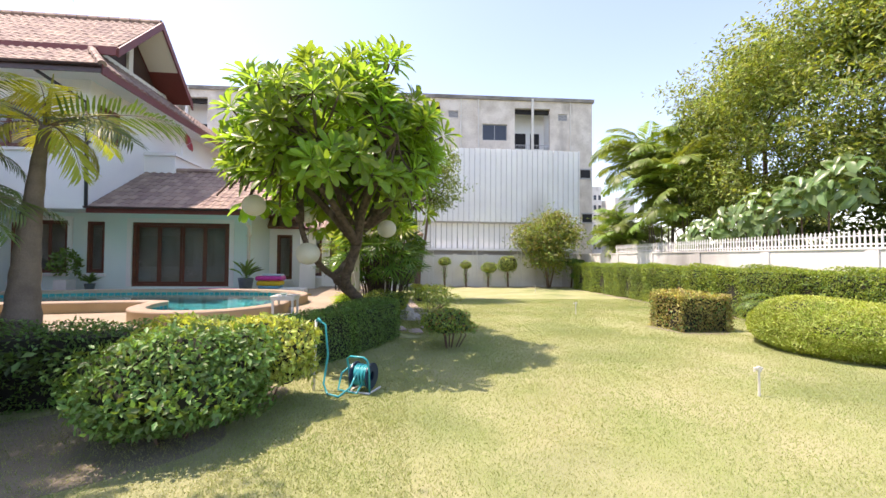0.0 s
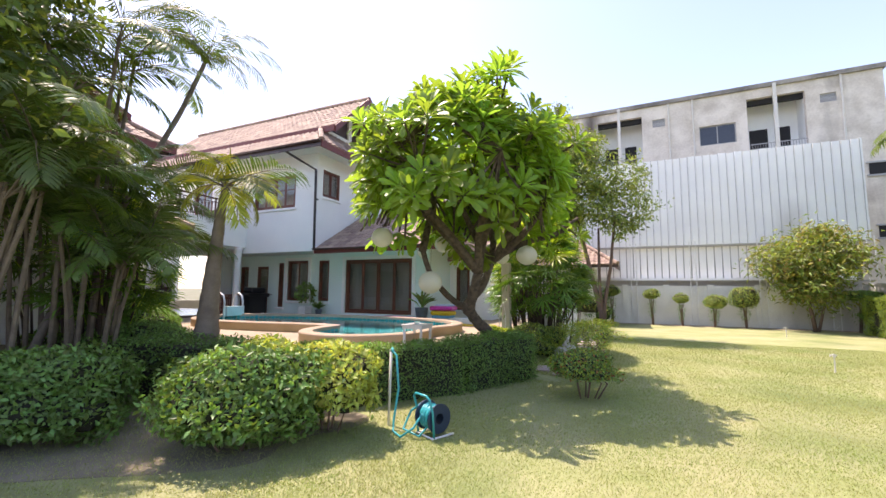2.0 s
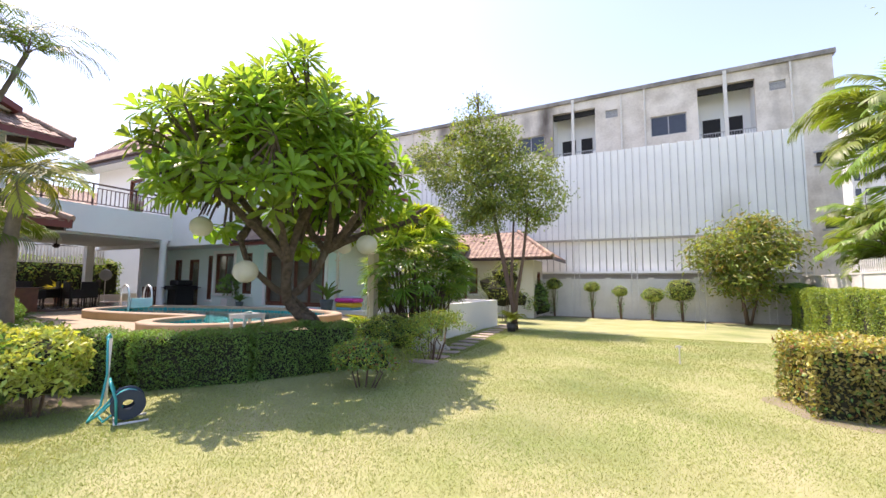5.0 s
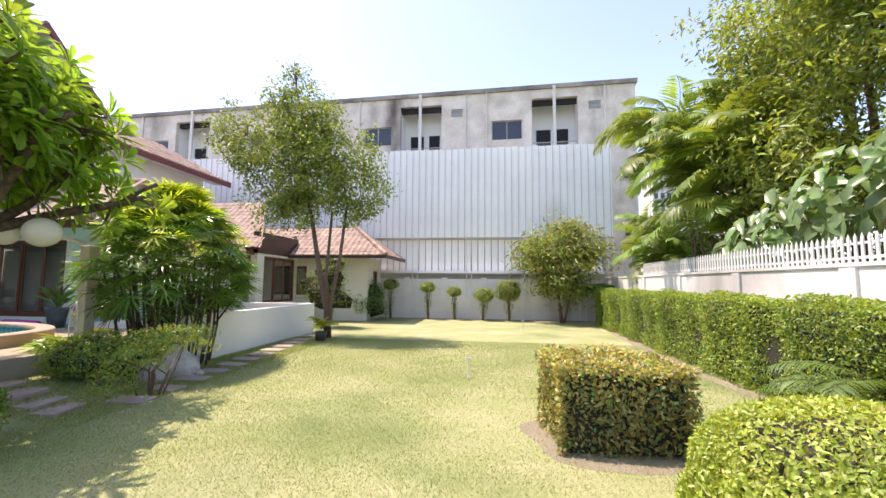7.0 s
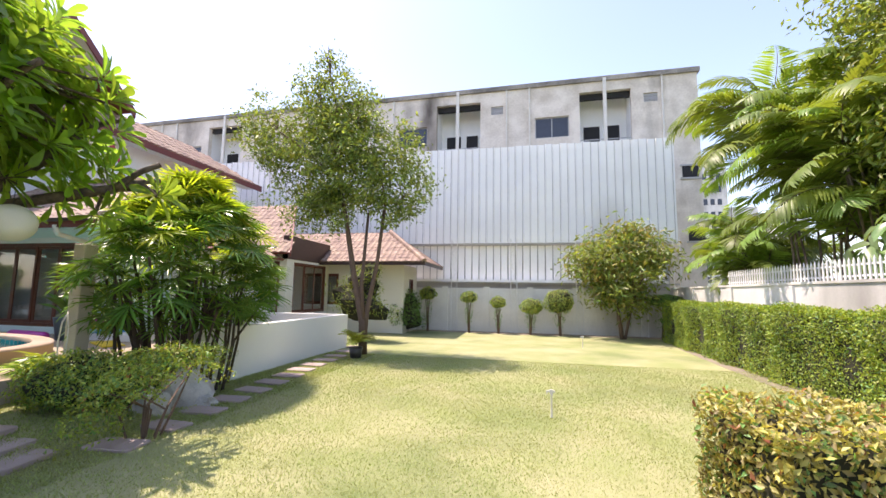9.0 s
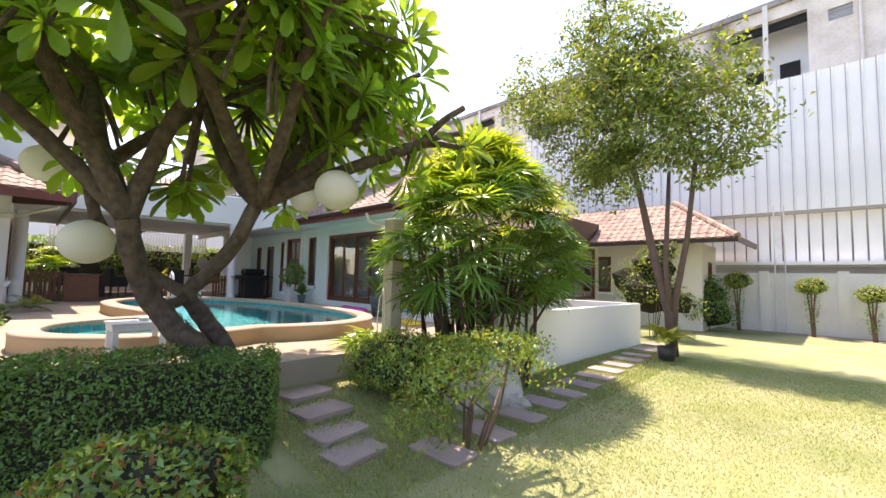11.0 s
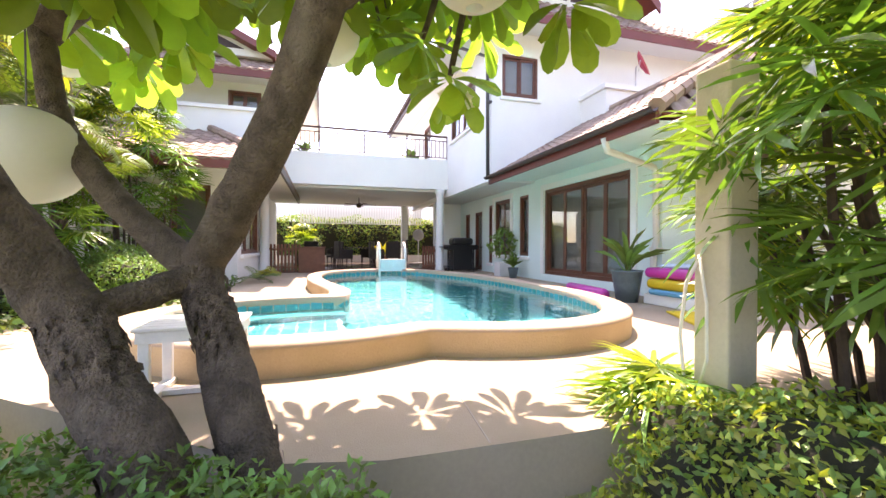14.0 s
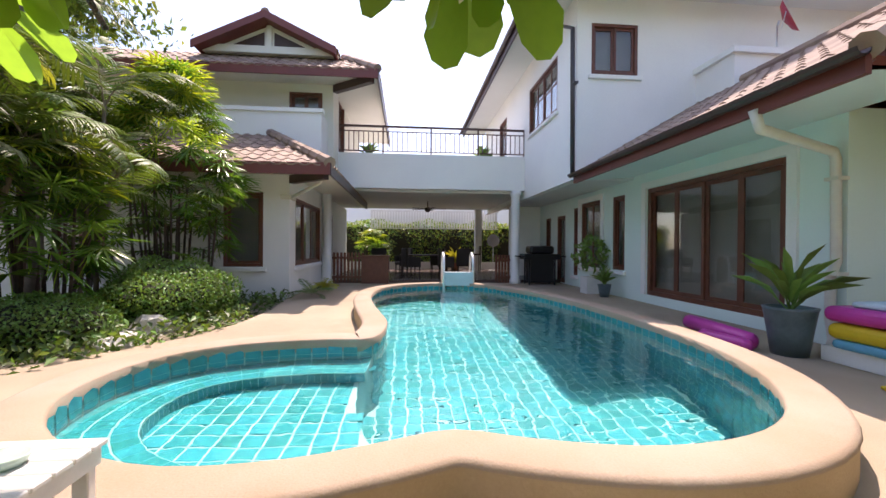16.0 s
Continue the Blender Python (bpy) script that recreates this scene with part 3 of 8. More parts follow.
def window(axis, at, out, a0, a1, z0, z1, leaves=2, mid=0.0, depth=0.1, sill=True, material=None, name="window_1", label="red-brown timber casement window", frame_w=0.07, curtain=None):
    """A window or glazed door in an opening. out: +1 or -1, the way its wall faces."""
    material = material or WOOD
    t = thing(name, label, "", kind="structure")
    if axis == "x":
        t.location = (at, a0, z0)
        P = lambda m, u0, u1, d0, d1, w0, w1: m.box(min(out * d0, out * d1), max(out * d0, out * d1), u0, u1, w0, w1)
    else:
        t.location = (a0, at, z0)
        P = lambda m, u0, u1, d0, d1, w0, w1: m.box(u0, u1, min(out * d0, out * d1), max(out * d0, out * d1), w0, w1)
    W, H = a1 - a0, z1 - z0
    fr = MB()
    for u0, u1, w0, w1 in ((0, frame_w, 0, H), (W - frame_w, W, 0, H), (frame_w, W - frame_w, 0, frame_w), (frame_w, W - frame_w, H - frame_w, H)):
        P(fr, u0, u1, -depth, 0.012, w0, w1)
    bevelled(part("window_frame", fr, material, t), 0.006, 1)
    iw = (W - 2 * frame_w) / leaves
    for i in range(leaves):
        u = frame_w + i * iw
        s = MB()
        st = frame_w * 0.8
        dd = -0.03 if i % 2 else -0.055
        for u0, u1, w0, w1 in ((u + 0.003, u + st, frame_w, H - frame_w), (u + iw - st, u + iw - 0.003, frame_w, H - frame_w), (u + st, u + iw - st, frame_w, frame_w + st), (u + st, u + iw - st, H - frame_w - st, H - frame_w)):
            P(s, u0, u1, dd - 0.03, dd, w0, w1)
        if mid:
            P(s, u + st, u + iw - st, dd - 0.028, dd - 0.002, H * mid, H * mid + 0.04)
        part("sash", s, material, t)
        p = MB()
        P(p, u + st - 0.004, u + iw - st + 0.004, dd - 0.018, dd - 0.012, frame_w + st - 0.004, H - frame_w - st + 0.004)
        gl = part("pane", p, GLASS, t)
        gl.visible_shadow = False
    if sill:
        s = MB()
        P(s, -0.08, W + 0.08, 0.0, 0.09, -0.11, -0.02)
        bevelled(part("window_sill", s, WHITE, t), 0.01, 1)
    if curtain:
        for c0, c1, cm in curtain:
            c = MB()
            k = max(6, int((c1 - c0) / 0.04))
            for i in range(k):
                u0, u1 = c0 + (c1 - c0) * i / k, c0 + (c1 - c0) * (i + 1) / k
                d0, d1 = -0.25 - 0.03 * (i % 2), -0.25 - 0.03 * ((i + 1) % 2)
                if axis == "x":
                    c.quad((out * d0, u0, 0.03), (out * d1, u1, 0.03), (out * d1, u1, H - 0.05), (out * d0, u0, H - 0.05))
                else:
                    c.quad((u0, out * d0, 0.03), (u1, out * d1, 0.03), (u1, out * d1, H - 0.05), (u0, out * d0, H - 0.05))
            part("curtain", c, cm, t, "pale hanging curtain")
    return t


CURT = mat("curtain_cloth", (0.5, 0.52, 0.5), 0.9, (0.4, 0.42, 0.4), 3, 60, 0.1)
CURT_B = mat("blue_grey_curtain", (0.25, 0.3, 0.38), 0.9, (0.2, 0.25, 0.3), 3, 60, 0.1)


def room(name, x0, x1, y0, y1, z0, z1, material=None):
    """Inner shell of a closed room, so that dark glass has something behind it."""
    m = MB()
    m.box(x0, x1, y0, y1, z0, z1)
    return struct(name, m, material or ROOM, "plain inner walls of a room")


ROOM = mat("dim_room_walls", (0.3, 0.28, 0.25), 0.9)

# tiles on a roof plane
def roof(name, label, A, B, C, D, pieces=False, u=0.27, v=0.33, thick=0.1, under=None):
    """Tiled plane: A, B along the eave, C, D above B and A. Tiles as wavy plates, each proud of the one below."""
    A, B, C, D = map(Vector, (A, B, C, D))
    U = (B - A).normalized()
    Nn = U.cross(((D - A) if (D - A).length > 0.1 else (C - A)))
    Nn.normalize()
    if Nn.z < 0:
        Nn = -Nn
    Vv = Nn.cross(U)
    if Vv.z < 0:
        Vv = -Vv
    loc = lambda p: ((p - A).dot(U), (p - A).dot(Vv))
    poly = [loc(p) for p in (A, B, C, D)]
    h = max(p[1] for p in poly)
    t = thing(name, label, "", kind="structure")
    sl = MB()
    k = [p - Nn * 0.02 for p in (A, B, C, D)] + [p - Nn * thick for p in (A, B, C, D)]
    sl.v = [tuple(p) for p in k]
    sl.f = [(0, 1, 2, 3), (7, 6, 5, 4), (0, 4, 5, 1), (1, 5, 6, 2), (2, 6, 7, 3), (3, 7, 4, 0)]
    part("roof_board", sl, under or FASCIA, t)

    def span(y):
        xs = []
        for (x0, y0), (x1, y1) in zip(poly, poly[1:] + poly[:1]):
            if (y0 - y) * (y1 - y) <= 0 and abs(y1 - y0) > 1e-6:
                xs.append(x0 + (x1 - x0) * (y - y0) / (y1 - y0))
        return (min(xs), max(xs)) if len(xs) > 1 else None
    cross = [(0, 0.0), (0.2, 0.028), (0.42, 0.034), (0.6, 0.008), (0.8, -0.004), (1.0, 0.0)]
    joined = MB()
    shared = None
    rows = int(h / v + 0.999)
    frame_m = Matrix((tuple(U) + (0,), tuple(Vv) + (0,), tuple(Nn) + (0,), (0, 0, 0, 1))).transposed()
    for r in range(rows):
        y = r * v
        sp = span(min(y + v * 0.5, h - 0.01))
        if not sp:
            continue
        i0, i1 = math.ceil(sp[0] / u - 0.3), math.floor(sp[1] / u + 0.3)
        y1 = min(y + v * 1.12, h)
        if pieces:
            if shared is None:
                m = MB()
                for yy, zz in ((-0.03, 0.022), (v * 1.1, 0.004)):
                    m.v += [(c * u * 1.02, yy, zz + z) for c, z in cross]
                m.v += [(c * u * 1.02, -0.03, z - 0.008) for c, z in cross]
                m.f = [(q, q + 1, q + 7, q + 6) for q in range(5)] + [(q + 12, q + 13, q + 1, q) for q in range(5)]
                shared = mesh_of("tile", m, TILE_O)
            for i in range(i0, i1):
                o = new("tile", shared)
                o.parent = t
                o.matrix_basis = Matrix.Translation(A + U * (i * u) + Vv * y) @ frame_m @ pose(0, 0, random.uniform(0, 0.006), random.uniform(-0.7, 0.7), 0, random.uniform(-0.6, 0.6))
        else:
            for i in range(i0, i1):
                b = len(joined.v)
                dz = random.uniform(0, 0.008)
                for yy, zz in ((y - 0.03, 0.022), (y1, 0.004)):
                    joined.v += [tuple(A + U * (i * u + c * u) + Vv * yy + Nn * (zz + z + dz)) for c, z in cross]
                joined.v += [tuple(A + U * (i * u + c * u) + Vv * (y - 0.03) + Nn * (z - 0.008)) for c, z in cross]
                joined.f += [tuple(b + j for j in q) for q in [(s, s + 1, s + 7, s + 6) for s in range(5)] + [(s + 12, s + 13, s + 1, s) for s in range(5)]]
    if joined.f:
        part("roof_tiles", joined, TILE, t, kind="stuff")
    return t


def caps(name, label, p0, p1, r=0.11, step=0.36):
    """Half-round ridge tiles from p0 to p1."""
    p0, p1 = Vector(p0), Vector(p1)
    d = (p1 - p0)
    k = max(2, int(d.length / step))
    m = MB()
    for i in range(k):
        a, b = p0 + d * (i / k), p0 + d * ((i + 1.12) / k)
        m.tube([a + Vector((0, 0, 0.0)), b + Vector((0, 0, 0.012))], [r * 1.08, r * 0.92], 8)
    return struct(name, m, TILE, label, False)


def board(name, p0, p1, h, w, material, label=""):
    """An upright board from p0 to p1 (top edge), h high and w thick."""
    p0, p1 = Vector(p0), Vector(p1)
    s = (p1 - p0).cross(Vector((0, 0, 1))).normalized() * (w / 2)
    m = MB()
    z = Vector((0, 0, h))
    m.v = [tuple(q) for q in (p0 - s, p0 + s, p1 + s, p1 - s, p0 - s - z, p0 + s - z, p1 + s - z, p1 - s - z)]
    m.f = [(0, 1, 2, 3), (7, 6, 5, 4), (0, 4, 5, 1), (1, 5, 6, 2), (2, 6, 7, 3), (3, 7, 4, 0)]
    return struct(name, m, material, label)


def gutter(p0, p1, r=0.07):
    m = MB()
    p0, p1 = Vector(p0), Vector(p1)
    d = (p1 - p0).normalized()
    s = d.cross(Vector((0, 0, 1))).normalized()
    for k in range(7):
        a = math.pi * k / 6
        o = s * (r * math.cos(a)) - Vector((0, 0, r * math.sin(a)))
        m.v += [tuple(p0 + o), tuple(p1 + o), tuple(p0 + o * 0.85), tuple(p1 + o * 0.85)]
    for k in range(6):
        b = 4 * k
        m.f += [(b, b + 4, b + 5, b + 1), (b + 2, b + 3, b + 7, b + 6)]
    m.f += [(0, 1, 3, 2), (24, 26, 27, 25), (0, 2, 6, 4), (1, 5, 7, 3)]
    return struct("gutter", m, GUTTER, "dark half-round roof gutter")


board("deck_joint", (-2.62, 10.38, DZ + 0.003), (-1.14, 10.24, DZ + 0.003), 0.02, 0.008, WALLF, "thin joint across the terrace paving")

# ---- house by the pool ----
XE, YS, YD, ZF = -9.59, 13.82, 15.15, 3.25
wall("wall_south_ground", "pale mint rendered ground-floor wall behind the pool", MINT, "y", YD, 0.2, -16.0, -5.14, 0.45, ZF + 0.1,
     [(-9.06, -5.88, 0.75, 2.96), (-10.5, -9.95, 1.2, 2.96), (-12.3, -11.1, 1.2, 2.98), (-12.85, -12.55, 0.9, 2.9), (-14.2, -13.5, 0.6, 2.75), (-15.3, -14.8, 0.9, 2.75)])
window("y", YD + 0.02, -1, -9.06, -5.88, 0.75, 2.96, 4, 0, 0.14, False, name="door_1", label="four-leaf dark timber sliding glass door to the pool", frame_w=0.09, curtain=[(0.15, 0.55, CURT)])
window("y", YD + 0.02, -1, -10.5, -9.95, 1.2, 2.96, 1, name="window_1", label="narrow dark timber window beside the sliding door")
window("y", YD + 0.02, -1, -12.3, -11.1, 1.2, 2.98, 2, name="window_2", label="two-leaf dark timber window above the pots")
window("y", YD + 0.02, -1, -12.85, -12.55, 0.9, 2.9, 1, name="window_3", label="narrow dark timber sidelight")
window("y", YD + 0.02, -1, -14.2, -13.5, 0.6, 2.75, 1, sill=False, name="door_2", label="dark timber door under the covered terrace")
window("y", YD + 0.02, -1, -15.3, -14.8, 0.9, 2.75, 1, name="window_4", label="narrow dark timber window under the terrace roof")
for a0, a1, z0, z1 in ((-9.06, -5.88, 0.75, 2.96), (-12.3, -11.1, 1.2, 2.98)):
    tm = MB()
    tm.box(a0 - 0.16, a0 - 0.01, YD - 0.04, YD, z0, z1 + 0.14).box(a1 + 0.01, a1 + 0.16, YD - 0.04, YD, z0, z1 + 0.14).box(a0 - 0.01, a1 + 0.01, YD - 0.04, YD, z1 + 0.01, z1 + 0.14)
    struct("trim", tm, WHITE, "white raised surround of an opening")
wall("wall_east_ground", "pale rendered side wall of the ground floor", MINT, "x", -5.14, -0.2, YD + 0.2, 17.2, 0.45, ZF + 0.1)
wall("wall_back_wing", "rendered wall of the recessed wing", WHITE, "y", 17.2, 0.2, -5.34, -3.95, 0.0, 3.0, [(-4.85, -4.25, 0.9, 2.7)])
window("y", 17.22, -1, -4.85, -4.25, 0.9, 2.7, 1, name="window_5", label="narrow dark window of the recessed wing")
wall("wall_wing_east", "white rendered end wall", WHITE, "x", -3.95, -0.2, 17.4, 20.4, 0.0, 2.95)
roof("wing_roof", "terracotta roof of the recessed wing", (-3.5, 16.9, 3.0), (-3.5, 20.6, 3.0), (-5.2, 19.6, 4.1), (-5.2, 17.9, 4.1))
roof("wing_roof_south", "terracotta pool-side slope of the recessed wing", (-5.6, 16.9, 3.0), (-3.5, 16.9, 3.0), (-5.2, 17.9, 4.1), (-5.6, 17.9, 4.1))
room("room_ground", -15.9, -5.4, YD + 0.24, 19.0, 0.5, 3.2)
room("room_wing", -5.0, -4.2, 17.45, 20, 0.3, 3.2)
fw = MB()
fw.box(-16, -5.3, YD, 19.2, 0.45, 0.49)
struct("floor_inner", fw, CONC_W, "inner floor slab")
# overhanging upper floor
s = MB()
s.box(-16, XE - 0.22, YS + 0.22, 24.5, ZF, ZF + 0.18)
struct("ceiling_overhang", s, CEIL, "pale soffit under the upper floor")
wall("wall_south_upper", "white rendered upper-floor wall above the pool", WHITE, "y", YS, 0.2, -20.0, XE, ZF, 7.55, [(-13.1, -10.75, 5.12, 6.5), (-17.1, -15.9, 4.35, 6.6)])
wall("wall_east_upper", "white rendered upper-floor side wall", WHITE, "x", XE, -0.2, YS + 0.2, 25.0, ZF, 7.55, [(14.15, 15.22, 5.55, 6.68)])
window("x", XE - 0.02, 1, 14.15, 15.22, 5.55, 6.68, 2, name="window_7", label="red-brown two-leaf window high on the white side wall", curtain=[(0.1, 1.0, CURT_B)])
window("y", YS + 0.02, -1, -13.1, -10.75, 5.12, 6.5, 4, 0.55, name="window_8", label="wide red-brown upper-floor window with four leaves")
window("y", YS + 0.02, -1, -17.1, -15.9, 4.35, 6.6, 2, 0.45, sill=False, name="door_3", label="carved red-brown balcony door")
room("room_upper", -19.9, XE - 0.24, YS + 0.24, 24.8, 3.5, 7.5)
# main roof: lower skirt and gabled top
E = 0.95
ex0, ex1, ey0, ey1, ez = -21.0, XE + E, YS - E, 26.0, 7.35
ty0, ty1, tz, tx1 = 14.5, 18.35, 8.45, XE - 0.3
roof("roof_skirt_south", "lower tier of terracotta tiles over the pool side", (ex0, ey0, ez), (ex1, ey0, ez), (tx1, ty0 - 0.3, tz), (ex0, ty0 - 0.3, tz))
roof("roof_skirt_east", "lower tier of terracotta tiles over the side wall", (ex1, ey0, ez), (ex1, ey1, ez), (tx1, ty1 + 4, tz), (tx1, ty0 - 0.3, tz))
caps("roof_ridge", "half-round hip tiles", (ex1, ey0, ez + 0.05), (tx1, ty0 - 0.3, tz + 0.05))
rx1, rz = -9.0, 10.6
ry = (ty0 + ty1) / 2
roof("roof_top_south", "upper tier of terracotta tiles", (ex0, ty0 - 0.45, tz - 0.02), (rx1, ty0 - 0.45, tz - 0.02), (rx1, ry, rz), (ex0, ry, rz))
roof("roof_top_north", "upper tier of terracotta tiles, far side", (rx1, ty1 + 0.45, tz - 0.02), (ex0, ty1 + 0.45, tz - 0.02), (ex0, ry, rz), (rx1, ry, rz))
caps("roof_ridge", "half-round ridge tiles on the main ridge", (rx1, ry, rz + 0.04), (ex0, ry, rz + 0.04))
for sgn, yy in ((-1, ty0 - 0.45), (1, ty1 + 0.45)):
    board("bargeboard", (rx1 + 0.03, yy, tz + 0.02), (rx1 + 0.03, ry, rz + 0.1), 0.3, 0.06, FASCIA, "red-brown bargeboard of the gable")
gm = MB()
gx = XE - 0.55
gm.quad((gx, ty0 - 0.1, tz + 0.05), (gx, ty1 + 0.1, tz + 0.05), (gx, ry, rz - 0.25))
gm.quad((gx - 0.1, ty0 - 0.1, tz + 0.05), (gx - 0.1, ry, rz - 0.25), (gx - 0.1, ty1 + 0.1, tz + 0.05))
struct("gable_panel", gm, DWOOD, "dark recessed gable panel")
gw = MB()
gw.box(gx, gx + 0.25, ty0 - 0.2, ty1 + 0.2, tz - 0.2, tz + 0.18).box(gx, gx + 0.1, ry - 0.12, ry + 0.12, tz + 0.18, rz - 0.35)
struct("gable_sill", gw, CREAM, "white ledge and post in the gable")
sf = MB()
sf.quad((rx1, ty0 - 0.3, tz + 0.0), (rx1, ry, rz - 0.16), (gx, ry, rz - 0.16), (gx, ty0 - 0.3, tz + 0.0))
sf.quad((rx1, ty1 + 0.3, tz + 0.0), (gx, ty1 + 0.3, tz + 0.0), (gx, ry, rz - 0.16), (rx1, ry, rz - 0.16))
struct("gable_soffit", sf, CREAM, "cream soffit under the gable's overhang")
board("fascia", (ex0, ey0, ez + 0.06), (ex1, ey0, ez + 0.06), 0.26, 0.05, GUTTER, "dark fascia with gutter along the lower eave")
board("fascia", (ex1, ey0, ez + 0.06), (ex1, ey1, ez + 0.06), 0.3, 0.05, FASCIA, "red-brown fascia along the side eave")
board("fascia", (ex0, ty0 - 0.48, tz + 0.04), (rx1, ty0 - 0.48, tz + 0.04), 0.28, 0.05, FASCIA, "red-brown fascia of the upper roof tier")
gutter((ex0, ey0 - 0.09, ez + 0.02), (ex1, ey0 - 0.09, ez + 0.02))
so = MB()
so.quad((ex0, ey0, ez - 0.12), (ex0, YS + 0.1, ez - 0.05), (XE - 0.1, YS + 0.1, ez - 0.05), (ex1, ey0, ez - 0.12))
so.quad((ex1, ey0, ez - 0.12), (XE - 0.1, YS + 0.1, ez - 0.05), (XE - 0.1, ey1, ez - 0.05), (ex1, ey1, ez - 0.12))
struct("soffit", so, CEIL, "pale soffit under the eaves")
# lean-to roof
lz0, lz1, ly0, ly1 = 3.3, 5.05, YS - 0.05, 16.8
roof("leanto_roof", "terracotta lean-to roof over the sliding door", (XE, ly0, lz0), (-3.85, ly0, lz0), (-5.1, ly1, lz1), (XE, ly1, lz1))
roof("leanto_roof_back", "terracotta lean-to roof, far slope", (-5.1, 20.0, lz0 + 0.2), (XE, 20.0, lz0 + 0.2), (XE, ly1, lz1), (-5.1, ly1, lz1))
roof("leanto_roof_hip", "terracotta hipped end of the lean-to roof", (-3.85, ly0, lz0), (-3.85, 20.0, lz0), (-5.1, 18, lz1), (-5.1, ly1, lz1))
caps("roof_ridge", "half-round ridge tiles of the lean-to", (XE, ly1, lz1 + 0.04), (-5.1, ly1, lz1 + 0.04))
caps("roof_ridge", "half-round hip tiles of the lean-to", (-3.85, ly0, lz0 + 0.05), (-5.1, ly1, lz1 + 0.04))
board("fascia", (XE, ly0 + 0.02, lz0 + 0.03), (-3.85, ly0 + 0.02, lz0 + 0.03), 0.2, 0.06, FASCIA, "dark red fascia of the lean-to")
gutter((XE, ly0 - 0.08, lz0 + 0.02), (-3.8, ly0 - 0.08, lz0 + 0.02))
so = MB()
so.quad((XE, ly0 + 0.05, lz0 - 0.12), (XE, YD, lz0 + 0.0), (-3.9, YD, lz0), (-3.9, ly0 + 0.05, lz0 - 0.12))
struct("soffit", so, MINT, "pale mint soffit under the lean-to")
# ledge and terrace parapet on the side wall
pb = MB()
pb.box(XE + 0.002, -8.5, 16.6, 20.4, 4.6, 5.62).box(XE + 0.002, -8.42, 16.52, 20.5, 5.62, 5.74)
struct("parapet", pb, WHITE, "white rendered parapet with a moulded cap above the lean-to")
# drainpipes
t = thing("drainpipe", "dark drainpipe down the white corner of the house", "pipe", (XE + 0.02, YS - 0.09, 3.3))
part("pipe", MB().tube([(-0.95, -0.75, 3.9), (-0.75, -0.6, 3.75), (-0.05, 0.0, 3.25), (0.0, 0.0, 0.0)], 0.05, 10), PIPE_D, t, smooth=True)
part("bracket", MB().box(-0.07, 0.07, -0.02, 0.09, 2.0, 2.05), PIPE_D, t)
t = thing("drainpipe", "white drainpipe from the lean-to gutter down the wall corner", "pipe", (-5.2, YD - 0.07, 0.57))
part("pipe", MB().tube([(0.3, -1.32, 2.62), (0.3, -1.25, 2.42), (0.02, -0.08, 2.28), (0.0, -0.02, 2.2), (0.0, 0.0, 1.0), (-0.06, 0.0, 0.85), (-0.06, 0.0, 0.35), (-0.02, 0, 0.1), (0.0, -0.05, 0.02)], 0.055, 10), PIPE_W, t, smooth=True)
for z in (1.95, 0.85):
    part("bracket", MB().box(-0.08, 0.08, -0.08, 0.07, z, z + 0.04), PIPE_W, t)
# red dish
t = thing("satellite_dish", "faded red satellite dish on the parapet", "satellite dish", (-8.9, 17.9, 5.74))
part("dish", MB().lathe([(0.02, 0.0), (0.15, 0.02), (0.27, 0.06), (0.36, 0.12), (0.37, 0.12), (0.27, 0.04), (0.02, -0.02)], 24), mat("faded_red_paint", (0.55, 0.06, 0.09), 0.5, (0.42, 0.05, 0.07), 4), t, smooth=True).matrix_basis = pose(0.15, 0, 0.75, 0, 70, 35)
part("mast", MB().tube([(0, 0, 0), (0, 0, 0.7), (0.1, -0.05, 0.76)], 0.02, 8), STEEL, t)
part("arm", MB().tube([(0.1, 0, 0.6), (0.5, -0.3, 0.7)], 0.01, 6), STEEL, t)

# ---- bridge with balcony and covered terrace ----
BX, BY0 = -13.49, 7.9
wall("wall_bridge", "white rendered edge beam of the balcony bridge", WHITE, "x", BX, -0.25, BY0 - 0.3, YS, 3.5, 4.56)
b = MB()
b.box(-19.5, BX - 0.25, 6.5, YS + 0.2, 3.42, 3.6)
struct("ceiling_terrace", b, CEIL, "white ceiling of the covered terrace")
b = MB()
b.box(-19.5, BX - 0.25, 6.5, YS, 3.6, 4.2)
struct("balcony_floor", b, CONC_W, "balcony floor slab")
t = thing("balcony_railing", "dark brown metal balcony railing above the terrace", "railing", (BX - 0.12, BY0, 4.56))
Ly = YS - BY0
RAILM = mat("dark_brown_metal_paint", (0.1, 0.05, 0.045), 0.45, bump=0.02)
part("top_rail", MB().box(-0.03, 0.03, 0, Ly, 0.82, 0.88), RAILM, t)
part("lower_rail", MB().box(-0.015, 0.015, 0, Ly, 0.68, 0.71), RAILM, t)
part("bottom_rail", MB().box(-0.015, 0.015, 0, Ly, 0.08, 0.11), RAILM, t)
k = 40
bal = mesh_of("baluster", MB().box(-0.012, 0.012, -0.013, 0.013, 0.11, 0.68), RAILM)
pst = mesh_of("post", MB().box(-0.025, 0.025, -0.025, 0.025, 0, 0.82), RAILM)
for i in range(k + 1):
    o = new("post" if i % 10 == 0 else "baluster", pst if i % 10 == 0 else bal)
    o.parent = t
    o.location = (0, Ly * i / k, 0)
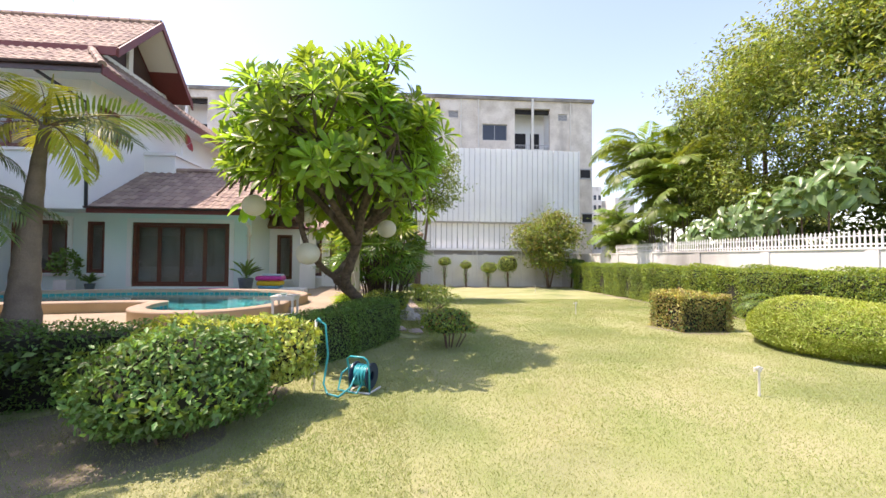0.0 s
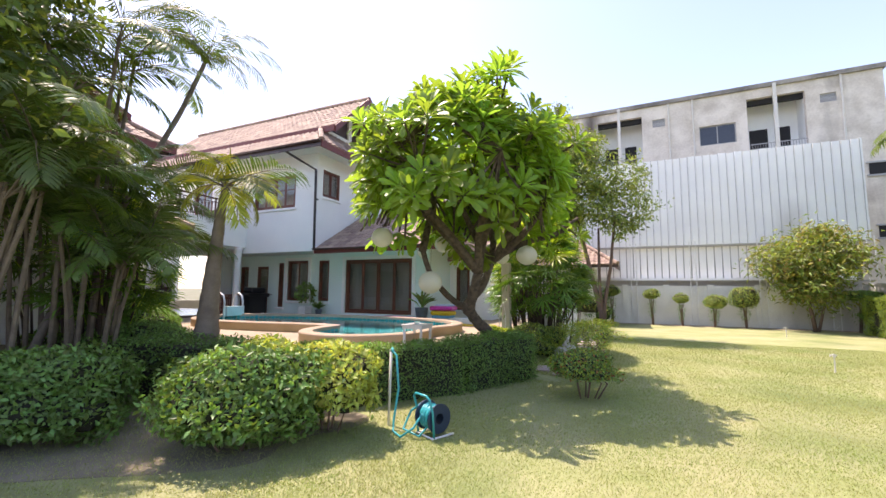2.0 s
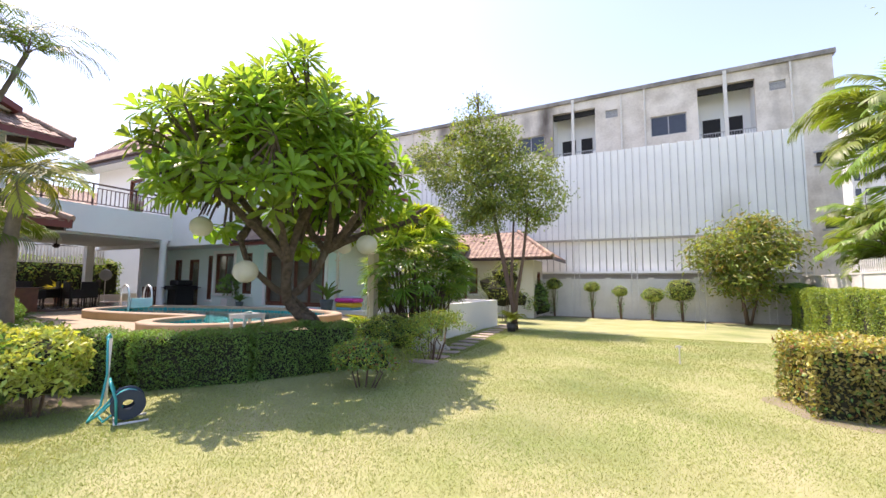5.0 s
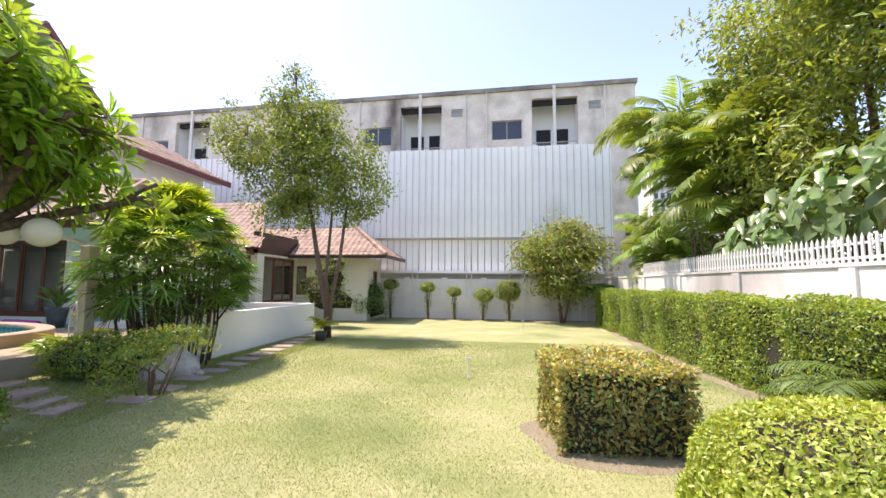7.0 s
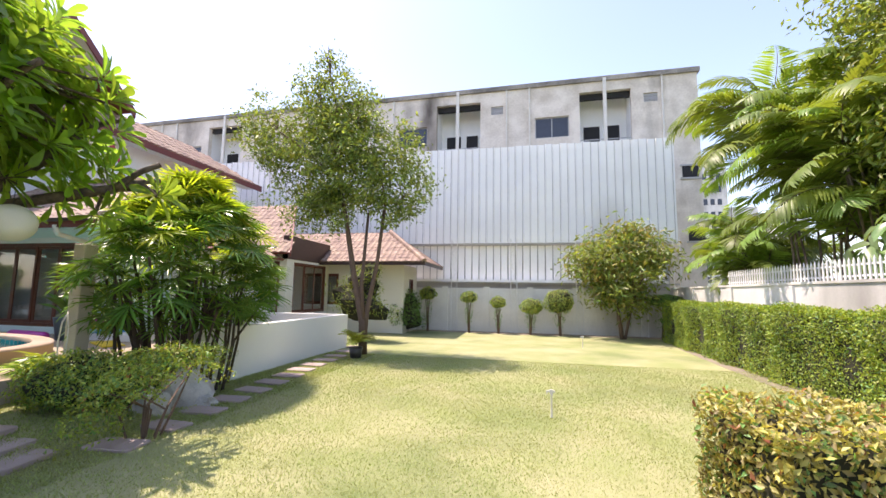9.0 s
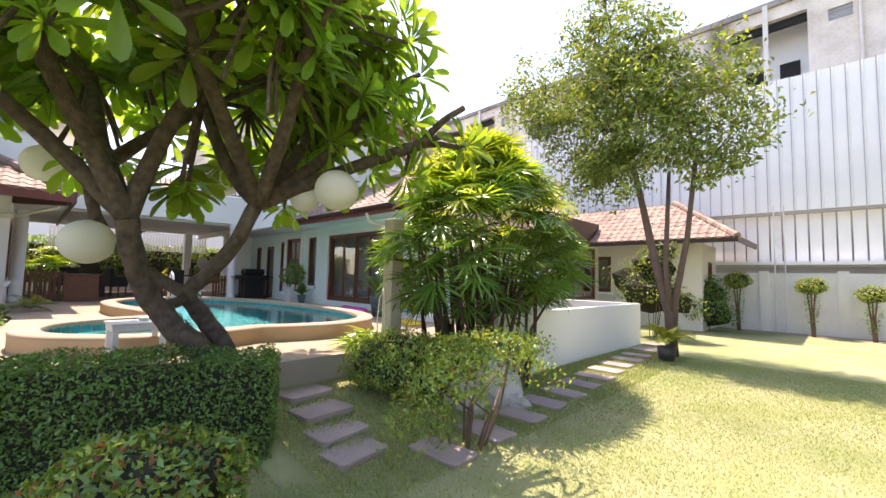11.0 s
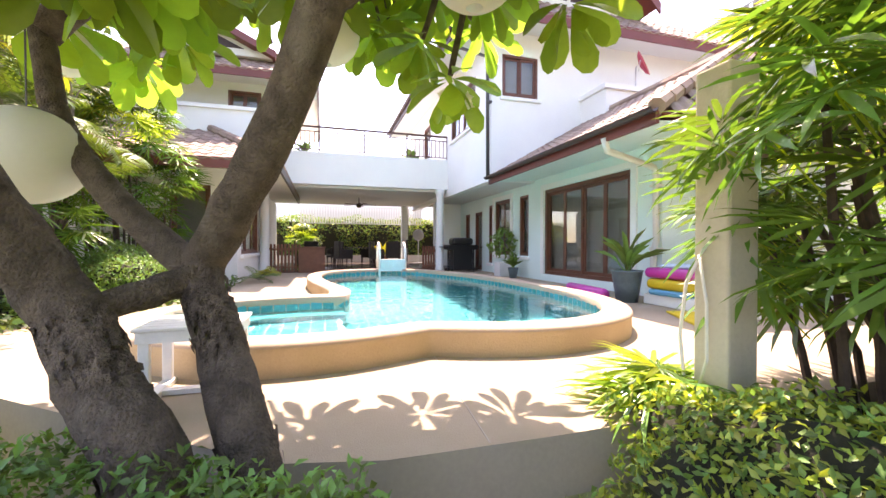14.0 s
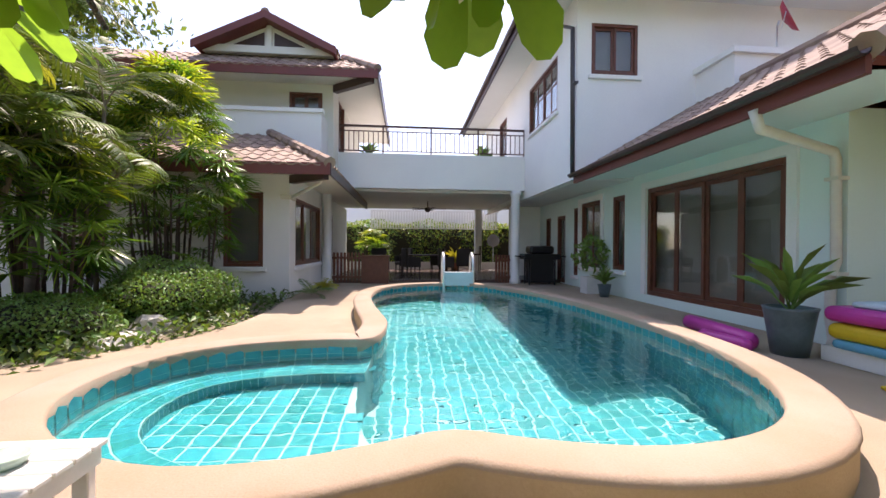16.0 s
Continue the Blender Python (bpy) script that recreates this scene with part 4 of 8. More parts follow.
for x, y in ((BX - 0.12, 13.55), (BX - 0.15, 7.7)):
    c = MB()
    c.lathe([(0.0, 0), (0.17, 0), (0.17, 0.1), (0.145, 0.14), (0.14, 2.75), (0.17, 2.8), (0.17, 2.93), (0, 2.93)], 20, (x, y, 0.57))
    struct("column", c, WHITE, "round white column at the terrace's edge", True)
c = MB()
c.box(-19.4, -19.1, 13.2, 13.5, 0.5, 3.42).box(-16.2, -15.95, 14.0, 15.2, 0.5, 3.42)
struct("pillar", c, WHITE, "square white pillars at the back of the terrace")
TF = mat("dark_terrace_floor", (0.13, 0.09, 0.075), 0.25, (0.09, 0.06, 0.05), 1.2, 30, 0.05)
b = MB()
b.box(-21.5, -13.9, 7.6, 15.2, 0.45, 0.66)
struct("floor_terrace", b, TF, "dark polished floor of the covered terrace")
b = MB()
b.box(-20.3, -20.1, 6, 15.4, 0, 1.0)
struct("garden_wall", b, CONC_W, "low back wall behind the terrace")
# slatted screen behind
t = thing("lattice_screen", "white slatted screen under the far eave", "screen", (-20.2, 8.5, 2.55))
sm = mesh_of("slat", MB().box(-0.012, 0.012, -0.035, 0.035, 0, 0.85), PLASTIC_W)
for i in range(48):
    o = new("slat", sm)
    o.parent = t
    o.location = (0, i * 0.125, 0)
part("rail", MB().box(-0.02, 0.02, -0.05, 6.0, 0.8, 0.86).box(-0.02, 0.02, -0.05, 6.0, 0.0, 0.05), PLASTIC_W, t)

# ---- smaller house across the pool ----
HX, HY = -10.27, 7.52
wall("wall_small_house_east", "white rendered wall of the smaller house", WHITE, "x", HX, -0.2, -6.0, HY, 0.2, 3.3, [(6.1, 6.95, 1.25, 2.9), (2.6, 3.7, 1.3, 2.8)])
wall("wall_small_house_north", "white rendered pool-side wall of the smaller house", WHITE, "y", HY, -0.2, -19.0, HX - 0.2, 0.2, 3.3, [(-13.55, -10.75, 1.25, 2.85), (-15.6, -14.2, 0.7, 2.8)])
window("x", HX - 0.02, 1, 6.1, 6.95, 1.25, 2.9, 1, name="window_9", label="dark timber window of the smaller house behind fan palms")
window("x", HX - 0.02, 1, 2.6, 3.7, 1.3, 2.8, 2, name="window_10", label="dark timber window behind the palm trunks")
window("y", HY - 0.02, 1, -13.55, -10.75, 1.25, 2.85, 3, name="window_11", label="three-leaf dark timber window on the pool side")
window("y", HY - 0.02, 1, -15.6, -14.2, 0.7, 2.8, 2, sill=False, name="door_4", label="dark timber door of the smaller house")
room("room_small_house", -18.9, HX - 0.24, -5.8, HY - 0.24, 0.4, 3.2)
ez2 = 3.35
lx, ly = HX + 0.95, HY + 1.05
roof("low_roof_east", "near tiled slope of the smaller house's low roof", (lx, -7, ez2), (lx, ly, ez2), (-12.2, 6.3, 4.75), (-12.2, -7, 4.75), pieces=False)
roof("low_roof_north", "tiled pool-side slope of the smaller house's low roof", (lx, ly, ez2), (-17, ly, ez2), (-17, 6.3, 4.75), (-12.2, 6.3, 4.75))
caps("roof_ridge", "half-round hip tiles of the low roof", (lx, ly, ez2 + 0.05), (-12.2, 6.3, 4.8), 0.12)
board("fascia", (lx, -7, ez2 + 0.05), (lx, ly, ez2 + 0.05), 0.24, 0.05, FASCIA, "red-brown fascia of the low roof")
board("fascia", (lx, ly, ez2 + 0.05), (-17, ly, ez2 + 0.05), 0.24, 0.05, GUTTER, "dark fascia of the low roof")
so = MB()
so.quad((lx, -7, ez2 - 0.1), (HX, -7, ez2 - 0.05), (HX, HY, ez2 - 0.05), (lx, ly, ez2 - 0.1))
so.quad((lx, ly, ez2 - 0.1), (HX, HY, ez2 - 0.05), (-17, HY, ez2 - 0.05), (-17, ly, ez2 - 0.1))
struct("soffit", so, CREAM, "cream soffit of the low roof")
UX = -12.6
wall("wall_small_house_upper", "cream rendered upper wall of the smaller house", CREAM, "x", UX, -0.2, 1.0, 8.05, 3.9, 6.35, [(6.85, 7.75, 5.1, 6.0)])
wall("wall_small_house_upper_north", "cream rendered upper wall, pool side", CREAM, "y", 8.05, -0.2, -19.0, UX - 0.2, 3.9, 6.35, [(-14.7, -13.5, 4.3, 6.3)])
window("x", UX - 0.02, 1, 6.85, 7.75, 5.1, 6.0, 2, name="window_12", label="small red-brown upper window of the smaller house")
window("y", 8.03, 1, -14.7, -13.5, 4.3, 6.3, 2, sill=False, name="door_5", label="dark timber balcony door of the smaller house")
room("room_small_upper", -18.9, UX - 0.24, 1.2, 7.8, 3.9, 6.3)
pp = MB()
pp.box(-11.9, -11.75, 4.6, 7.9, 4.0, 5.17).box(-11.95, -11.7, 4.6, 7.95, 5.17, 5.27).box(-13.3, -11.9, 7.78, 7.9, 4.0, 5.2)
struct("parapet", pp, WHITE, "white parapet of the small balcony")
uz, ux, uy = 6.27, -11.6, 9.35
roof("upper_roof_east", "tiled skirt below the small gable", (ux, 0.2, uz), (ux, uy, uz), (-12.9, 8.3, 7.08), (-12.9, 1.2, 7.08))
roof("upper_roof_north", "tiled skirt of the smaller house's upper roof", (ux, uy, uz), (-19.0, uy, uz), (-19.0, 8.3, 7.08), (-12.9, 8.3, 7.08))
caps("roof_ridge", "half-round hip tiles of the upper roof", (ux, uy, uz + 0.05), (-12.9, 8.3, 7.13))
roof("gable_roof", "small gable roof, pool-side slope", (-12.1, 8.2, 7.0), (-19, 8.2, 7.0), (-19, 6.35, 7.85), (-12.1, 6.35, 7.85))
roof("gable_roof", "small gable roof, garden-side slope", (-19, 4.5, 7.0), (-12.1, 4.5, 7.0), (-12.1, 6.35, 7.85), (-19, 6.35, 7.85))
for yy in (8.2, 4.5):
    board("bargeboard", (-12.07, yy, 7.05), (-12.07, 6.35, 7.93), 0.2, 0.05, FASCIA, "red-brown bargeboard of the small gable")
caps("roof_ridge", "half-round ridge tiles of the small gable", (-12.1, 6.35, 7.9), (-19, 6.35, 7.9))
gp = MB()
gp.quad((-12.5, 4.6, 7.0), (-12.5, 8.1, 7.0), (-12.5, 6.35, 7.8))
struct("gable_panel", gp, CREAM, "cream panel in the small gable")
gp = MB()
gp.quad((-12.48, 5.35, 7.16), (-12.48, 6.22, 7.16), (-12.48, 6.22, 7.55)).quad((-12.48, 6.48, 7.16), (-12.48, 7.35, 7.16), (-12.48, 6.48, 7.55))
struct("gable_vent", gp, DWOOD, "pair of dark triangular vents in the small gable")
gp = MB()
gp.box(-12.6, -12.4, 4.5, 8.2, 6.95, 7.14).box(-12.5, -12.44, 6.28, 6.42, 7.14, 7.72)
struct("gable_sill", gp, CREAM, "cream ledge and post of the small gable")
board("fascia", (ux, 0.2, uz + 0.04), (ux, uy, uz + 0.04), 0.24, 0.05, FASCIA, "red-brown fascia of the upper eave")
board("fascia", (ux, uy, uz + 0.04), (-19, uy, uz + 0.04), 0.24, 0.05, GUTTER, "dark fascia of the upper eave")
so = MB()
so.quad((ux, 0.2, uz - 0.08), (UX, 0.2, uz - 0.04), (UX, 8.0, uz - 0.04), (ux, uy, uz - 0.08))
so.quad((ux, uy, uz - 0.08), (UX, 8.0, uz - 0.04), (-19, 8.0, uz - 0.04), (-19, uy, uz - 0.08))
struct("soffit", so, CREAM, "cream soffit of the upper eave")
board("eave_beam", (UX + 0.02, 8.1, 6.2), (ux - 0.1, uy - 0.15, 6.19), 0.2, 0.16, GUTTER, "dark brown hip beam under the upper eave")
board("eave_beam", (HX + 0.02, HY + 0.05, ez2 - 0.07), (lx - 0.1, ly - 0.1, ez2 - 0.09), 0.18, 0.14, GUTTER, "dark brown hip beam under the low eave")
t = thing("drainpipe", "white pipe from the low roof's corner", "pipe", (HX + 0.05, HY + 0.02, 2.85))
part("bracket", MB().box(-0.3, 0.03, -0.2, 0.06, -0.1, 0.0), PIPE_W, t)
part("pipe", MB().tube([(0.0, 0.05, -0.05), (0.5, 0.75, 0.2), (0.55, 0.8, 0.3)], 0.04, 8), PIPE_W, t, smooth=True)
# far roof beyond the bridge
roof("far_roof", "tiled roof far behind the balcony", (-30, 4, 7.0), (-30, 22, 7.0), (-33, 22, 8.6), (-33, 4, 8.6))
wall("wall_far_house", "white wall of a house far behind", WHITE, "x", -30.6, -0.2, 4, 22, 0, 7.0)

# ---- garden house at the back ----
gx1, gy0 = 0.2, 24.0
wall("wall_garden_house_south", "cream wall of the small garden house", CREAM, "y", gy0, 0.2, -7.5, gx1, 0.0, 3.0, [(-4.6, -2.9, 1.2, 2.6)])
wall("wall_garden_house_east", "cream side wall of the small garden house", CREAM, "x", gx1, -0.2, gy0 + 0.2, 26.2, 0.0, 3.0, [(24.9, 25.6, 1.6, 2.4)])
window("y", gy0 + 0.02, -1, -4.6, -2.9, 1.2, 2.6, 2, name="window_13", label="dark window of the garden house")
window("x", gx1 - 0.02, 1, 24.9, 25.6, 1.6, 2.4, 1, name="window_14", label="small dark side window of the garden house")
room("room_garden_house", -7.4, gx1 - 0.25, gy0 + 0.25, 26.2, 0.1, 2.9)
hz = 3.08
roof("garden_roof_south", "terracotta roof of the garden house", (-8, gy0 - 0.9, hz), (1.35, gy0 - 0.9, hz), (-1.0, 25.6, 4.7), (-8, 25.6, 4.7))
roof("garden_roof_east", "hipped end of the garden house roof", (1.35, gy0 - 0.9, hz), (1.35, 26.9, hz), (-1.0, 25.7, 4.7), (-1.0, 25.6, 4.7))
caps("roof_ridge", "hip tiles of the garden house", (1.35, gy0 - 0.9, hz + 0.04), (-1.0, 25.6, 4.74))
board("fascia", (-8, gy0 - 0.9, hz + 0.04), (1.35, gy0 - 0.9, hz + 0.04), 0.18, 0.05, GUTTER, "dark fascia of the garden house")
board("fascia", (1.35, gy0 - 0.9, hz + 0.04), (1.35, 26.9, hz + 0.04), 0.18, 0.05, GUTTER, "dark fascia of the garden house end")
gp = MB()
gp.quad((-5.6, 21.6, 5.6), (-3.0, 23.6, 3.3), (-5.6, 23.9, 3.3))
roof("garden_roof_low", "low terracotta slope beside the garden house", (-9, 20.0, 3.2), (-2.9, 20.0, 3.2), (-4.6, 23.0, 5.6), (-9, 23.0, 5.6))
board("bargeboard", (-2.9, 20.0, 3.25), (-4.6, 23.0, 5.7), 0.22, 0.05, FASCIA, "dark bargeboard of the low slope")
wall("wall_low_wing", "cream wall under the low slope", CREAM, "y", 20.6, 0.2, -9, -3.4, 0.0, 3.2, [(-6.6, -3.7, 0.9, 2.9)])
wall("wall_low_wing_east", "cream end wall under the low slope", CREAM, "x", -3.4, -0.2, 20.8, 24.0, 0.0, 3.0, [(21.1, 23.7, 0.9, 2.9)])
window("x", -3.42, 1, 21.1, 23.7, 0.9, 2.9, 3, name="window_15", label="dark glazed opening in the end of the low wing")
struct("gable_panel", MB().box(-3.6, -3.38, 20.6, 24.0, 3.0, 3.9), DWOOD, "dark timber boarding above the low wing opening")
window("y", 20.62, -1, -6.6, -3.7, 0.9, 2.9, 3, name="window_15", label="dark opening under the low slope")
wall("garden_wall_low", "low white rendered garden wall beside the path", WHITE, "x", -0.2, -0.2, 13.0, 19.0, -0.05, 1.05)
wall("garden_wall_low", "low white rendered garden wall, end piece", WHITE, "y", 19.0, 0.2, -3.4, -0.2, -0.05, 1.05)
b = MB()
b.box(-3.4, -0.4, 13.2, 19.0, -0.05, 0.5)
struct("planter_floor", b, SOIL, "raised bed behind the low wall")

# ---- boundary walls ----
YB, XR = 26.3, 11.8
wall("wall_north", "stained whitewashed boundary wall at the back", CONC_W, "y", YB, 0.2, -10.0, 11.8, -0.05, 2.05)
b = MB()
for x in np.arange(-0.4, 12, 2.03):
    b.box(x - 0.14, x + 0.14, YB - 0.08, YB, -0.05, 2.12)
b.box(-10, 11.66, YB - 0.03, YB, 0.0, 0.16)
struct("wall_pier", b, CONC_W, "whitewashed piers of the boundary wall")
wall("wall_east", "stained whitewashed boundary wall along the lawn", CONC_W, "x", XR, 0.2, -14.0, 26.5, -0.05, 2.12)
b = MB()
b.box(XR - 0.03, XR + 0.23, -14, 26.5, 2.12, 2.18)
for y in np.arange(-12, 26, 3.0):
    b.box(XR - 0.05, XR, y - 0.15, y + 0.15, 0.0, 2.1)
struct("wall_coping", b, CONC_W, "coping and piers of the boundary wall")
wall("wall_west", "plain boundary wall behind the trees", CONC_W, "y", -14.0, -0.2, -22, 12, -0.05, 2.1)
wall("wall_far_west", "plain boundary wall", CONC_W, "x", -22, -0.2, -14, 30, -0.05, 1.0)
t = thing("picket_fence", "white spiked metal fence on the boundary wall", "fence", (XR + 0.1, 2.0, 2.18))
pk = MB().box(-0.012, 0.012, -0.022, 0.022, 0, 0.38)
bv = len(pk.v)
pk.v += [(-0.012, -0.022, 0.38), (0.012, -0.022, 0.38), (0.012, 0.022, 0.38), (-0.012, 0.022, 0.38), (0, 0, 0.46)]
pk.f += [(bv + i, bv + (i + 1) % 4, bv + 4) for i in range(4)]
pkm = mesh_of("picket", pk, PLASTIC_W)
for i in range(155):
    o = new("picket", pkm)
    o.parent = t
    o.location = (0, i * 0.125, 0)
part("rail", MB().box(0.012, 0.03, 0, 19.4, 0.06, 0.1).box(0.012, 0.03, 0, 19.4, 0.28, 0.32), PLASTIC_W, t)

# ---- metal sheet screen on lattice poles ----
t = thing("sheet_screen", "tall screen of white corrugated metal sheets behind the boundary wall", "screen", (0, 26.75, 0))
SX0, SX1 = -22.0, 12.3
k = 0
x = SX0
while x < SX1 - 0.01:
    wdt = min(0.36, SX1 - x)
    zt = 9.22 - 0.004 * (SX1 - x) + random.uniform(-0.02, 0.02)
    for z0, z1, dy, m_ in ((4.28, 5.35, 0.0, SHEET), (5.3, zt, 0.03, SHEET)):
        q = MB()
        pts = [(0, 0), (wdt * 0.1, 0), (wdt * 0.14, -0.035), (wdt * 0.2, -0.035), (wdt * 0.24, 0), (wdt * 0.985, 0)]
        for (a, da), (b_, db) in zip(pts, pts[1:]):
            q.quad((x + a, dy + da, z0), (x + b_, dy + db, z0), (x + b_, dy + db, z1), (x + a, dy + da, z1))
        part("sheet", q, m_, t)
    x += 0.36
    k += 1
q = MB()
x = SX0
while x < SX1 - 0.5:
    q.box(x + 0.02, x + 0.33, 0.3, 0.32, 2.3, 4.18)
    x += 0.36
part("lower_sheeting", q, SHEET, t, "lower row of sheets with gaps", kind="stuff")
# thin grey strips along the joints draw the shadow lines of the ribs
seam = MB()
x = SX0
while x < SX1 - 0.1:
    seam.box(x - 0.012, x + 0.01, -0.012, 0.004, 4.3, 9.18)
    x += 0.36
part("seam", seam, SHEET_G, t, "dark strips at the sheet joints in place of rib shadow lines", kind="stuff")
part("backing", MB().box(SX0, SX1 - 0.3, 0.42, 0.44, 1.8, 4.3), SHEET_G, t)
part("beam", MB().box(SX0, SX1, 0.05, 0.13, 4.2, 4.3).box(SX0, SX1, 0.05, 0.13, 9.0, 9.08).box(SX0, SX1, 0.05, 0.13, 2.3, 2.38), SHEET_G, t)
part("ledge", MB().box(SX0, SX1 - 0.5, -0.1, 0.28, 2.36, 2.48), SHEET, t)
pole = MB()
for sx in (-0.14, 0.14):
    pole.tube([(sx, 0, 0), (sx, 0, 4.4)], 0.02, 6)
for i in range(14):
    z = i * 0.31
    s = -1 if i % 2 else 1
    pole.tube([(-0.14 * s, 0, z), (0.14 * s, 0, z + 0.31)], 0.009, 4)
pm = mesh_of("lattice_pole", pole, PLASTIC_W)
for x in (2.1, 4.95, 7.9, 10.6, 12.0, -1.5):
    o = new("lattice_pole", pm)
    tagged(o, "white welded lattice pole that props the sheet screen", "pole", "lattice poles")
    o.location = (x, 26.12, 0)

# ---- large building behind ----
Bm = Matrix.Translation((14.35, 29.13, 0)) @ Matrix.Rotation(radians(-2.1), 4, "Z")
BL = 46.0


def bpart(name, mb, material, label=""):
    o = struct(name, mb, material, label)
    o.matrix_basis = Bm
    return o


holes = []
for j in range(5):
    c = -4.55 - 8.2 * j
    holes += [(c - 1.33, c + 1.33, 9.2, 13.0), (c - 3.75, c - 1.88 - 0.02, 10.55, 11.75), (c + 1.95, c + 2.65, 12.15, 12.65)]
m = MB()
As = sorted({-BL, 0, *[h[0] for h in holes], *[h[1] for h in holes]})
Zs = sorted({0, 13.55, *[h[2] for h in holes], *[h[3] for h in holes]})
for p, q in zip(As, As[1:]):
    run = None
    for r, s_ in zip(Zs, Zs[1:]):
        solid = not any(h[0] < (p + q) / 2 < h[1] and h[2] < (r + s_) / 2 < h[3] for h in holes)
        if solid:
            run = (run[0], s_) if run else (r, s_)
        if run and (not solid or s_ == Zs[-1]):
            m.box(p, q, 0, 0.3, *run)
            run = None
bpart("building_facade", m, CONC, "rain-stained bare concrete facade of the building behind")
m = MB()
m.box(-BL, 0, 0.3, 14, 0, 13.4)
mm = MB()
mm.box(-BL - 0.1, 0.12, -0.12, 0.35, 13.55, 13.8)
bpart("building_parapet", mm, mat("blackened_concrete", (0.16, 0.15, 0.135), 0.9, (0.42, 0.39, 0.34), 0.7, 12, 0.3, fac=0.9), "blackened roof edge of the concrete building")
mm = MB().box(-0.3, 0, 0.3, 14, 0, 13.55).box(-BL, -0.3, 13.7, 14, 0, 13.55).box(-BL, -0.3, 0.3, 13.7, 13.2, 13.5).box(-BL, -BL + 0.3, 0.3, 13.7, 0, 13.2)
bpart("building_side", mm, CONC, "side and back walls of the concrete building")
mm = MB()
for j in range(5):
    c = -4.55 - 8.2 * j
    mm.box(c - 1.4, c + 1.4, 1.5, 1.6, 9.0, 13.2)
    mm.box(c - 1.36, c - 1.33, 0.3, 1.5, 9.0, 13.2).box(c + 1.33, c + 1.36, 0.3, 1.5, 9.0, 13.2).box(c - 1.4, c + 1.4, 0.3, 1.5, 9.05, 9.2)
bpart("building_recess", mm, WHITE, "white back walls of the recessed balconies")
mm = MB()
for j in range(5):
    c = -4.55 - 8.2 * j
    # dark strip as painted shade below the recess top; then the two doors
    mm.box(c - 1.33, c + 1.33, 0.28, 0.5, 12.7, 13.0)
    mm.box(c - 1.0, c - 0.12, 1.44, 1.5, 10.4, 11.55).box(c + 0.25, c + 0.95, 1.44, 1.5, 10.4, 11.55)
bpart("building_opening_shade", mm, DARK, "dark doors at the back of the balconies and painted shade under their tops")
BGL = mat("dark_building_glass", (0.05, 0.06, 0.08), 0.1, bump=0)
for j in range(5):
    c = -4.55 - 8.2 * j
    t = thing("window_16", "two-pane dark sliding window of the concrete building", "", kind="structure")
    t.matrix_basis = Bm @ pose(c - 3.75, 0.1, 10.55)
    part("window_frame", MB().box(0, 1.85, 0, 0.08, 0, 0.05).box(0, 1.85, 0, 0.08, 1.15, 1.2).box(0, 0.05, 0, 0.08, 0, 1.2).box(1.8, 1.85, 0, 0.08, 0, 1.2).box(0.9, 0.95, 0, 0.08, 0, 1.2), SHEET_G, t)
    part("pane", MB().box(0.05, 0.9, 0.03, 0.04, 0.05, 1.15), BGL, t)
    part("pane", MB().box(0.95, 1.8, 0.03, 0.04, 0.05, 1.15), BGL, t)
    t = thing("window_17", "louvred vent of the concrete building", "", kind="structure")
    t.matrix_basis = Bm @ pose(c + 1.95, 0.06, 12.15)
    q = MB()
    for i in range(6):
        q.box(0, 0.7, 0, 0.06, i * 0.083, i * 0.083 + 0.055)
    part("louvre", q, SHEET_G, t)
    part("backing", MB().box(0, 0.7, 0.15, 0.2, 0, 0.5), DARK, t)
    t = thing("balcony_rail", "thin rusty railing of a recessed balcony", "", kind="structure")
    t.matrix_basis = Bm @ pose(c - 1.3, 0.05, 9.3)
    q = MB()
    for i in range(22):
        q.box(i * 0.124, i * 0.124 + 0.018, 0, 0.018, 0, 0.95)
    q.box(0, 2.6, 0, 0.03, 0.95, 0.99).box(0, 2.6, 0, 0.03, 0.3, 0.33)
    part("bars", q, SHEET_G, t)
    t = thing("air_conditioner", "white outdoor air-conditioner unit behind the balcony rail", "air conditioner", group="balcony air conditioners")
    t.matrix_basis = Bm @ pose(c + 0.25, 0.6, 9.2)
    part("casing", MB().box(0, 0.85, 0, 0.3, 0, 0.6), PLASTIC_W, t)
    part("fan_grille", MB().lathe([(0.0, 0), (0.22, 0), (0.22, 0.02), (0, 0.02)], 18), SHEET_G, t).matrix_basis = pose(0.32, -0.005, 0.3, 90, 0, 0)
    t = thing("drainpipe", "white pipe down the concrete facade", "pipe", group="facade pipes")
    t.matrix_basis = Bm @ pose(c - 0.02, -0.08, 9.0)
    part("pipe", MB().box(-0.09, 0.09, -0.05, 0.08, 0, 4.7), PIPE_W, t)
    for dx in (-4.05, 2.85):
        t = thing("drainpipe", "thin white pipe down the concrete facade", "pipe", group="facade pipes")
        t.matrix_basis = Bm @ pose(c + dx, -0.06, 8.0)
        part("pipe", MB().tube([(0, 0, 0), (0, 0, 5.6)], 0.05, 6), PIPE_W, t)
for x, z in ((-0.9, 7.9), (-0.75, 4.6)):
    t = thing("window_18", "small dark opening low on the facade", "", kind="structure")
    t.matrix_basis = Bm @ pose(x, -0.02, z)
    part("window_frame", MB().box(-0.1, 0.85, -0.05, 0.015, -0.1, 0).box(-0.1, 0.85, -0.05, 0.015, 0.6, 0.68), SHEET_G, t)
    part("pane", MB().box(0, 0.75, -0.01, 0.015, 0, 0.6), DARK, t)
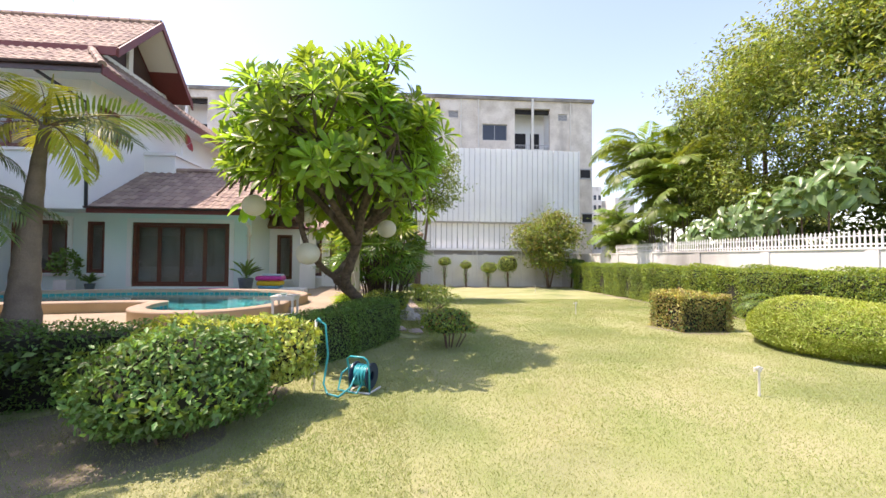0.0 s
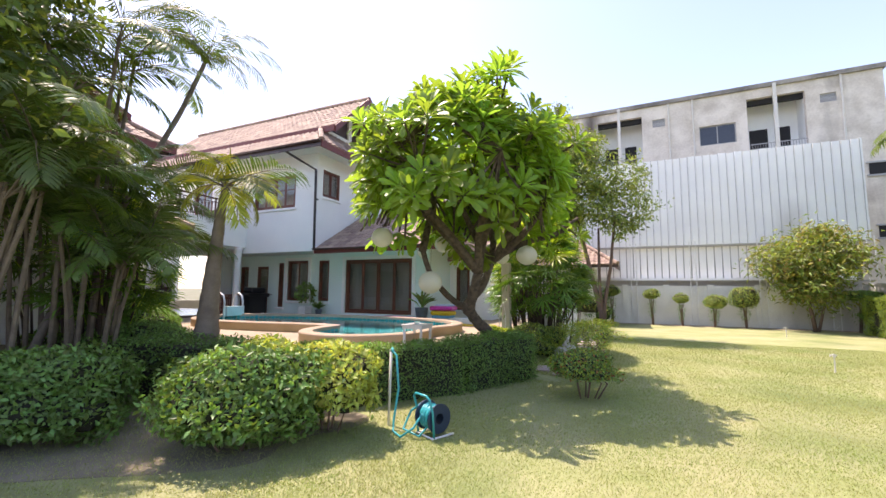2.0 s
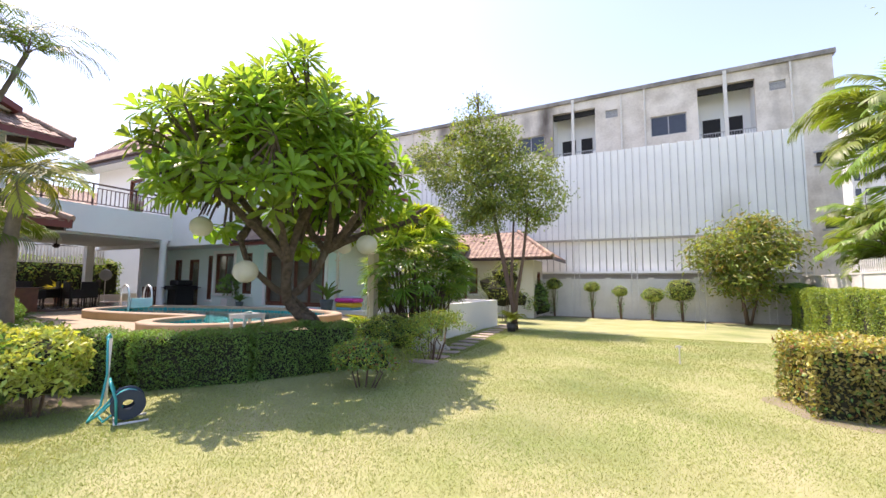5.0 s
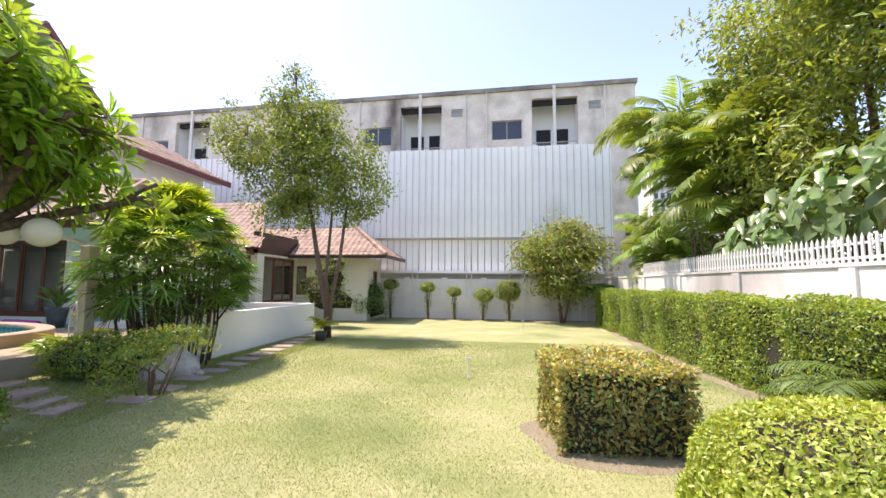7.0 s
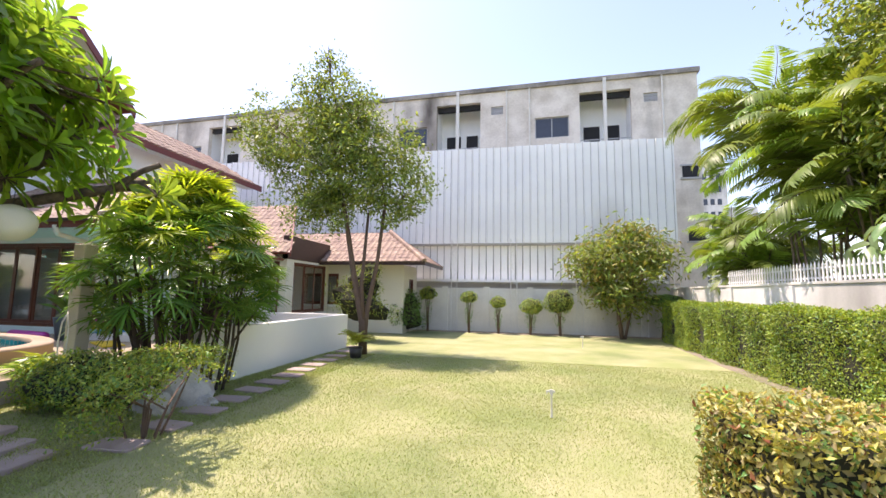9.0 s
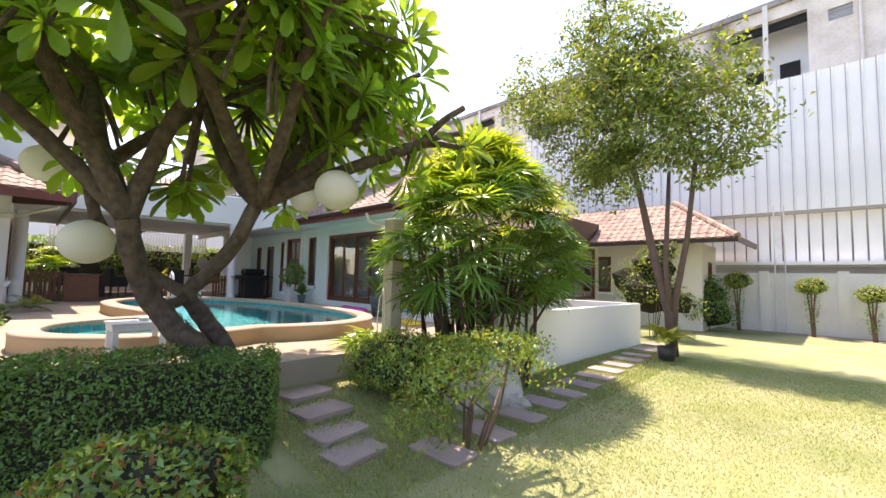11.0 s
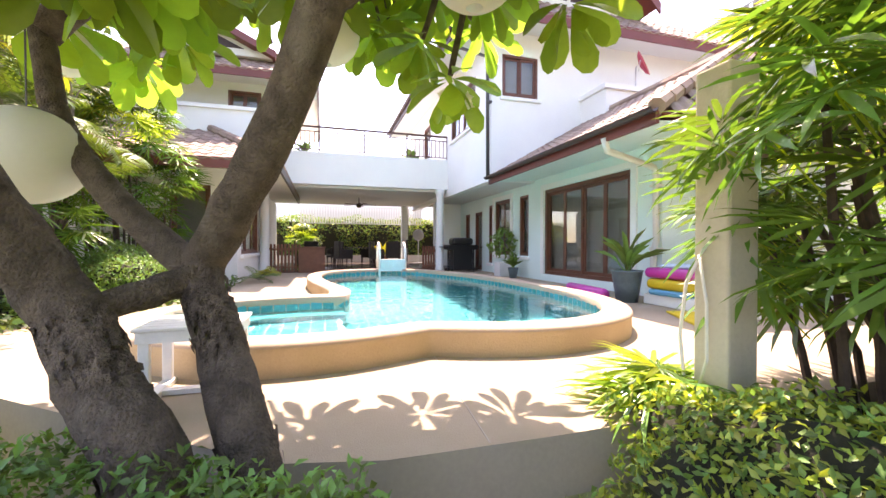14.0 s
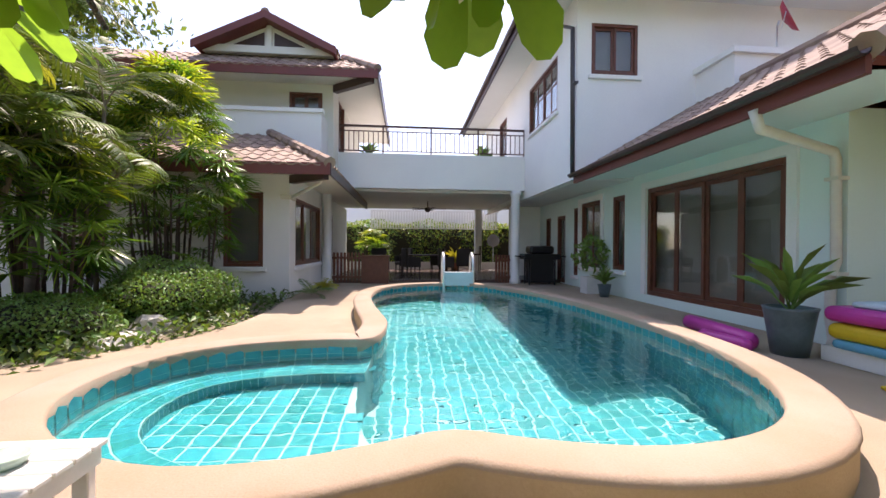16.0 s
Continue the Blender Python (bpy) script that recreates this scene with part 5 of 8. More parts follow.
# far towers
for x, y, w_, h_ in ((44, 110, 7, 34), (52, 118, 9, 24), (62, 112, 6, 20)):
    t = thing("tower_block", "pale grey tower block in the distance", "building", (x, y, 0))
    part("wall", MB().box(0, w_, 0, 8, 0, h_), CONC_W, t)
    q = MB()
    for i in range(int(h_ / 3) - 1):
        for j in range(int(w_ / 1.5)):
            q.box(0.4 + j * 1.5, 1.3 + j * 1.5, -0.03, 0.0, 2 + i * 3, 3.4 + i * 3)
    part("window", q, BGL, t, kind="stuff")

# ---- plumeria tree ----
def plumeria():
    t = thing("plumeria_tree", "large frangipani tree with two thick leaning trunks and long glossy leaves", "tree", (-0.75, 9.2, 0.2))
    o = Vector((-0.75, 9.2, 0.2))
    r = random.Random(11)
    mb = MB()

    def limb(pts, r0, r1, n=9):
        pts = [Vector(p) - o for p in pts]
        sm = []
        for i in range(len(pts) - 1):
            p0, p1, p2, p3 = pts[max(i - 1, 0)], pts[i], pts[i + 1], pts[min(i + 2, len(pts) - 1)]
            for s in range(4):
                u = s / 4
                q = 0.5 * ((2 * p1) + (p2 - p0) * u + (2 * p0 - 5 * p1 + 4 * p2 - p3) * u * u + (3 * p1 - p0 - 3 * p2 + p3) * u**3)
                sm.append(q + Vector([r.uniform(-1, 1) * r0 * 0.07 for _ in range(3)]))
        sm.append(pts[-1])
        k = len(sm)
        mb.tube(sm, [r0 + (r1 - r0) * (i / (k - 1)) ** 0.8 for i in range(k)], n, jit=0.16)
        return pts[-1] + o
    J = (-1.27, 9.03, 1.36)
    K = (-1.02, 8.72, 1.25)
    F1, F2 = (-0.76, 8.4, 2.06), (-0.86, 9.52, 2.35)
    A0, A1, B0, B1 = (-0.56, 9.3, 0.2), (-0.74, 9.02, 0.85), (-0.6, 9.48, 0.2), (-0.82, 9.27, 0.85)
    limb([A0, A1, (-0.9, 8.84, 1.06), K, (-1.0, 8.6, 1.44), (-0.88, 8.48, 1.74), F1], 0.112, 0.09, 14)
    limb([B0, B1, (-1.08, 9.14, 1.12), J, (-1.16, 9.14, 1.56), (-0.98, 9.32, 1.85), F2], 0.088, 0.078, 14)
    limb([K, (-1.12, 8.9, 1.3), J], 0.05, 0.055, 8)
    limb([J, (-1.5, 8.72, 1.58), (-1.72, 8.35, 2.0), (-1.85, 8.2, 2.5)], 0.07, 0.05, 10)
    for (a_, b_, r_) in ((A0, A1, 0.106), (B0, B1, 0.09), (A1, K, 0.1), (B1, J, 0.085)):
        A_, B_ = Vector(a_), Vector(b_)
        ax_ = (B_ - A_).normalized()
        s1 = ax_.orthogonal().normalized()
        s2 = ax_.cross(s1)
        for _ in range(190):
            u_, w_ = r.random(), r.uniform(0, 6.28)
            n_ = s1 * math.cos(w_) + s2 * math.sin(w_)
            c_ = A_.lerp(B_, u_) + n_ * (r_ * r.uniform(0.88, 0.98)) - o
            e1, e2 = ax_.cross(n_) * r.uniform(0.01, 0.022), ax_ * r.uniform(0.012, 0.034)
            k_ = n_ * r.uniform(0.005, 0.012)
            mb.quad(tuple(c_ - e1 - e2), tuple(c_ + e1 * r.uniform(0.5, 1) - e2 * 0.8 + k_ * 0.4), tuple(c_ + e1 + e2 * r.uniform(0.5, 1) + k_), tuple(c_ - e1 * 0.6 + e2 + k_ * 0.5))
    tips = []
    mains = [(F1, (-1.1, 7.85, 2.7), (-1.5, 7.3, 3.3)), (F1, (-1.4, 8.25, 2.8), (-2.2, 8.2, 3.6)), (F1, (-0.6, 8.0, 2.8), (-0.2, 7.6, 3.5)), (F1, (-0.7, 8.6, 2.8), (-0.5, 8.9, 3.5)),
             ((-1.85, 8.2, 2.5), (-1.95, 8.6, 3.0), (-2.2, 9.4, 3.8)),
             (F2, (-0.6, 10.1, 2.9), (-0.4, 10.8, 3.8)), (F2, (-0.2, 9.45, 2.85), (0.4, 9.4, 3.6)), (F2, (-1.1, 9.25, 2.8), (-1.5, 9.0, 3.8)), (F2, (-1.0, 10.0, 3.0), (-1.7, 10.6, 3.9)), (F2, (-0.4, 9.1, 2.8), (0.2, 8.5, 3.5)),
             (F2, (-0.45, 10.2, 2.75), (0.35, 10.75, 3.05))]
    C = Vector((-1.25, 8.8, 3.72))
    Rx, Ry, Rz = 2.0, 2.35, 1.98

    def grow(p, d, length, rad, level):
        q = p + d * length
        q2 = p + d * length * 0.5 + Vector((r.uniform(-1, 1), r.uniform(-1, 1), r.uniform(-0.5, 1))) * length * 0.08
        limb([p, q2, q], rad, rad * 0.75, 6)
        e = Vector(((q.x - C.x) / Rx, (q.y - C.y) / Ry, (q.z - C.z) / Rz))
        if level >= 4 or e.length > 0.68:
            tips.append((q, d))
            return
        for k in range(3 if level < 3 else 2):
            out = Vector((e.x, e.y, e.z * 0.8 + 0.25))
            nd = (d * 0.75 + out * 0.4 + Vector((r.gauss(0, 1), r.gauss(0, 1), r.gauss(0.15, 0.7))) * 0.62).normalized()
            grow(q, nd, length * r.uniform(0.72, 0.95), rad * 0.7, level + 1)
    for a, m_, b_ in mains:
        limb([a, m_, b_], 0.085, 0.06, 8)
        d = (Vector(b_) - Vector(m_)).normalized()
        for k in range(3):
            grow(Vector(b_), (d + Vector((r.gauss(0, 1), r.gauss(0, 1), r.gauss(0.2, 0.6))) * 0.6).normalized(), 0.62, 0.045, 1)
    # leaf rosettes: four upright ones and two that hang
    ros = []
    tm = (np.array([(0, 0, 0), (-0.16, 0.25, 0.05), (0, 0.27, 0.0), (0.16, 0.25, 0.05), (-0.4, 0.55, 0.04), (0, 0.56, -0.02), (0.4, 0.55, 0.04), (-0.5, 0.78, 0.0), (0, 0.8, -0.06), (0.5, 0.78, 0.0), (-0.3, 0.95, -0.07), (0, 1, -0.1), (0.3, 0.95, -0.07)]),
          np.array([(0, 3, 2), (0, 2, 1), (2, 3, 6), (2, 6, 5), (1, 2, 5), (1, 5, 4), (5, 6, 9), (5, 9, 8), (4, 5, 8), (4, 8, 7), (8, 9, 12), (8, 12, 11), (7, 8, 11), (7, 11, 10)]))
    for v_ in range(6):
        P, A, N, L, W = [], [], [], [], []
        hang = v_ > 3
        n = 15 if hang else 19
        for i in range(n):
            a = i * 2.4 + v_
            f = i / n
            el = (0.1 + 1.15 * f if hang else -0.25 + 1.45 * f) + rng.uniform(-0.13, 0.13)
            ax = np.array([math.cos(a) * math.cos(el), math.sin(a) * math.cos(el), math.sin(el)])
            nn = np.array([-math.cos(a) * math.sin(el), -math.sin(a) * math.sin(el), math.cos(el)]) * (-1 if hang else 1)
            P.append(ax * 0.03 + np.array((0, 0, 0.06 * f)))
            A.append(ax)
            N.append(nn)
            L.append(rng.uniform(0.28, 0.4) * (0.7 if i > n - 5 else 1))
            W.append(L[-1] * (0.44 if hang else 0.29))
        ros.append(leaf_mesh("leaf_rosette", np.array(P), np.array(A), np.array(N), np.array(L), np.array(W), PLUM_O, tm))
    # twigs that carry the dome of rosettes
    lim = [(q, d) for q, d in tips if ((q.x - C.x) / Rx) ** 2 + ((q.y - C.y) / Ry) ** 2 + ((q.z - C.z) / Rz) ** 2 < 0.95]
    r.shuffle(lim)
    lim = lim[:110]
    base = lim[:]
    for k in range(400):
        z_ = 1 - 1.4 * (k + 0.5) / 400
        a_ = k * 2.39996
        h_ = math.sqrt(max(0, 1 - z_ * z_))
        f_ = (1 + 0.09 * math.sin(3 * a_ + 4 * z_) + 0.07 * math.sin(5 * a_ - 3)) * (1 - 0.22 * r.random() ** 2)
        q = C + Vector((Rx * h_ * math.cos(a_) * f_, Ry * h_ * math.sin(a_) * f_, Rz * z_ * f_))
        if (q.z < 2.95 and (q.x < -1.2 or r.random() < 0.6)) or noise.noise(q * 1.15 + Vector((5, 0, 0))) < -0.25:
            continue
        q += Vector((r.gauss(0, 0.13), r.gauss(0, 0.13), r.gauss(0, 0.13)))
        near = min(base, key=lambda w_: (w_[0] - q).length)[0]
        out = Vector((h_ * math.cos(a_), h_ * math.sin(a_), z_ * 0.8 + 0.35)).normalized()
        if (near - q).length < 1.3:
            limb([near, near.lerp(q, 0.5) - out * 0.08, q], 0.022, 0.018, 5)
        lim.append((q, out))
    # keep them inside the crown's outline and add hanging sprays near the path
    extra = [(Vector(p), Vector(d)) for p, d in (((-1.87, 10.27, 2.55), (0.1, 0.05, -1)), ((-2.0, 10.12, 2.82), (-0.2, -0.2, -1)), ((-1.25, 8.95, 2.72), (-0.3, 0.3, -1)), ((-2.6, 8.55, 2.95), (0.1, 0.1, -1)), ((-0.86, 8.8, 2.42), (0.1, 0, -1)), ((-1.0, 8.9, 2.5), (-0.2, 0.3, -0.9)), ((-2.85, 8.2, 2.85), (0.2, 0.1, -0.9)), ((-1.4, 10.8, 2.85), (0.3, 0.2, -0.8)), ((-2.2, 8.1, 2.75), (0.4, 0.3, -0.5)), ((0.1, 10.75, 2.75), (0.4, 0.2, -0.3)), ((-1.7, 9.4, 2.95), (0.2, 0.0, -0.9)), ((-2.4, 9.9, 3.1), (0.1, 0.1, -1)), ((0.75, 11.0, 3.0), (0.8, 0.2, 0.1)))]
    for q, d in extra:
        e_ = min((Vector(m_[2]) for m_ in mains), key=lambda w_: (w_ - q).length)
        limb([e_, e_.lerp(q, 0.6) + Vector((0, 0, 0.12)), q], 0.035, 0.02, 6)
    part("trunk", mb, BARK, t, smooth=True)
    lim = [(q, d) for q, d in lim if not (q.z < 3.2 and q.x > 0.15 and q.y < 9.6) and not (q.x < -1.1 and q.z < 2.07 - 0.68 * (q.x + 0.9))]
    for q, d in lim + extra:
        hangs = (q, d) in extra and d.z < -0.45
        o_ = new("leaf_rosette", ros[4 + r.randrange(2) if hangs else r.randrange(4)])
        o_.parent = t
        dd = (d + Vector((0, 0, 0.35))).normalized() if (q, d) not in extra else d.normalized()
        o_.matrix_basis = Matrix.Translation(q - o) @ dd.to_track_quat("Z", "Y").to_matrix().to_4x4() @ pose(0, 0, 0, 0, 0, r.uniform(0, 360)) @ Matrix.Scale(r.uniform(0.9, 1.15), 4)
    # white blossoms in small bunches at some tips
    petals = (np.array([(0, 0, 0), (-0.4, 0.5, 0.05), (0.4, 0.5, 0.05), (0, 1, -0.1)]), np.array([(0, 2, 1), (1, 2, 3)]))
    P, A, N = [], [], []
    for b in range(7):
        c = np.array(tuple(Vector((r.gauss(0, 0.05), r.gauss(0, 0.05), r.uniform(-0.04, 0.06)))))
        face = unit(1)[0] + np.array((0, 0, 1.2))
        face /= np.linalg.norm(face)
        u_ = np.cross(face, (1, 0, 0))
        w_ = np.cross(face, u_)
        for k in range(5):
            a_ = k * 1.2566
            P.append(c)
            A.append(u_ * math.cos(a_) + w_ * math.sin(a_) + face * 0.3)
            N.append(face)
    bunch = leaf_mesh("flower_bunch", np.array(P), np.array(A), np.array(N), 0.045, 0.038, PETAL, petals)
    crown = sorted(lim, key=lambda w_: -w_[0].z)
    for q in [w_[0] for w_ in crown[::23]][:12] + [Vector((-1.85, 10.32, 2.36))]:
        o_ = new("flower_bunch", bunch)
        o_.parent = t
        o_.matrix_basis = Matrix.Translation(q - o + Vector((0, 0, 0.16 if q.z > 2.5 else 0))) @ pose(0, 0, 0, 0, 0, r.uniform(0, 360))
    return t


PLUM_O = leaf("plumeria_leaf_piece", (0.17, 0.29, 0.035), (0.11, 0.2, 0.03), transl=0.55, rough=0.33, rnd=0.3)
for _n in PLUM_O.node_tree.nodes:
    if _n.type == "MIX" and _n.blend_type == "MULTIPLY":
        _n.inputs[7].default_value = (2.3, 2.0, 1.2, 1)
PETAL = mat("white_blossom_petal", (0.85, 0.84, 0.74), 0.6, bump=0, transl=0.3, backcol=(1, 1, 0.9))
plumeria()
for i, (x, y, z, s) in enumerate([(-1.69, 8.23, 1.87, 0.23), (-0.23, 10.1, 2.51, 0.23), (-0.78, 10.02, 2.48, 0.17), (-2.0, 9.52, 2.76, 0.2), (-2.6, 7.9, 2.75, 0.21)]):
    t = thing("paper_lantern", "round white paper lantern hanging from the frangipani" if i else "round white paper lantern hanging low beside the forked trunk", "lantern", (x, y, z - s * 0.93), group="paper lanterns")
    mb = MB()
    prof = []
    for k in range(25):
        a = math.pi * k / 24
        rr = s * math.sin(a) * (1 - 0.012 * (k % 2)) + 0.001
        prof.append((max(rr, 0.035) if 0 < k < 24 else 0.03, s * 0.93 - s * 0.93 * math.cos(a)))
    mb.lathe(prof, 28)
    part("shade", mb, LANT, t, smooth=True)
    part("cord", MB().tube([(0, 0, 2 * s * 0.93), (0.01, 0, 2 * s + 0.45)], 0.004, 4), PIPE_D, t)

# ---- palms ----
def frond_mesh(name, length, n, leaf_len, arch, material, droop=0.5, w=0.035, vee=0.5):
    pts = []
    for i in range(n + 1):
        s = i / n
        ang = arch[0] + (arch[1] - arch[0]) * s
        if i == 0:
            p = np.zeros(3)
        else:
            p = pts[-1] + np.array([math.cos(ang), 0, math.sin(ang)]) * length / n
        pts.append(p)
    P, A, N, L = [], [], [], []
    for i in range(max(2, n // 7), n + 1):
        s = i / n
        ang = arch[0] + (arch[1] - arch[0]) * s
        tg = np.array([math.cos(ang), 0, math.sin(ang)])
        up = np.array([-math.sin(ang), 0, math.cos(ang)])
        for sg in (-1, 1):
            a = tg * (0.45 + 0.5 * s) + np.array([0, sg * 1.0, 0]) + up * vee * (1 - s) + np.array([0, 0, -droop * rng.uniform(0.5, 1.3)])
            P.append(pts[i])
            A.append(a)
            N.append(up + rng.normal(size=3) * 0.15)
            L.append(leaf_len * (math.sin(math.pi * (0.12 + 0.8 * s)) ** 0.6) * rng.uniform(0.85, 1.1))
    L = np.array(L)
    tm = (np.array([(0, 0, 0), (-0.5, 0.3, 0.0), (0.5, 0.3, 0.0), (0, 0.35, 0.02), (-0.35, 0.7, -0.06), (0.35, 0.7, -0.06), (0, 1, -0.22)]),
          np.array([(0, 2, 3), (0, 3, 1), (3, 2, 5), (3, 5, 4), (3, 4, 1), (4, 5, 6)]))
    return leaf_mesh(name, np.array(P), np.array(A), np.array(N), L, w, material, tm), pts


def stalk(pts, r=0.012):
    return MB().tube([tuple(p) for p in pts[:: max(1, len(pts) // 8)]], [r, r * 0.9, r * 0.8, r * 0.7, r * 0.6, r * 0.5, r * 0.4, r * 0.3, r * 0.25, r * 0.2][: len(pts[:: max(1, len(pts) // 8)])], 5)


FR = {}


def frond_kit(key, *a, **k):
    me, pts = frond_mesh("frond", *a, **k)
    st = mesh_of("stalk", stalk(pts), CANE)
    FR[key] = (me, st)


frond_kit("areca1", 1.9, 44, 0.48, (1.25, -0.35), LF_PALM, droop=0.35, w=0.028)
frond_kit("areca2", 1.6, 42, 0.43, (1.0, -0.8), LF_PALM, droop=0.5, w=0.028)
LF_PALM_B = leaf("bright_palm_leaf", (0.26, 0.36, 0.08), (0.14, 0.23, 0.05), transl=0.4, rnd=0.35)
frond_kit("areca_b", 1.8, 40, 0.52, (1.2, -0.6), LF_PALM_B, droop=0.45, w=0.045)
frond_kit("tall", 1.8, 30, 0.5, (0.9, -1.2), LF_PALM, droop=0.8, w=0.022)
frond_kit("small_y", 1.15, 30, 0.5, (1.0, -0.3), LF_YPALM, droop=0.25, w=0.032, vee=0.7)
frond_kit("small_g", 1.3, 30, 0.45, (0.55, -0.35), LF_PALM, droop=0.35, w=0.03, vee=0.7)
frond_kit("old", 1.0, 26, 0.42, (0.2, -1.6), LF_YPALM, droop=0.9, w=0.028)


def add_frond(t, key, at, az, tilt=0.0, s=1.0):
    me, st = FR[key]
    m = Matrix.Translation(at) @ pose(0, 0, 0, 0, 0, az) @ pose(0, 0, 0, random.uniform(-25, 25), -tilt, 0) @ Matrix.Scale(s, 4)
    for nm, d in (("frond", me), ("stalk", st)):
        o = new(nm, d)
        o.parent = t
        o.matrix_basis = m


def palm(name, label, at, trunk, radii, keys, n, s=1.0, tilt=(-10, 35), group="", mat_=None, seg=12):
    t = thing(name, label, "palm tree", at, group)
    pts = [Vector(p) for p in trunk]
    fine, rad = [], []
    K = 26
    for i in range(K + 1):
        u = i / K * (len(pts) - 1)
        j = min(int(u), len(pts) - 2)
        f = u - j
        fine.append(pts[j].lerp(pts[j + 1], f))
        rad.append((radii[j] + (radii[j + 1] - radii[j]) * f) * (1.05 if i % 2 else 0.97))
    part("trunk", MB().tube(fine, rad, seg), mat_ or BARK_P, t, smooth=True)
    for i in range(n):
        add_frond(t, random.choice(keys), pts[-1] - Vector((0, 0, 0.05 * random.random())), i * 137.5 + random.uniform(-15, 15), random.uniform(*tilt), s * random.uniform(0.85, 1.1))
    return t


# small palm at the pool's edge
pt = palm("small_palm", "small palm with a swollen grey ringed trunk and yellowing fronds", (-4.75, 5.85, 0.4),
          [(0, 0, 0), (0.02, 0, 0.8), (0.05, 0.02, 1.7), (0.12, 0.05, 2.7), (0.18, 0.06, 3.1)], [0.25, 0.17, 0.12, 0.075, 0.06], ["small_y"], 4, 0.95, (-25, 0))
for a, k_, tl, s_ in ((5, "small_g", 0, 1.25), (170, "small_g", 5, 1.35), (190, "small_g", -5, 1.2), (350, "small_g", -15, 1.0), (80, "small_y", -25, 0.9), (300, "small_y", 0, 0.9), (250, "old", 0, 1.0), (330, "old", -10, 1.0), (40, "old", -5, 0.9), (120, "small_g", 0, 1.1)):
    add_frond(pt, k_, Vector((0.18, 0.06, 3.1)), a, tl, s_)
part("spear_leaf", MB().tube([(0.18, 0.06, 3.05), (0.2, 0.06, 3.4), (0.25, 0.06, 3.8)], [0.04, 0.03, 0.005], 6), LF_YPALM, pt)

# tall slim palm leaning right among the dark trees
palm("slim_palm", "tall slim leaning palm with arching feathery fronds", (-6.75, 4.2, 0.1), [(0, 0, 0), (0.2, 0.4, 1.5), (0.5, 1.0, 3.0), (0.8, 1.7, 5.0), (0.95, 2.0, 6.1)], [0.07, 0.06, 0.05, 0.045, 0.04], ["tall"], 13, 0.95, (-5, 50))
palm("slim_palm", "slim palm behind the leaning one", (-8.0, 4.0, 0.1), [(0, 0, 0), (0.1, 0.3, 2.0), (0.3, 0.7, 5.2)], [0.07, 0.06, 0.045], ["tall"], 11, 0.8, (-5, 50))


def areca(name, label, at, canes, h, spread, n_f, s=1.0, group="", keys=("areca1", "areca2"), r=0.032):
    t = thing(name, label, "palm clump", at, group)
    tops = []
    for i in range(canes):
        c = MB()
        a, q = random.uniform(0, 6.28), random.uniform(0.05, 0.45) * spread
        lean = random.uniform(0.1, 0.6) * spread
        hh = h * random.uniform(0.55, 1.05)
        p0 = (q * math.cos(a), q * math.sin(a), -0.05)
        p1 = ((q + lean) * math.cos(a), (q + lean) * math.sin(a), hh)
        pm_ = ((q + lean * 0.35) * math.cos(a), (q + lean * 0.35) * math.sin(a), hh * 0.5)
        c.tube([p0, pm_, p1], [r * 1.3, r, r * 0.8], 7)
        part("cane", c, CANE, t)
        tops.append(Vector(p1))
    for p in tops:
        for k in range(n_f):
            add_frond(t, random.choice(keys), p - Vector((0, 0, 0.1)), random.uniform(0, 360), random.uniform(-25, 35), s * random.uniform(0.8, 1.15))
    return t


# bamboo-like trunks and palms before the smaller house
areca("areca_palm", "tall clump of feathery areca palms with bare dark canes", (-5.6, 3.2, 0.0), 7, 4.2, 1.1, 6, 1.0)
areca("areca_palm", "tall clump of feathery areca palms before the white wall", (-7.6, 5.0, 0.1), 8, 3.8, 1.2, 5, 1.0)
areca("areca_palm", "tall clump of palms deep in the shaded corner", (-8.3, 1.6, 0.0), 9, 4.6, 1.5, 6, 1.1)
areca("areca_palm", "young palm clump in shade", (-6.5, 0.2, 0.0), 6, 3.2, 1.2, 6, 1.0)
areca("areca_palm", "slender grey-trunked palm clump beside the clipped domes", (-7.6, 3.4, 0.3), 9, 6.2, 1.2, 5, 1.1)
areca("areca_palm", "slender palm clump against the garden side of the terrace", (-6.4, 4.6, 0.3), 6, 5.6, 0.9, 5, 1.0)


def fan_meshes(material):
    out = []
    for v_ in range(3):
        P, A, N, L = [], [], [], []
        n = 15
        for i in range(n):
            a = math.radians(-150 + 300 * i / (n - 1)) + rng.uniform(-0.05, 0.05)
            ax = np.array([math.sin(a), math.cos(a), -0.04 - 0.12 * rng.random()])
            P.append((0, 0, 0))
            A.append(ax)
            N.append(np.array([0, 0, 1]) + rng.normal(size=3) * 0.15)
            L.append(rng.uniform(0.33, 0.42) * (0.82 + 0.18 * math.cos(a)))
        tm = (np.array([(0, 0, 0), (-0.5, 0.35, 0.02), (0.5, 0.35, 0.02), (0, 0.4, -0.02), (-0.4, 0.8, -0.05), (0.4, 0.8, -0.05), (0, 1, -0.13)]),
              np.array([(0, 2, 3), (0, 3, 1), (3, 2, 5), (3, 5, 4), (3, 4, 1), (4, 5, 6)]))
        out.append(leaf_mesh("fan_leaf", np.array(P, float), np.array(A), np.array(N), np.array(L), 0.028, material, tm))
    return out


# three fans in the sunlit colour, then three in the shaded one
FANS = fan_meshes(LF_FAN) + fan_meshes(LF_FAN_SHADE)


CANE_D = mat("dark_fibrous_cane", (0.075, 0.05, 0.035), 0.9, (0.03, 0.02, 0.015), 9, 60, 0.5)


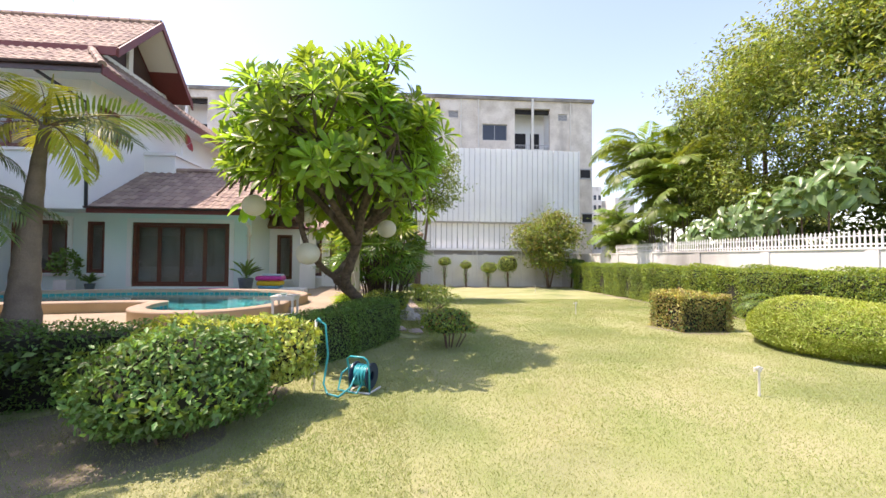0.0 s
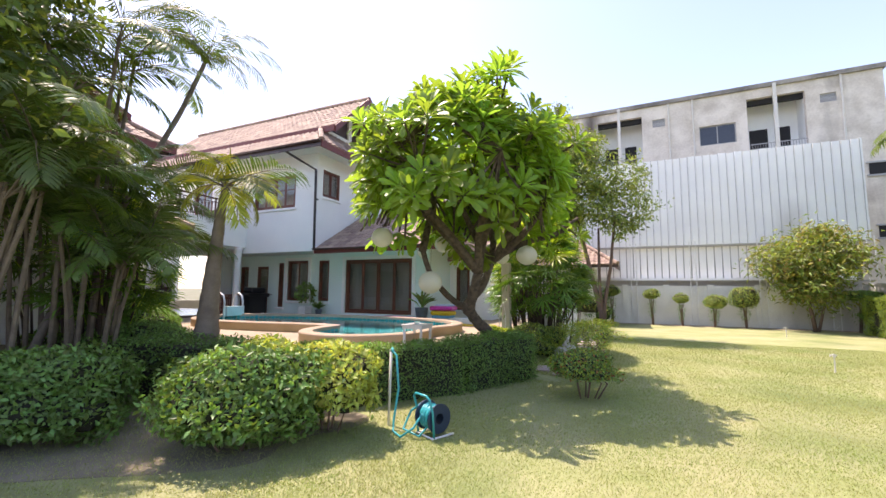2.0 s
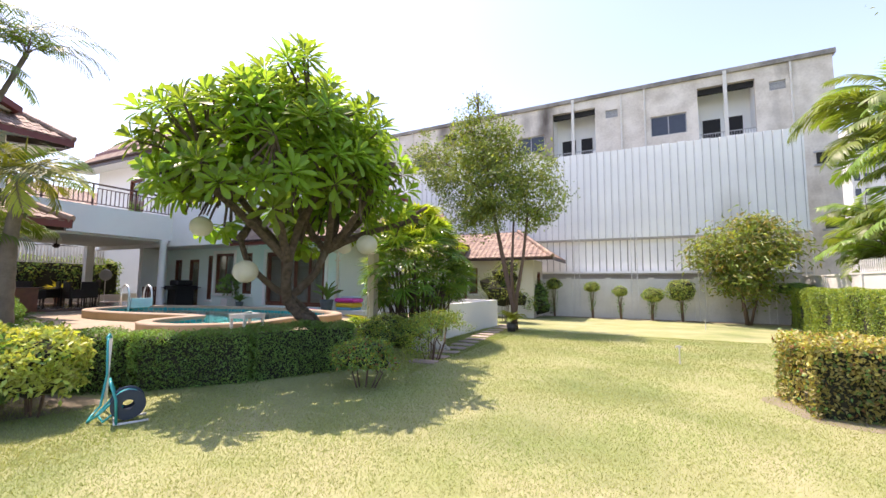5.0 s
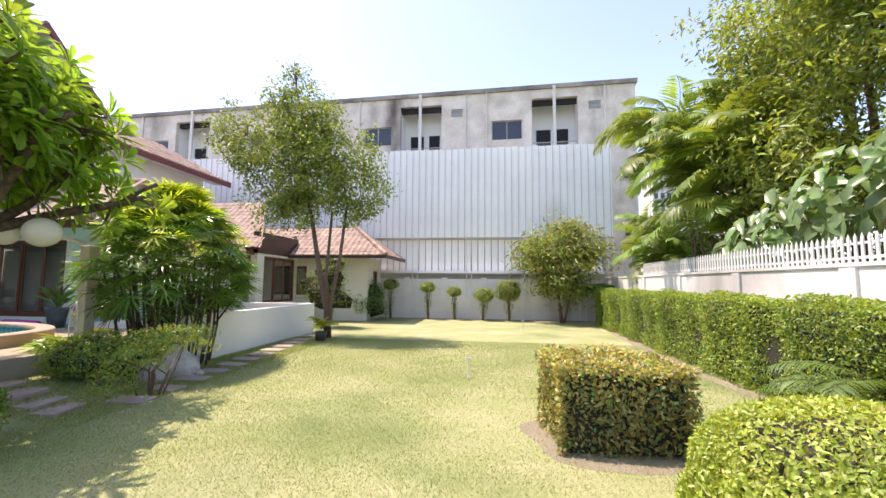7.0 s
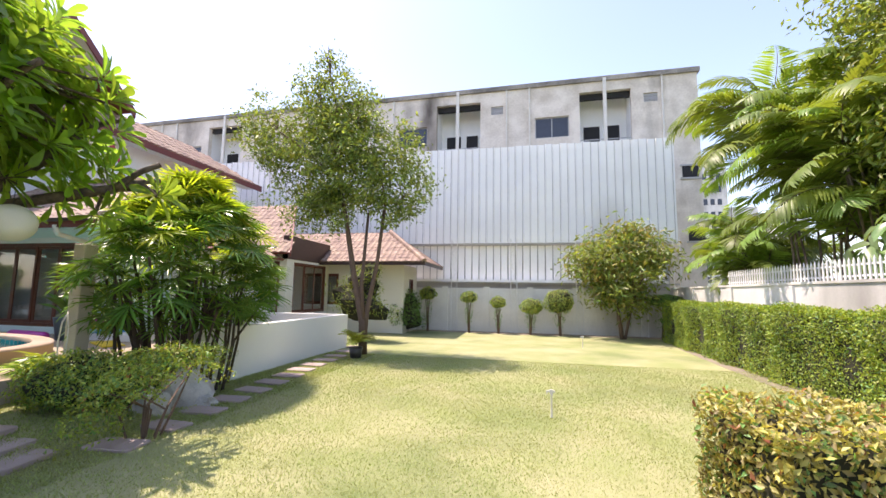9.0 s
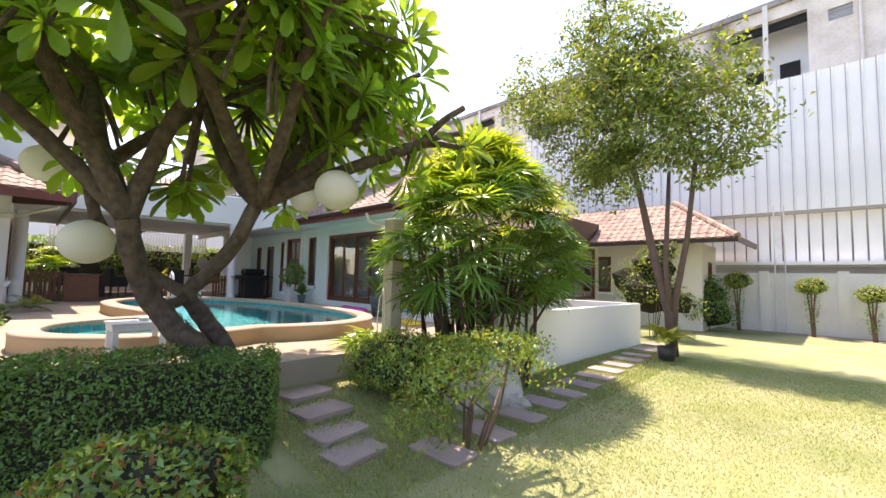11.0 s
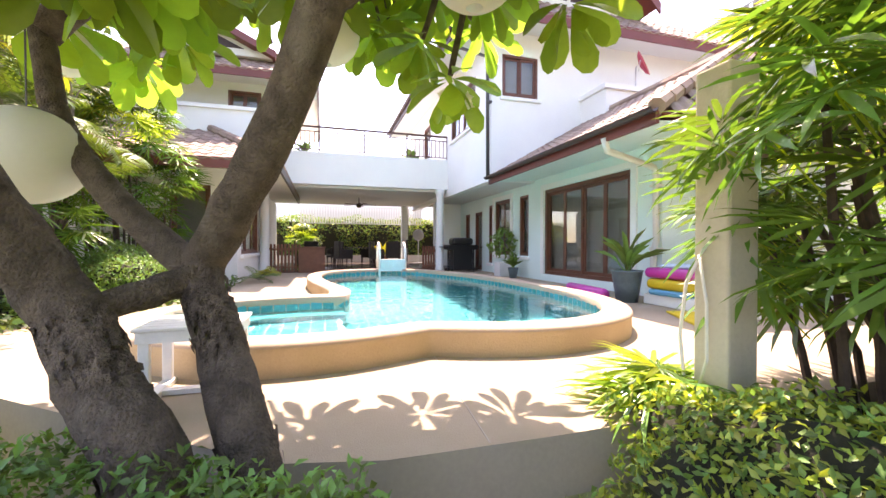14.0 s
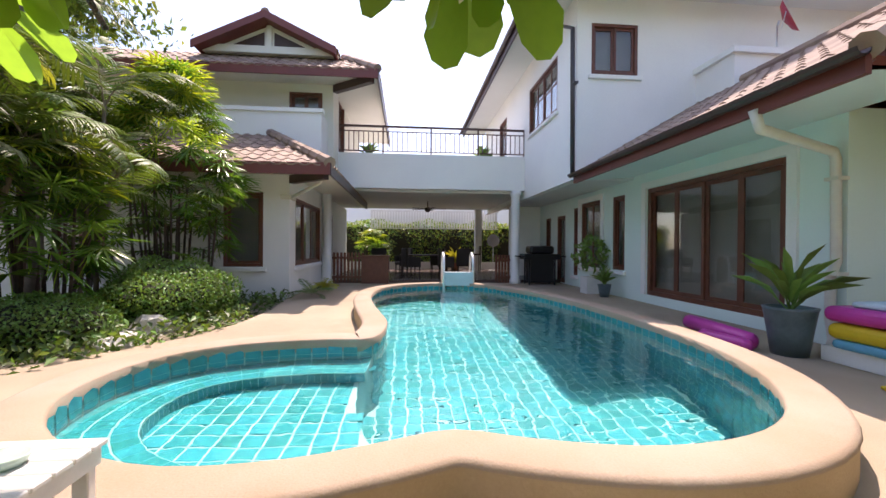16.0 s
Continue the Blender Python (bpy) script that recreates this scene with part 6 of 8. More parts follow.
def rhapis(name, label, at, stems, n, R, zlo, zhi, group=""):
    t = thing(name, label, "fan palm clump", at, group)
    r = random.Random(int(at[0] * 100 + at[1] * 10))
    for i in range(stems):
        c = MB()
        a, q = r.uniform(0, 6.28), r.random() ** 0.5 * 0.55
        x, y = q * R[0] * math.cos(a), q * R[1] * math.sin(a)
        k = r.uniform(1.2, 1.9)
        c.tube([(x, y, -0.1), (x * 1.2, y * 1.2, 0.8), (x * k, y * k, r.uniform(1.2, zhi * 0.6))], [0.026, 0.024, 0.018], 6)
        part("cane", c, CANE_D, t)
    pet = MB()
    for i in range(n):
        z = zlo + (zhi - zlo) * r.random() ** 0.8
        f = (z - zlo) / (zhi - zlo)
        w_ = (1 - max(0, f - 0.35) ** 1.6 * 1.7) * (0.75 + 0.25 * min(1, f * 4))
        a = r.uniform(0, 6.28)
        q = w_ * r.random() ** 0.2
        p = Vector((R[0] * q * math.cos(a), R[1] * q * math.sin(a), z))
        d = Vector((math.cos(a), math.sin(a), 0.25 + 0.9 * f * r.random())).normalized()
        b_ = p * 0.82 + Vector((0, 0, -0.12 - 0.1 * p.z * 0.0)) * 1
        b_.z = p.z - r.uniform(0.1, 0.3)
        pet.tube([tuple(b_), tuple(p)], [0.006, 0.004], 3, cap=False)
        # sunlit colour high on the outside, shaded colour low down and within
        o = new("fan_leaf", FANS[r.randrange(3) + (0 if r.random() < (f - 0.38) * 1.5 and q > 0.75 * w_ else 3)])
        o.parent = t
        up = Vector((0, 0, 1))
        x_ = d.cross(up).normalized()
        z_ = x_.cross(d)
        m = Matrix((tuple(x_) + (0,), tuple(d) + (0,), tuple(z_) + (0,), (0, 0, 0, 1))).transposed()
        o.matrix_basis = Matrix.Translation(p) @ m @ pose(0, 0, 0, r.uniform(-58, 0), r.uniform(-35, 35), r.uniform(-15, 15)) @ Matrix.Scale(r.uniform(0.95, 1.4), 4)
    part("leaf_stalk", pet, LF_FAN, t, kind="stuff")
    return t


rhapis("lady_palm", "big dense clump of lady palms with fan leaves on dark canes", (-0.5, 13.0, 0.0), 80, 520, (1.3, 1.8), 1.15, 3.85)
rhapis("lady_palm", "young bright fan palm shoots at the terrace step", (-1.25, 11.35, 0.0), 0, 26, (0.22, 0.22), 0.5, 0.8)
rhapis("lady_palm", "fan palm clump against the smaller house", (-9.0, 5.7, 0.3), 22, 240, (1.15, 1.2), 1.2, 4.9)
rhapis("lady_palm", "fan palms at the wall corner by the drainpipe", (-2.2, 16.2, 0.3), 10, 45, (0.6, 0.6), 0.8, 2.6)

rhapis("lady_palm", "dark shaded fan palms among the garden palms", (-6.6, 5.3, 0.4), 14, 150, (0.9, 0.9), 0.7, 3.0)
areca("areca_palm", "dense young areca palms beside the terrace bed", (-6.0, 4.7, 0.3), 7, 3.0, 0.9, 7, 0.9)

# ---- trees ----
def tree(name, label, at, trunks, blobs, size, density, mats, bark, aspect=0.45, limbs=14, tmpl=LEAF2, depth=0.75, amp=0.25, twig=0.012, low=-1.0):
    t = thing(name, label, "tree", at)
    mb = MB()
    ends = []
    for tr, r0, r1 in trunks:
        k = len(tr)
        mb.tube(tr, [r0 + (r1 - r0) * i / (k - 1) for i in range(k)], 9, jit=0.12)
        ends.append(Vector(tr[-1]))
    r = random.Random(int(abs(at[0]) * 10 + abs(at[1]) * 10))
    for c, rr in blobs:
        c = Vector(c)
        e = min(ends, key=lambda q: (q - c).length)
        mid = e.lerp(c, 0.55) + Vector((r.uniform(-0.2, 0.2), r.uniform(-0.2, 0.2), 0.1))
        mb.tube([e, mid, c], [0.045, 0.03, 0.02], 6)
        for _ in range(limbs // 2):
            u = Vector((r.gauss(0, 1), r.gauss(0, 1), r.gauss(0.3, 1))).normalized()
            q = c + Vector((u.x * rr[0], u.y * rr[1], u.z * rr[2])) * 0.8
            mb.tube([c.lerp(mid, 0.3), c.lerp(q, 0.5) + Vector((0, 0, 0.05)), q], [twig * 1.4, twig, twig * 0.5], 4, cap=False)
    part("trunk", mb, bark, t, smooth=True)
    lo_pick = 0.0
    Ps, Ns = [], []
    for i, (c, rr) in enumerate(blobs):
        vol = rr[0] * rr[1] * rr[2] * 4.2
        # leaves gathered in small sprays
        ncl = max(6, int(vol * density / 44))
        u = unit(ncl)
        rad = (1 - depth * rng.random(ncl) ** 1.6) * lumps(u, i + int(abs(at[0]) * 7), amp)
        cl = np.array(c) + u * np.array(rr) * rad[:, None]
        m = rng.integers(14, 46, ncl)
        idx = np.repeat(np.arange(ncl), m)
        P = cl[idx] + rng.normal(size=(len(idx), 3)) * (size * rng.uniform(0.9, 1.8, (ncl, 1)))[idx] * np.array((1, 1, 0.6))
        N = u[idx] * 0.5 + np.array([0, 0, 0.6])
        Ps.append(P)
        Ns.append(N)
    P, N = np.concatenate(Ps), np.concatenate(Ns)
    pick = rng.random(len(P))
    for m_, share in mats:
        s = (pick >= lo_pick) & (pick < lo_pick + share)
        lo_pick += share
        if s.sum():
            part("crown", leaves_at("crown", P[s], N[s], size, m_, 0.9, aspect, 0.3, tmpl), m_, t, kind="stuff")
    return t


tree("garden_tree", "slender multi-stemmed tree with an airy small-leaved crown", (0.9, 17.9, 0.0),
     [([(0, 0, 0), (-0.05, 0, 0.9), (-0.35, 0.0, 2.2), (-0.7, 0.1, 3.8), (-1.0, 0.1, 5.2)], 0.13, 0.05), ([(0, 0, 0.3), (0.05, 0.05, 1.2), (0.3, 0.1, 2.6), (0.5, 0.1, 4.4)], 0.09, 0.045), ([(0, 0, 0.5), (-0.1, -0.05, 2.0), (-0.1, 0.3, 4.2)], 0.08, 0.04)],
     [((-1.4, 0, 6.6), (1.3, 1.2, 1.5)), ((-1.9, 0.2, 8.1), (0.8, 0.8, 1.1)), ((-3.6, 0.2, 7.2), (1.3, 0.9, 0.8)), ((0.2, 0, 5.6), (1.6, 1.4, 1.3)), ((-1.6, 0.2, 4.6), (1.5, 1.3, 1.1)), ((0.9, 0.2, 4.4), (0.9, 0.9, 0.7)), ((-1.6, 0.1, 9.2), (0.35, 0.35, 0.6)), ((-0.4, 0, 7.2), (0.9, 0.9, 0.9)), ((-2.9, -0.3, 6.1), (1.0, 0.9, 0.7))],
     0.135, 720, [(LF_TREE, 0.65), (LF_BRIGHT, 0.35)], BARK_S, 0.42)
tree("mango_tree", "rounded young mango tree with yellowish new leaves", (9.4, 24.9, 0.0),
     [([(0, 0, 0), (-0.1, 0, 0.8), (-0.2, 0, 1.6)], 0.09, 0.06), ([(0.1, 0, 0), (0.3, 0, 0.9), (0.5, 0, 1.7)], 0.06, 0.04)],
     [((0.0, 0, 3.0), (1.7, 1.4, 1.4)), ((0.4, 0, 4.1), (1.1, 1.0, 0.8)), ((-1.2, 0, 3.1), (0.9, 0.9, 1.1)), ((1.3, 0.1, 3.2), (0.9, 0.8, 1.0)), ((0.0, 0, 1.7), (1.3, 1.1, 0.8))],
     0.24, 420, [(LF_MANGO, 0.35), (LF_TREE, 0.4), (LF_BRIGHT, 0.25)], BARK_S, 0.3)
# dark trees on the garden side
tree("shade_tree", "large dark broad-leaved tree over the garden corner", (-7.2, 1.0, 0.0),
     [([(0, 0, 0), (0.3, 0.3, 3.0), (0.8, 0.8, 5.5)], 0.22, 0.12), ([(0.2, -0.4, 0), (1.2, 0.2, 2.8), (2.2, 0.8, 5.0)], 0.15, 0.08)],
     [((1.0, 1.2, 7.4), (2.4, 2.0, 2.0)), ((2.6, 0.6, 5.8), (1.7, 1.6, 1.4)), ((-1.0, 1.8, 6.0), (1.8, 1.6, 1.4)), ((2.8, 1.4, 8.0), (1.4, 1.4, 1.3)), ((0.2, -1.6, 6.2), (2.0, 1.8, 1.6)), ((3.4, 0.0, 7.2), (1.4, 1.4, 1.2)), ((2.6, 1.3, 4.7), (1.5, 1.3, 1.2)), ((0.6, 0.6, 4.4), (1.6, 1.4, 1.2))],
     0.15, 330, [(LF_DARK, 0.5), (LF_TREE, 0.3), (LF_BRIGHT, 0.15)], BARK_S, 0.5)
tree("shade_tree", "dark tree above the palms by the smaller house", (-8.6, 3.6, 0.0),
     [([(0, 0, 0), (0.3, 0.2, 3.0), (0.4, 0.4, 5.2)], 0.16, 0.09)],
     [((0.4, 0.2, 6.6), (1.7, 1.5, 1.5)), ((-0.8, -0.6, 7.4), (1.5, 1.4, 1.4)), ((0.8, -1.0, 5.4), (1.4, 1.3, 1.0))],
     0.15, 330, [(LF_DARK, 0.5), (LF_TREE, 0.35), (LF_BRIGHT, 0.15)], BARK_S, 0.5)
# trees beyond the east wall
tree("neighbour_tree", "tall feathery light-green tree beyond the boundary wall", (15.5, 16.5, 0.0),
     [([(0, 0, 0), (0.2, 0.3, 4.0), (0.3, 0.4, 7.5)], 0.2, 0.1), ([(0.5, -0.5, 0), (-0.4, -1.2, 4.0), (-0.9, -1.6, 7.0)], 0.12, 0.07)],
     [((-0.5, 0.5, 8.6), (2.5, 2.5, 2.1)), ((-1.6, -2.6, 8.2), (2.2, 2.2, 1.9)), ((1.0, 2.2, 8.3), (1.8, 1.6, 1.6)), ((-1.4, 0.8, 6.0), (1.5, 1.5, 1.4)), ((-1.8, -0.8, 5.0), (1.5, 1.8, 1.5)), ((-0.6, -2.5, 4.4), (1.4, 2.2, 1.4)), ((1.2, 0.5, 10.8), (2.0, 2.4, 1.8)), ((-0.6, -4.4, 9.6), (2.2, 2.2, 2.2))],
     0.19, 270, [(LF_BRIGHT, 0.7), (LF_TREE, 0.25), (LF_DARK, 0.05)], BARK_S, 0.35)
tree("neighbour_tree", "tall dense tree beyond the boundary wall, nearer the gate", (15.8, 9.5, 0.0),
     [([(0, 0, 0), (0.2, 0.3, 4.0), (0.3, 0.4, 6.5)], 0.22, 0.1)],
     [((-0.5, 0.5, 7.4), (2.3, 2.6, 2.0)), ((-1.2, -2.2, 6.8), (2.0, 2.2, 1.8)), ((-1.2, 2.6, 5.8), (1.7, 1.9, 1.6)), ((0.5, 0.5, 10.0), (2.4, 3.0, 2.0)), ((0, -4, 8.4), (2.4, 2.6, 2.4))],
     0.19, 270, [(LF_BRIGHT, 0.6), (LF_TREE, 0.3), (LF_DARK, 0.1)], BARK_S, 0.35)
tree("neighbour_tree", "dark tree in the depth beyond the boundary wall", (19.5, 14.0, 0.0),
     [([(0, 0, 0), (0.2, 0.3, 3.0), (0.3, 0.4, 5.0)], 0.22, 0.1)],
     [((0, 0, 5.2), (3.0, 5.5, 2.6)), ((0, 6, 4.6), (2.5, 3.5, 2.4)), ((0, -6, 5.2), (2.8, 3.5, 2.6)), ((0, 0, 2.4), (2.2, 8, 1.8))],
     0.28, 60, [(LF_DARK, 0.55), (LF_TREE, 0.45)], BARK_S, 0.5)
areca("areca_palm", "tall areca palms standing beyond the boundary wall", (14.2, 20.5, 0.0), 11, 7.2, 2.0, 8, 1.7, keys=("areca_b",))
areca("areca_palm", "areca palms beyond the boundary wall", (14.3, 18.0, 0.0), 8, 5.4, 1.4, 7, 1.6, keys=("areca_b",))
areca("areca_palm", "low palm with drooping fronds over the wall", (13.6, 23.4, 0.0), 8, 3.6, 1.3, 7, 1.4, keys=("areca_b",))
# broad-leaved plant hanging over the fence
t = thing("broad_leaf_plant", "climbing plant with broad drooping glossy leaves over the fence", "plant", (12.6, 14.0, 0.0))
P1, N1 = [], []
for cx, cy, cz, rr in ((0.2, 1.6, 3.0, 0.75), (0.1, 0.2, 3.3, 0.8), (0.0, -1.2, 3.6, 0.85), (0.2, -2.4, 4.0, 0.8), (-0.1, 2.2, 2.6, 0.5), (0.3, -3.4, 4.2, 0.8)):
    u = unit(90)
    P1.append(np.array((cx, cy, cz)) + u * rr * (0.6 + 0.4 * rng.random((90, 1))))
    N1.append(u * 0.6 + np.array((-0.5, -0.3, 0.6)))
P1, N1 = np.concatenate(P1), np.concatenate(N1)
part("foliage", leaves_at("foliage", P1, N1, 0.42, LF_BIG, 0.3, 0.55, 0.8, LEAF4), LF_BIG, t, kind="stuff")
for i in range(7):
    v = MB()
    v.tube([(0.6, -3 + i * 0.8, 0), (0.3, -3 + i * 0.8, 2.2), (0.1, -3.2 + i * 0.85, 3.6)], [0.04, 0.03, 0.02], 6)
    part("stem", v, BARK_S, t)

# ---- hedges and bushes ----
hedge("clipped_hedge", "dark green box-clipped hedge along the pool terrace", [(-2.95, 6.1), (-2.0, 6.55), (-0.97, 7.8), (-0.2, 9.5)], 0.68, -0.05, 0.86, 0.038, 2600, [(LF_HEDGE, 0.85), (LF_BUSH, 0.15)])
hedge("clipped_hedge", "dark green clipped hedge running on behind the round shrubs", [(-7.0, 5.0), (-3.2, 5.8)], 0.8, -0.05, 0.9, 0.05, 900, [(LF_HEDGE, 0.85), (LF_BUSH, 0.15)])
hedge("clipped_hedge", "long yellow-green clipped hedge along the boundary wall", [(11.2, 3.0), (11.25, 13.0), (11.3, 24.3)], 0.95, 0.0, 1.55, 0.055, 1700, [(LF_LIME, 0.7), (LF_BUSH, 0.3)], amp=0.1)
bush("round_bush", "lime-green low clipped bush near the path", (8.95, 7.3, 0.0), [((0, 0, 0.42), (1.35, 1.75, 0.58)), ((0.1, 0.1, 0.3), (1.4, 1.8, 0.5)), ((-0.15, 0.35, 0.6), (1.1, 1.35, 0.47))], 0.042, 2700, [(LF_LIME, 0.55), (LF_YEL, 0.45)], amp=0.05, low=-0.9, depth=0.09)
hedge("variegated_bush", "low box-clipped croton bush with yellow-brown variegated leaves", [(7.05, 10.12), (8.5, 10.2)], 1.15, -0.02, 0.93, 0.062, 1500, [(LF_VAR, 0.8), (LF_HEDGE, 0.17), (LF_RED, 0.03)], amp=0.07)
bush("round_shrub", "big loose round shrub in front of the hedge", (-2.15, 4.4, 0.0), [((0, 0, 0.58), (0.8, 0.72, 0.5)), ((0.35, 0.25, 0.6), (0.62, 0.6, 0.45)), ((-0.25, 0.05, 0.4), (0.6, 0.6, 0.36))], 0.072, 1100, [(LF_BUSH, 0.8), (LF_HEDGE, 0.2)], 7, 0.52, amp=0.12, low=-0.8)
bush("yellow_shrub", "yellow-leaved shrub grown together with the round one", (-1.62, 5.25, 0.0), [((0, 0, 0.62), (0.62, 0.5, 0.45)), ((0.3, -0.1, 0.66), (0.45, 0.42, 0.38)), ((-0.6, -0.3, 0.68), (0.62, 0.5, 0.4))], 0.075, 950, [(LF_YEL, 0.93), (LF_BUSH, 0.07)], 6, 0.5, amp=0.12)
bush("round_shrub", "dark round shrub beside the soil bed", (-4.25, 3.7, 0.0), [((0, 0, 0.5), (0.8, 0.75, 0.52)), ((-0.45, -0.4, 0.5), (0.75, 0.7, 0.5))], 0.075, 950, [(LF_BUSH, 0.6), (LF_HEDGE, 0.4)], 6, 0.52, low=-0.8)
bush("round_shrub", "dark shrub at the garden's shaded end", (-5.6, 2.2, 0.0), [((0, 0, 0.55), (1.3, 1.2, 0.6))], 0.08, 700, [(LF_BUSH, 0.4), (LF_HEDGE, 0.6)], 5, 0.52, low=-0.8)
bush("clipped_dome", "large clipped dark dome in front of the smaller house", (-8.0, 6.25, 0.45), [((0, 0, 0.45), (1.05, 0.95, 0.62)), ((0.4, 0.1, 0.4), (0.9, 0.8, 0.5))], 0.055, 900, [(LF_HEDGE, 0.8), (LF_BUSH, 0.2)], 4, amp=0.08)
bush("clipped_dome", "flat-topped dark bush beside the terrace edge", (-6.2, 5.75, 0.35), [((0, 0, 0.35), (0.85, 0.7, 0.42)), ((-0.4, -0.2, 0.35), (0.8, 0.6, 0.4))], 0.055, 900, [(LF_HEDGE, 0.7), (LF_BUSH, 0.3)], 4, amp=0.08)
bush("small_bush", "small round bush with red-tipped new leaves on bare stems", (1.1, 8.3, 0.0), [((0, 0, 0.5), (0.5, 0.48, 0.27))], 0.048, 1700, [(LF_BUSH, 0.6), (LF_LIME, 0.3), (LF_RED, 0.1)], 7, amp=0.12)
bush("small_bush", "loose airy bush in the shade near the stones", (1.0, 10.85, 0.0), [((0, 0.3, 0.85), (0.6, 0.8, 0.22)), ((0.1, -0.3, 0.62), (0.4, 0.45, 0.3)), ((-0.2, 0.8, 0.8), (0.5, 0.5, 0.2)), ((-0.1, -0.5, 0.3), (0.3, 0.3, 0.25))], 0.046, 500, [(LF_BRIGHT, 0.3), (LF_LIME, 0.3), (LF_BUSH, 0.3), (LF_YEL, 0.08), (LF_RED, 0.02)], 9, amp=0.25)
bush("small_bush", "bush beside the terrace step", (-0.5, 11.25, 0.0), [((0, 0, 0.5), (0.62, 0.55, 0.42)), ((0.4, 0.5, 0.45), (0.5, 0.5, 0.38))], 0.045, 1700, [(LF_BUSH, 0.5), (LF_LIME, 0.35), (LF_YEL, 0.15)], 6, amp=0.18)
bush("dark_shrub", "dark shrub at the corner of the garden house", (0.1, 24.6, 0.0), [((0, 0, 0.9), (0.85, 0.7, 0.95))], 0.09, 420, [(LF_HEDGE, 0.7), (LF_DARK, 0.3)], 3)
bush("loose_shrub", "loose light shrub before the garden house", (-0.5, 21.0, 0.0), [((0, 0, 1.5), (0.9, 0.7, 0.9)), ((0.2, -0.1, 2.3), (0.6, 0.5, 0.5))], 0.09, 200, [(LF_TREE, 0.5), (LF_BRIGHT, 0.5)], 8, 0.4, amp=0.3)


def topiary(x, y, h, r, lean=0.0, label="small lollipop-clipped tree on a thin stem against the wall", mats=None, rz=None):
    t = thing("topiary", label, "topiary", (x, y, 0), group="topiary along the wall")
    P, N = blob_points(int(r * r * 9000), (lean, 0, h), (r, r, rz or r * 0.7), int(x * 10) + 5, amp=0.08, low=-0.9)
    for m_, s in mats or [(LF_YEL, 0.5), (LF_BUSH, 0.5)]:
        q = rng.random(len(P)) < s
        if q.sum():
            part("foliage", leaves_at("foliage", P[q], N[q], 0.06, m_), m_, t, kind="stuff")
    # added dark core, as shade inside the clipped ball
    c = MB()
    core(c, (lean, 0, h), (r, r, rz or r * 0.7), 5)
    part("shade_core", c, CORE_SHADE, t)
    s = MB()
    for k in range(3):
        s.tube([(0.03 * k, 0, -0.03), (lean * 0.5 + 0.04 * k - 0.04, 0, h * 0.5), (lean + 0.12 * (k - 1), 0, h)], [0.03, 0.025, 0.015], 6)
    P, N = blob_points(260, (lean * 0.5, 0, h * 0.55), (r * 0.4, r * 0.4, h * 0.38), 8, amp=0.2, low=-1)
    part("foliage", leaves_at("foliage", P, N, 0.06, LF_HEDGE), LF_HEDGE, t, kind="stuff")
    part("trunk", s, BARK_S, t)


for x, h, r, lean in ((0.95, 1.75, 0.42, 0.0), (2.9, 1.62, 0.4, 0.0), (4.25, 1.4, 0.38, 0.0), (5.65, 1.25, 0.5, 0.1), (6.95, 1.5, 0.62, 0.0)):
    topiary(x, 25.5, h, r, lean, rz=0.55 if x > 6.5 else None, label="small clipped tree on a thin stem against the wall" if x < 6.5 else "taller rounded yellow-green topiary against the wall")
topiary(11.0, 25.2, 1.62, 0.75, 0.2, "flat-topped clipped tree near the wall corner", [(LF_BUSH, 0.8), (LF_HEDGE, 0.3)], 0.22)
topiary(11.3, 25.0, 0.75, 0.45, 0.1, "low flat clipped plant near the wall corner", [(LF_BUSH, 0.8), (LF_HEDGE, 0.3)], 0.2)

# cycad at the tree foot and ferns
def sprout(name, label, at, n, L, key, s, tilt=(-10, 40)):
    t = thing(name, label, "plant", at)
    for i in range(n):
        add_frond(t, key, Vector((0, 0, 0.05)), i * 360 / n + random.uniform(-12, 12), random.uniform(*tilt), s)
    return t


sprout("cycad", "small bright cycad in a dark pot at the tree's foot", (0.98, 17.2, 0.3), 14, 0.6, "small_y", 0.5)
c = thing("plant_pot", "dark clay pot under the cycad", "pot", (0.98, 17.2, 0))
part("pot", MB().lathe([(0.0, 0), (0.14, 0), (0.19, 0.3), (0.17, 0.3), (0.0, 0.26)], 16), PIPE_D, c, smooth=True)
sprout("fern_palm", "young feathery palm in front of the long hedge", (11.0, 10.4, 0.3), 9, 1.0, "areca1", 0.75, (-30, 20))

sprout("bromeliad", "small arching plants at the smaller house's wall corner", (-10.3, 8.0, 0.57), 9, 0.6, "small_g", 0.4)
sprout("bromeliad", "small reddish-green plants beside the terrace picket", (-11.4, 8.05, 0.57), 9, 0.6, "small_y", 0.35)

# ---- rocks, stones ----
def rock(at, r, seed, label="pale grey garden rock"):
    t = thing("rock", label, "rock", at, group="garden rocks")
    mb = MB()
    n_, m_ = 14, 9
    for i in range(m_ + 1):
        th = math.pi * i / m_
        for k in range(n_):
            a = 2 * math.pi * k / n_
            u = Vector((math.sin(th) * math.cos(a), math.sin(th) * math.sin(a), math.cos(th)))
            f = 1 + 0.35 * noise.noise(u * 1.6 + Vector((seed, 0, 0))) + 0.15 * noise.noise(u * 4 + Vector((seed, 3, 0)))
            mb.v.append((u.x * r[0] * f, u.y * r[1] * f, max(-0.05, u.z * r[2] * f)))
    for i in range(m_):
        for k in range(n_):
            a, b_ = i * n_ + k, i * n_ + (k + 1) % n_
            mb.f.append((a, a + n_, b_ + n_, b_))
    part("stone", mb, ROCK, t)


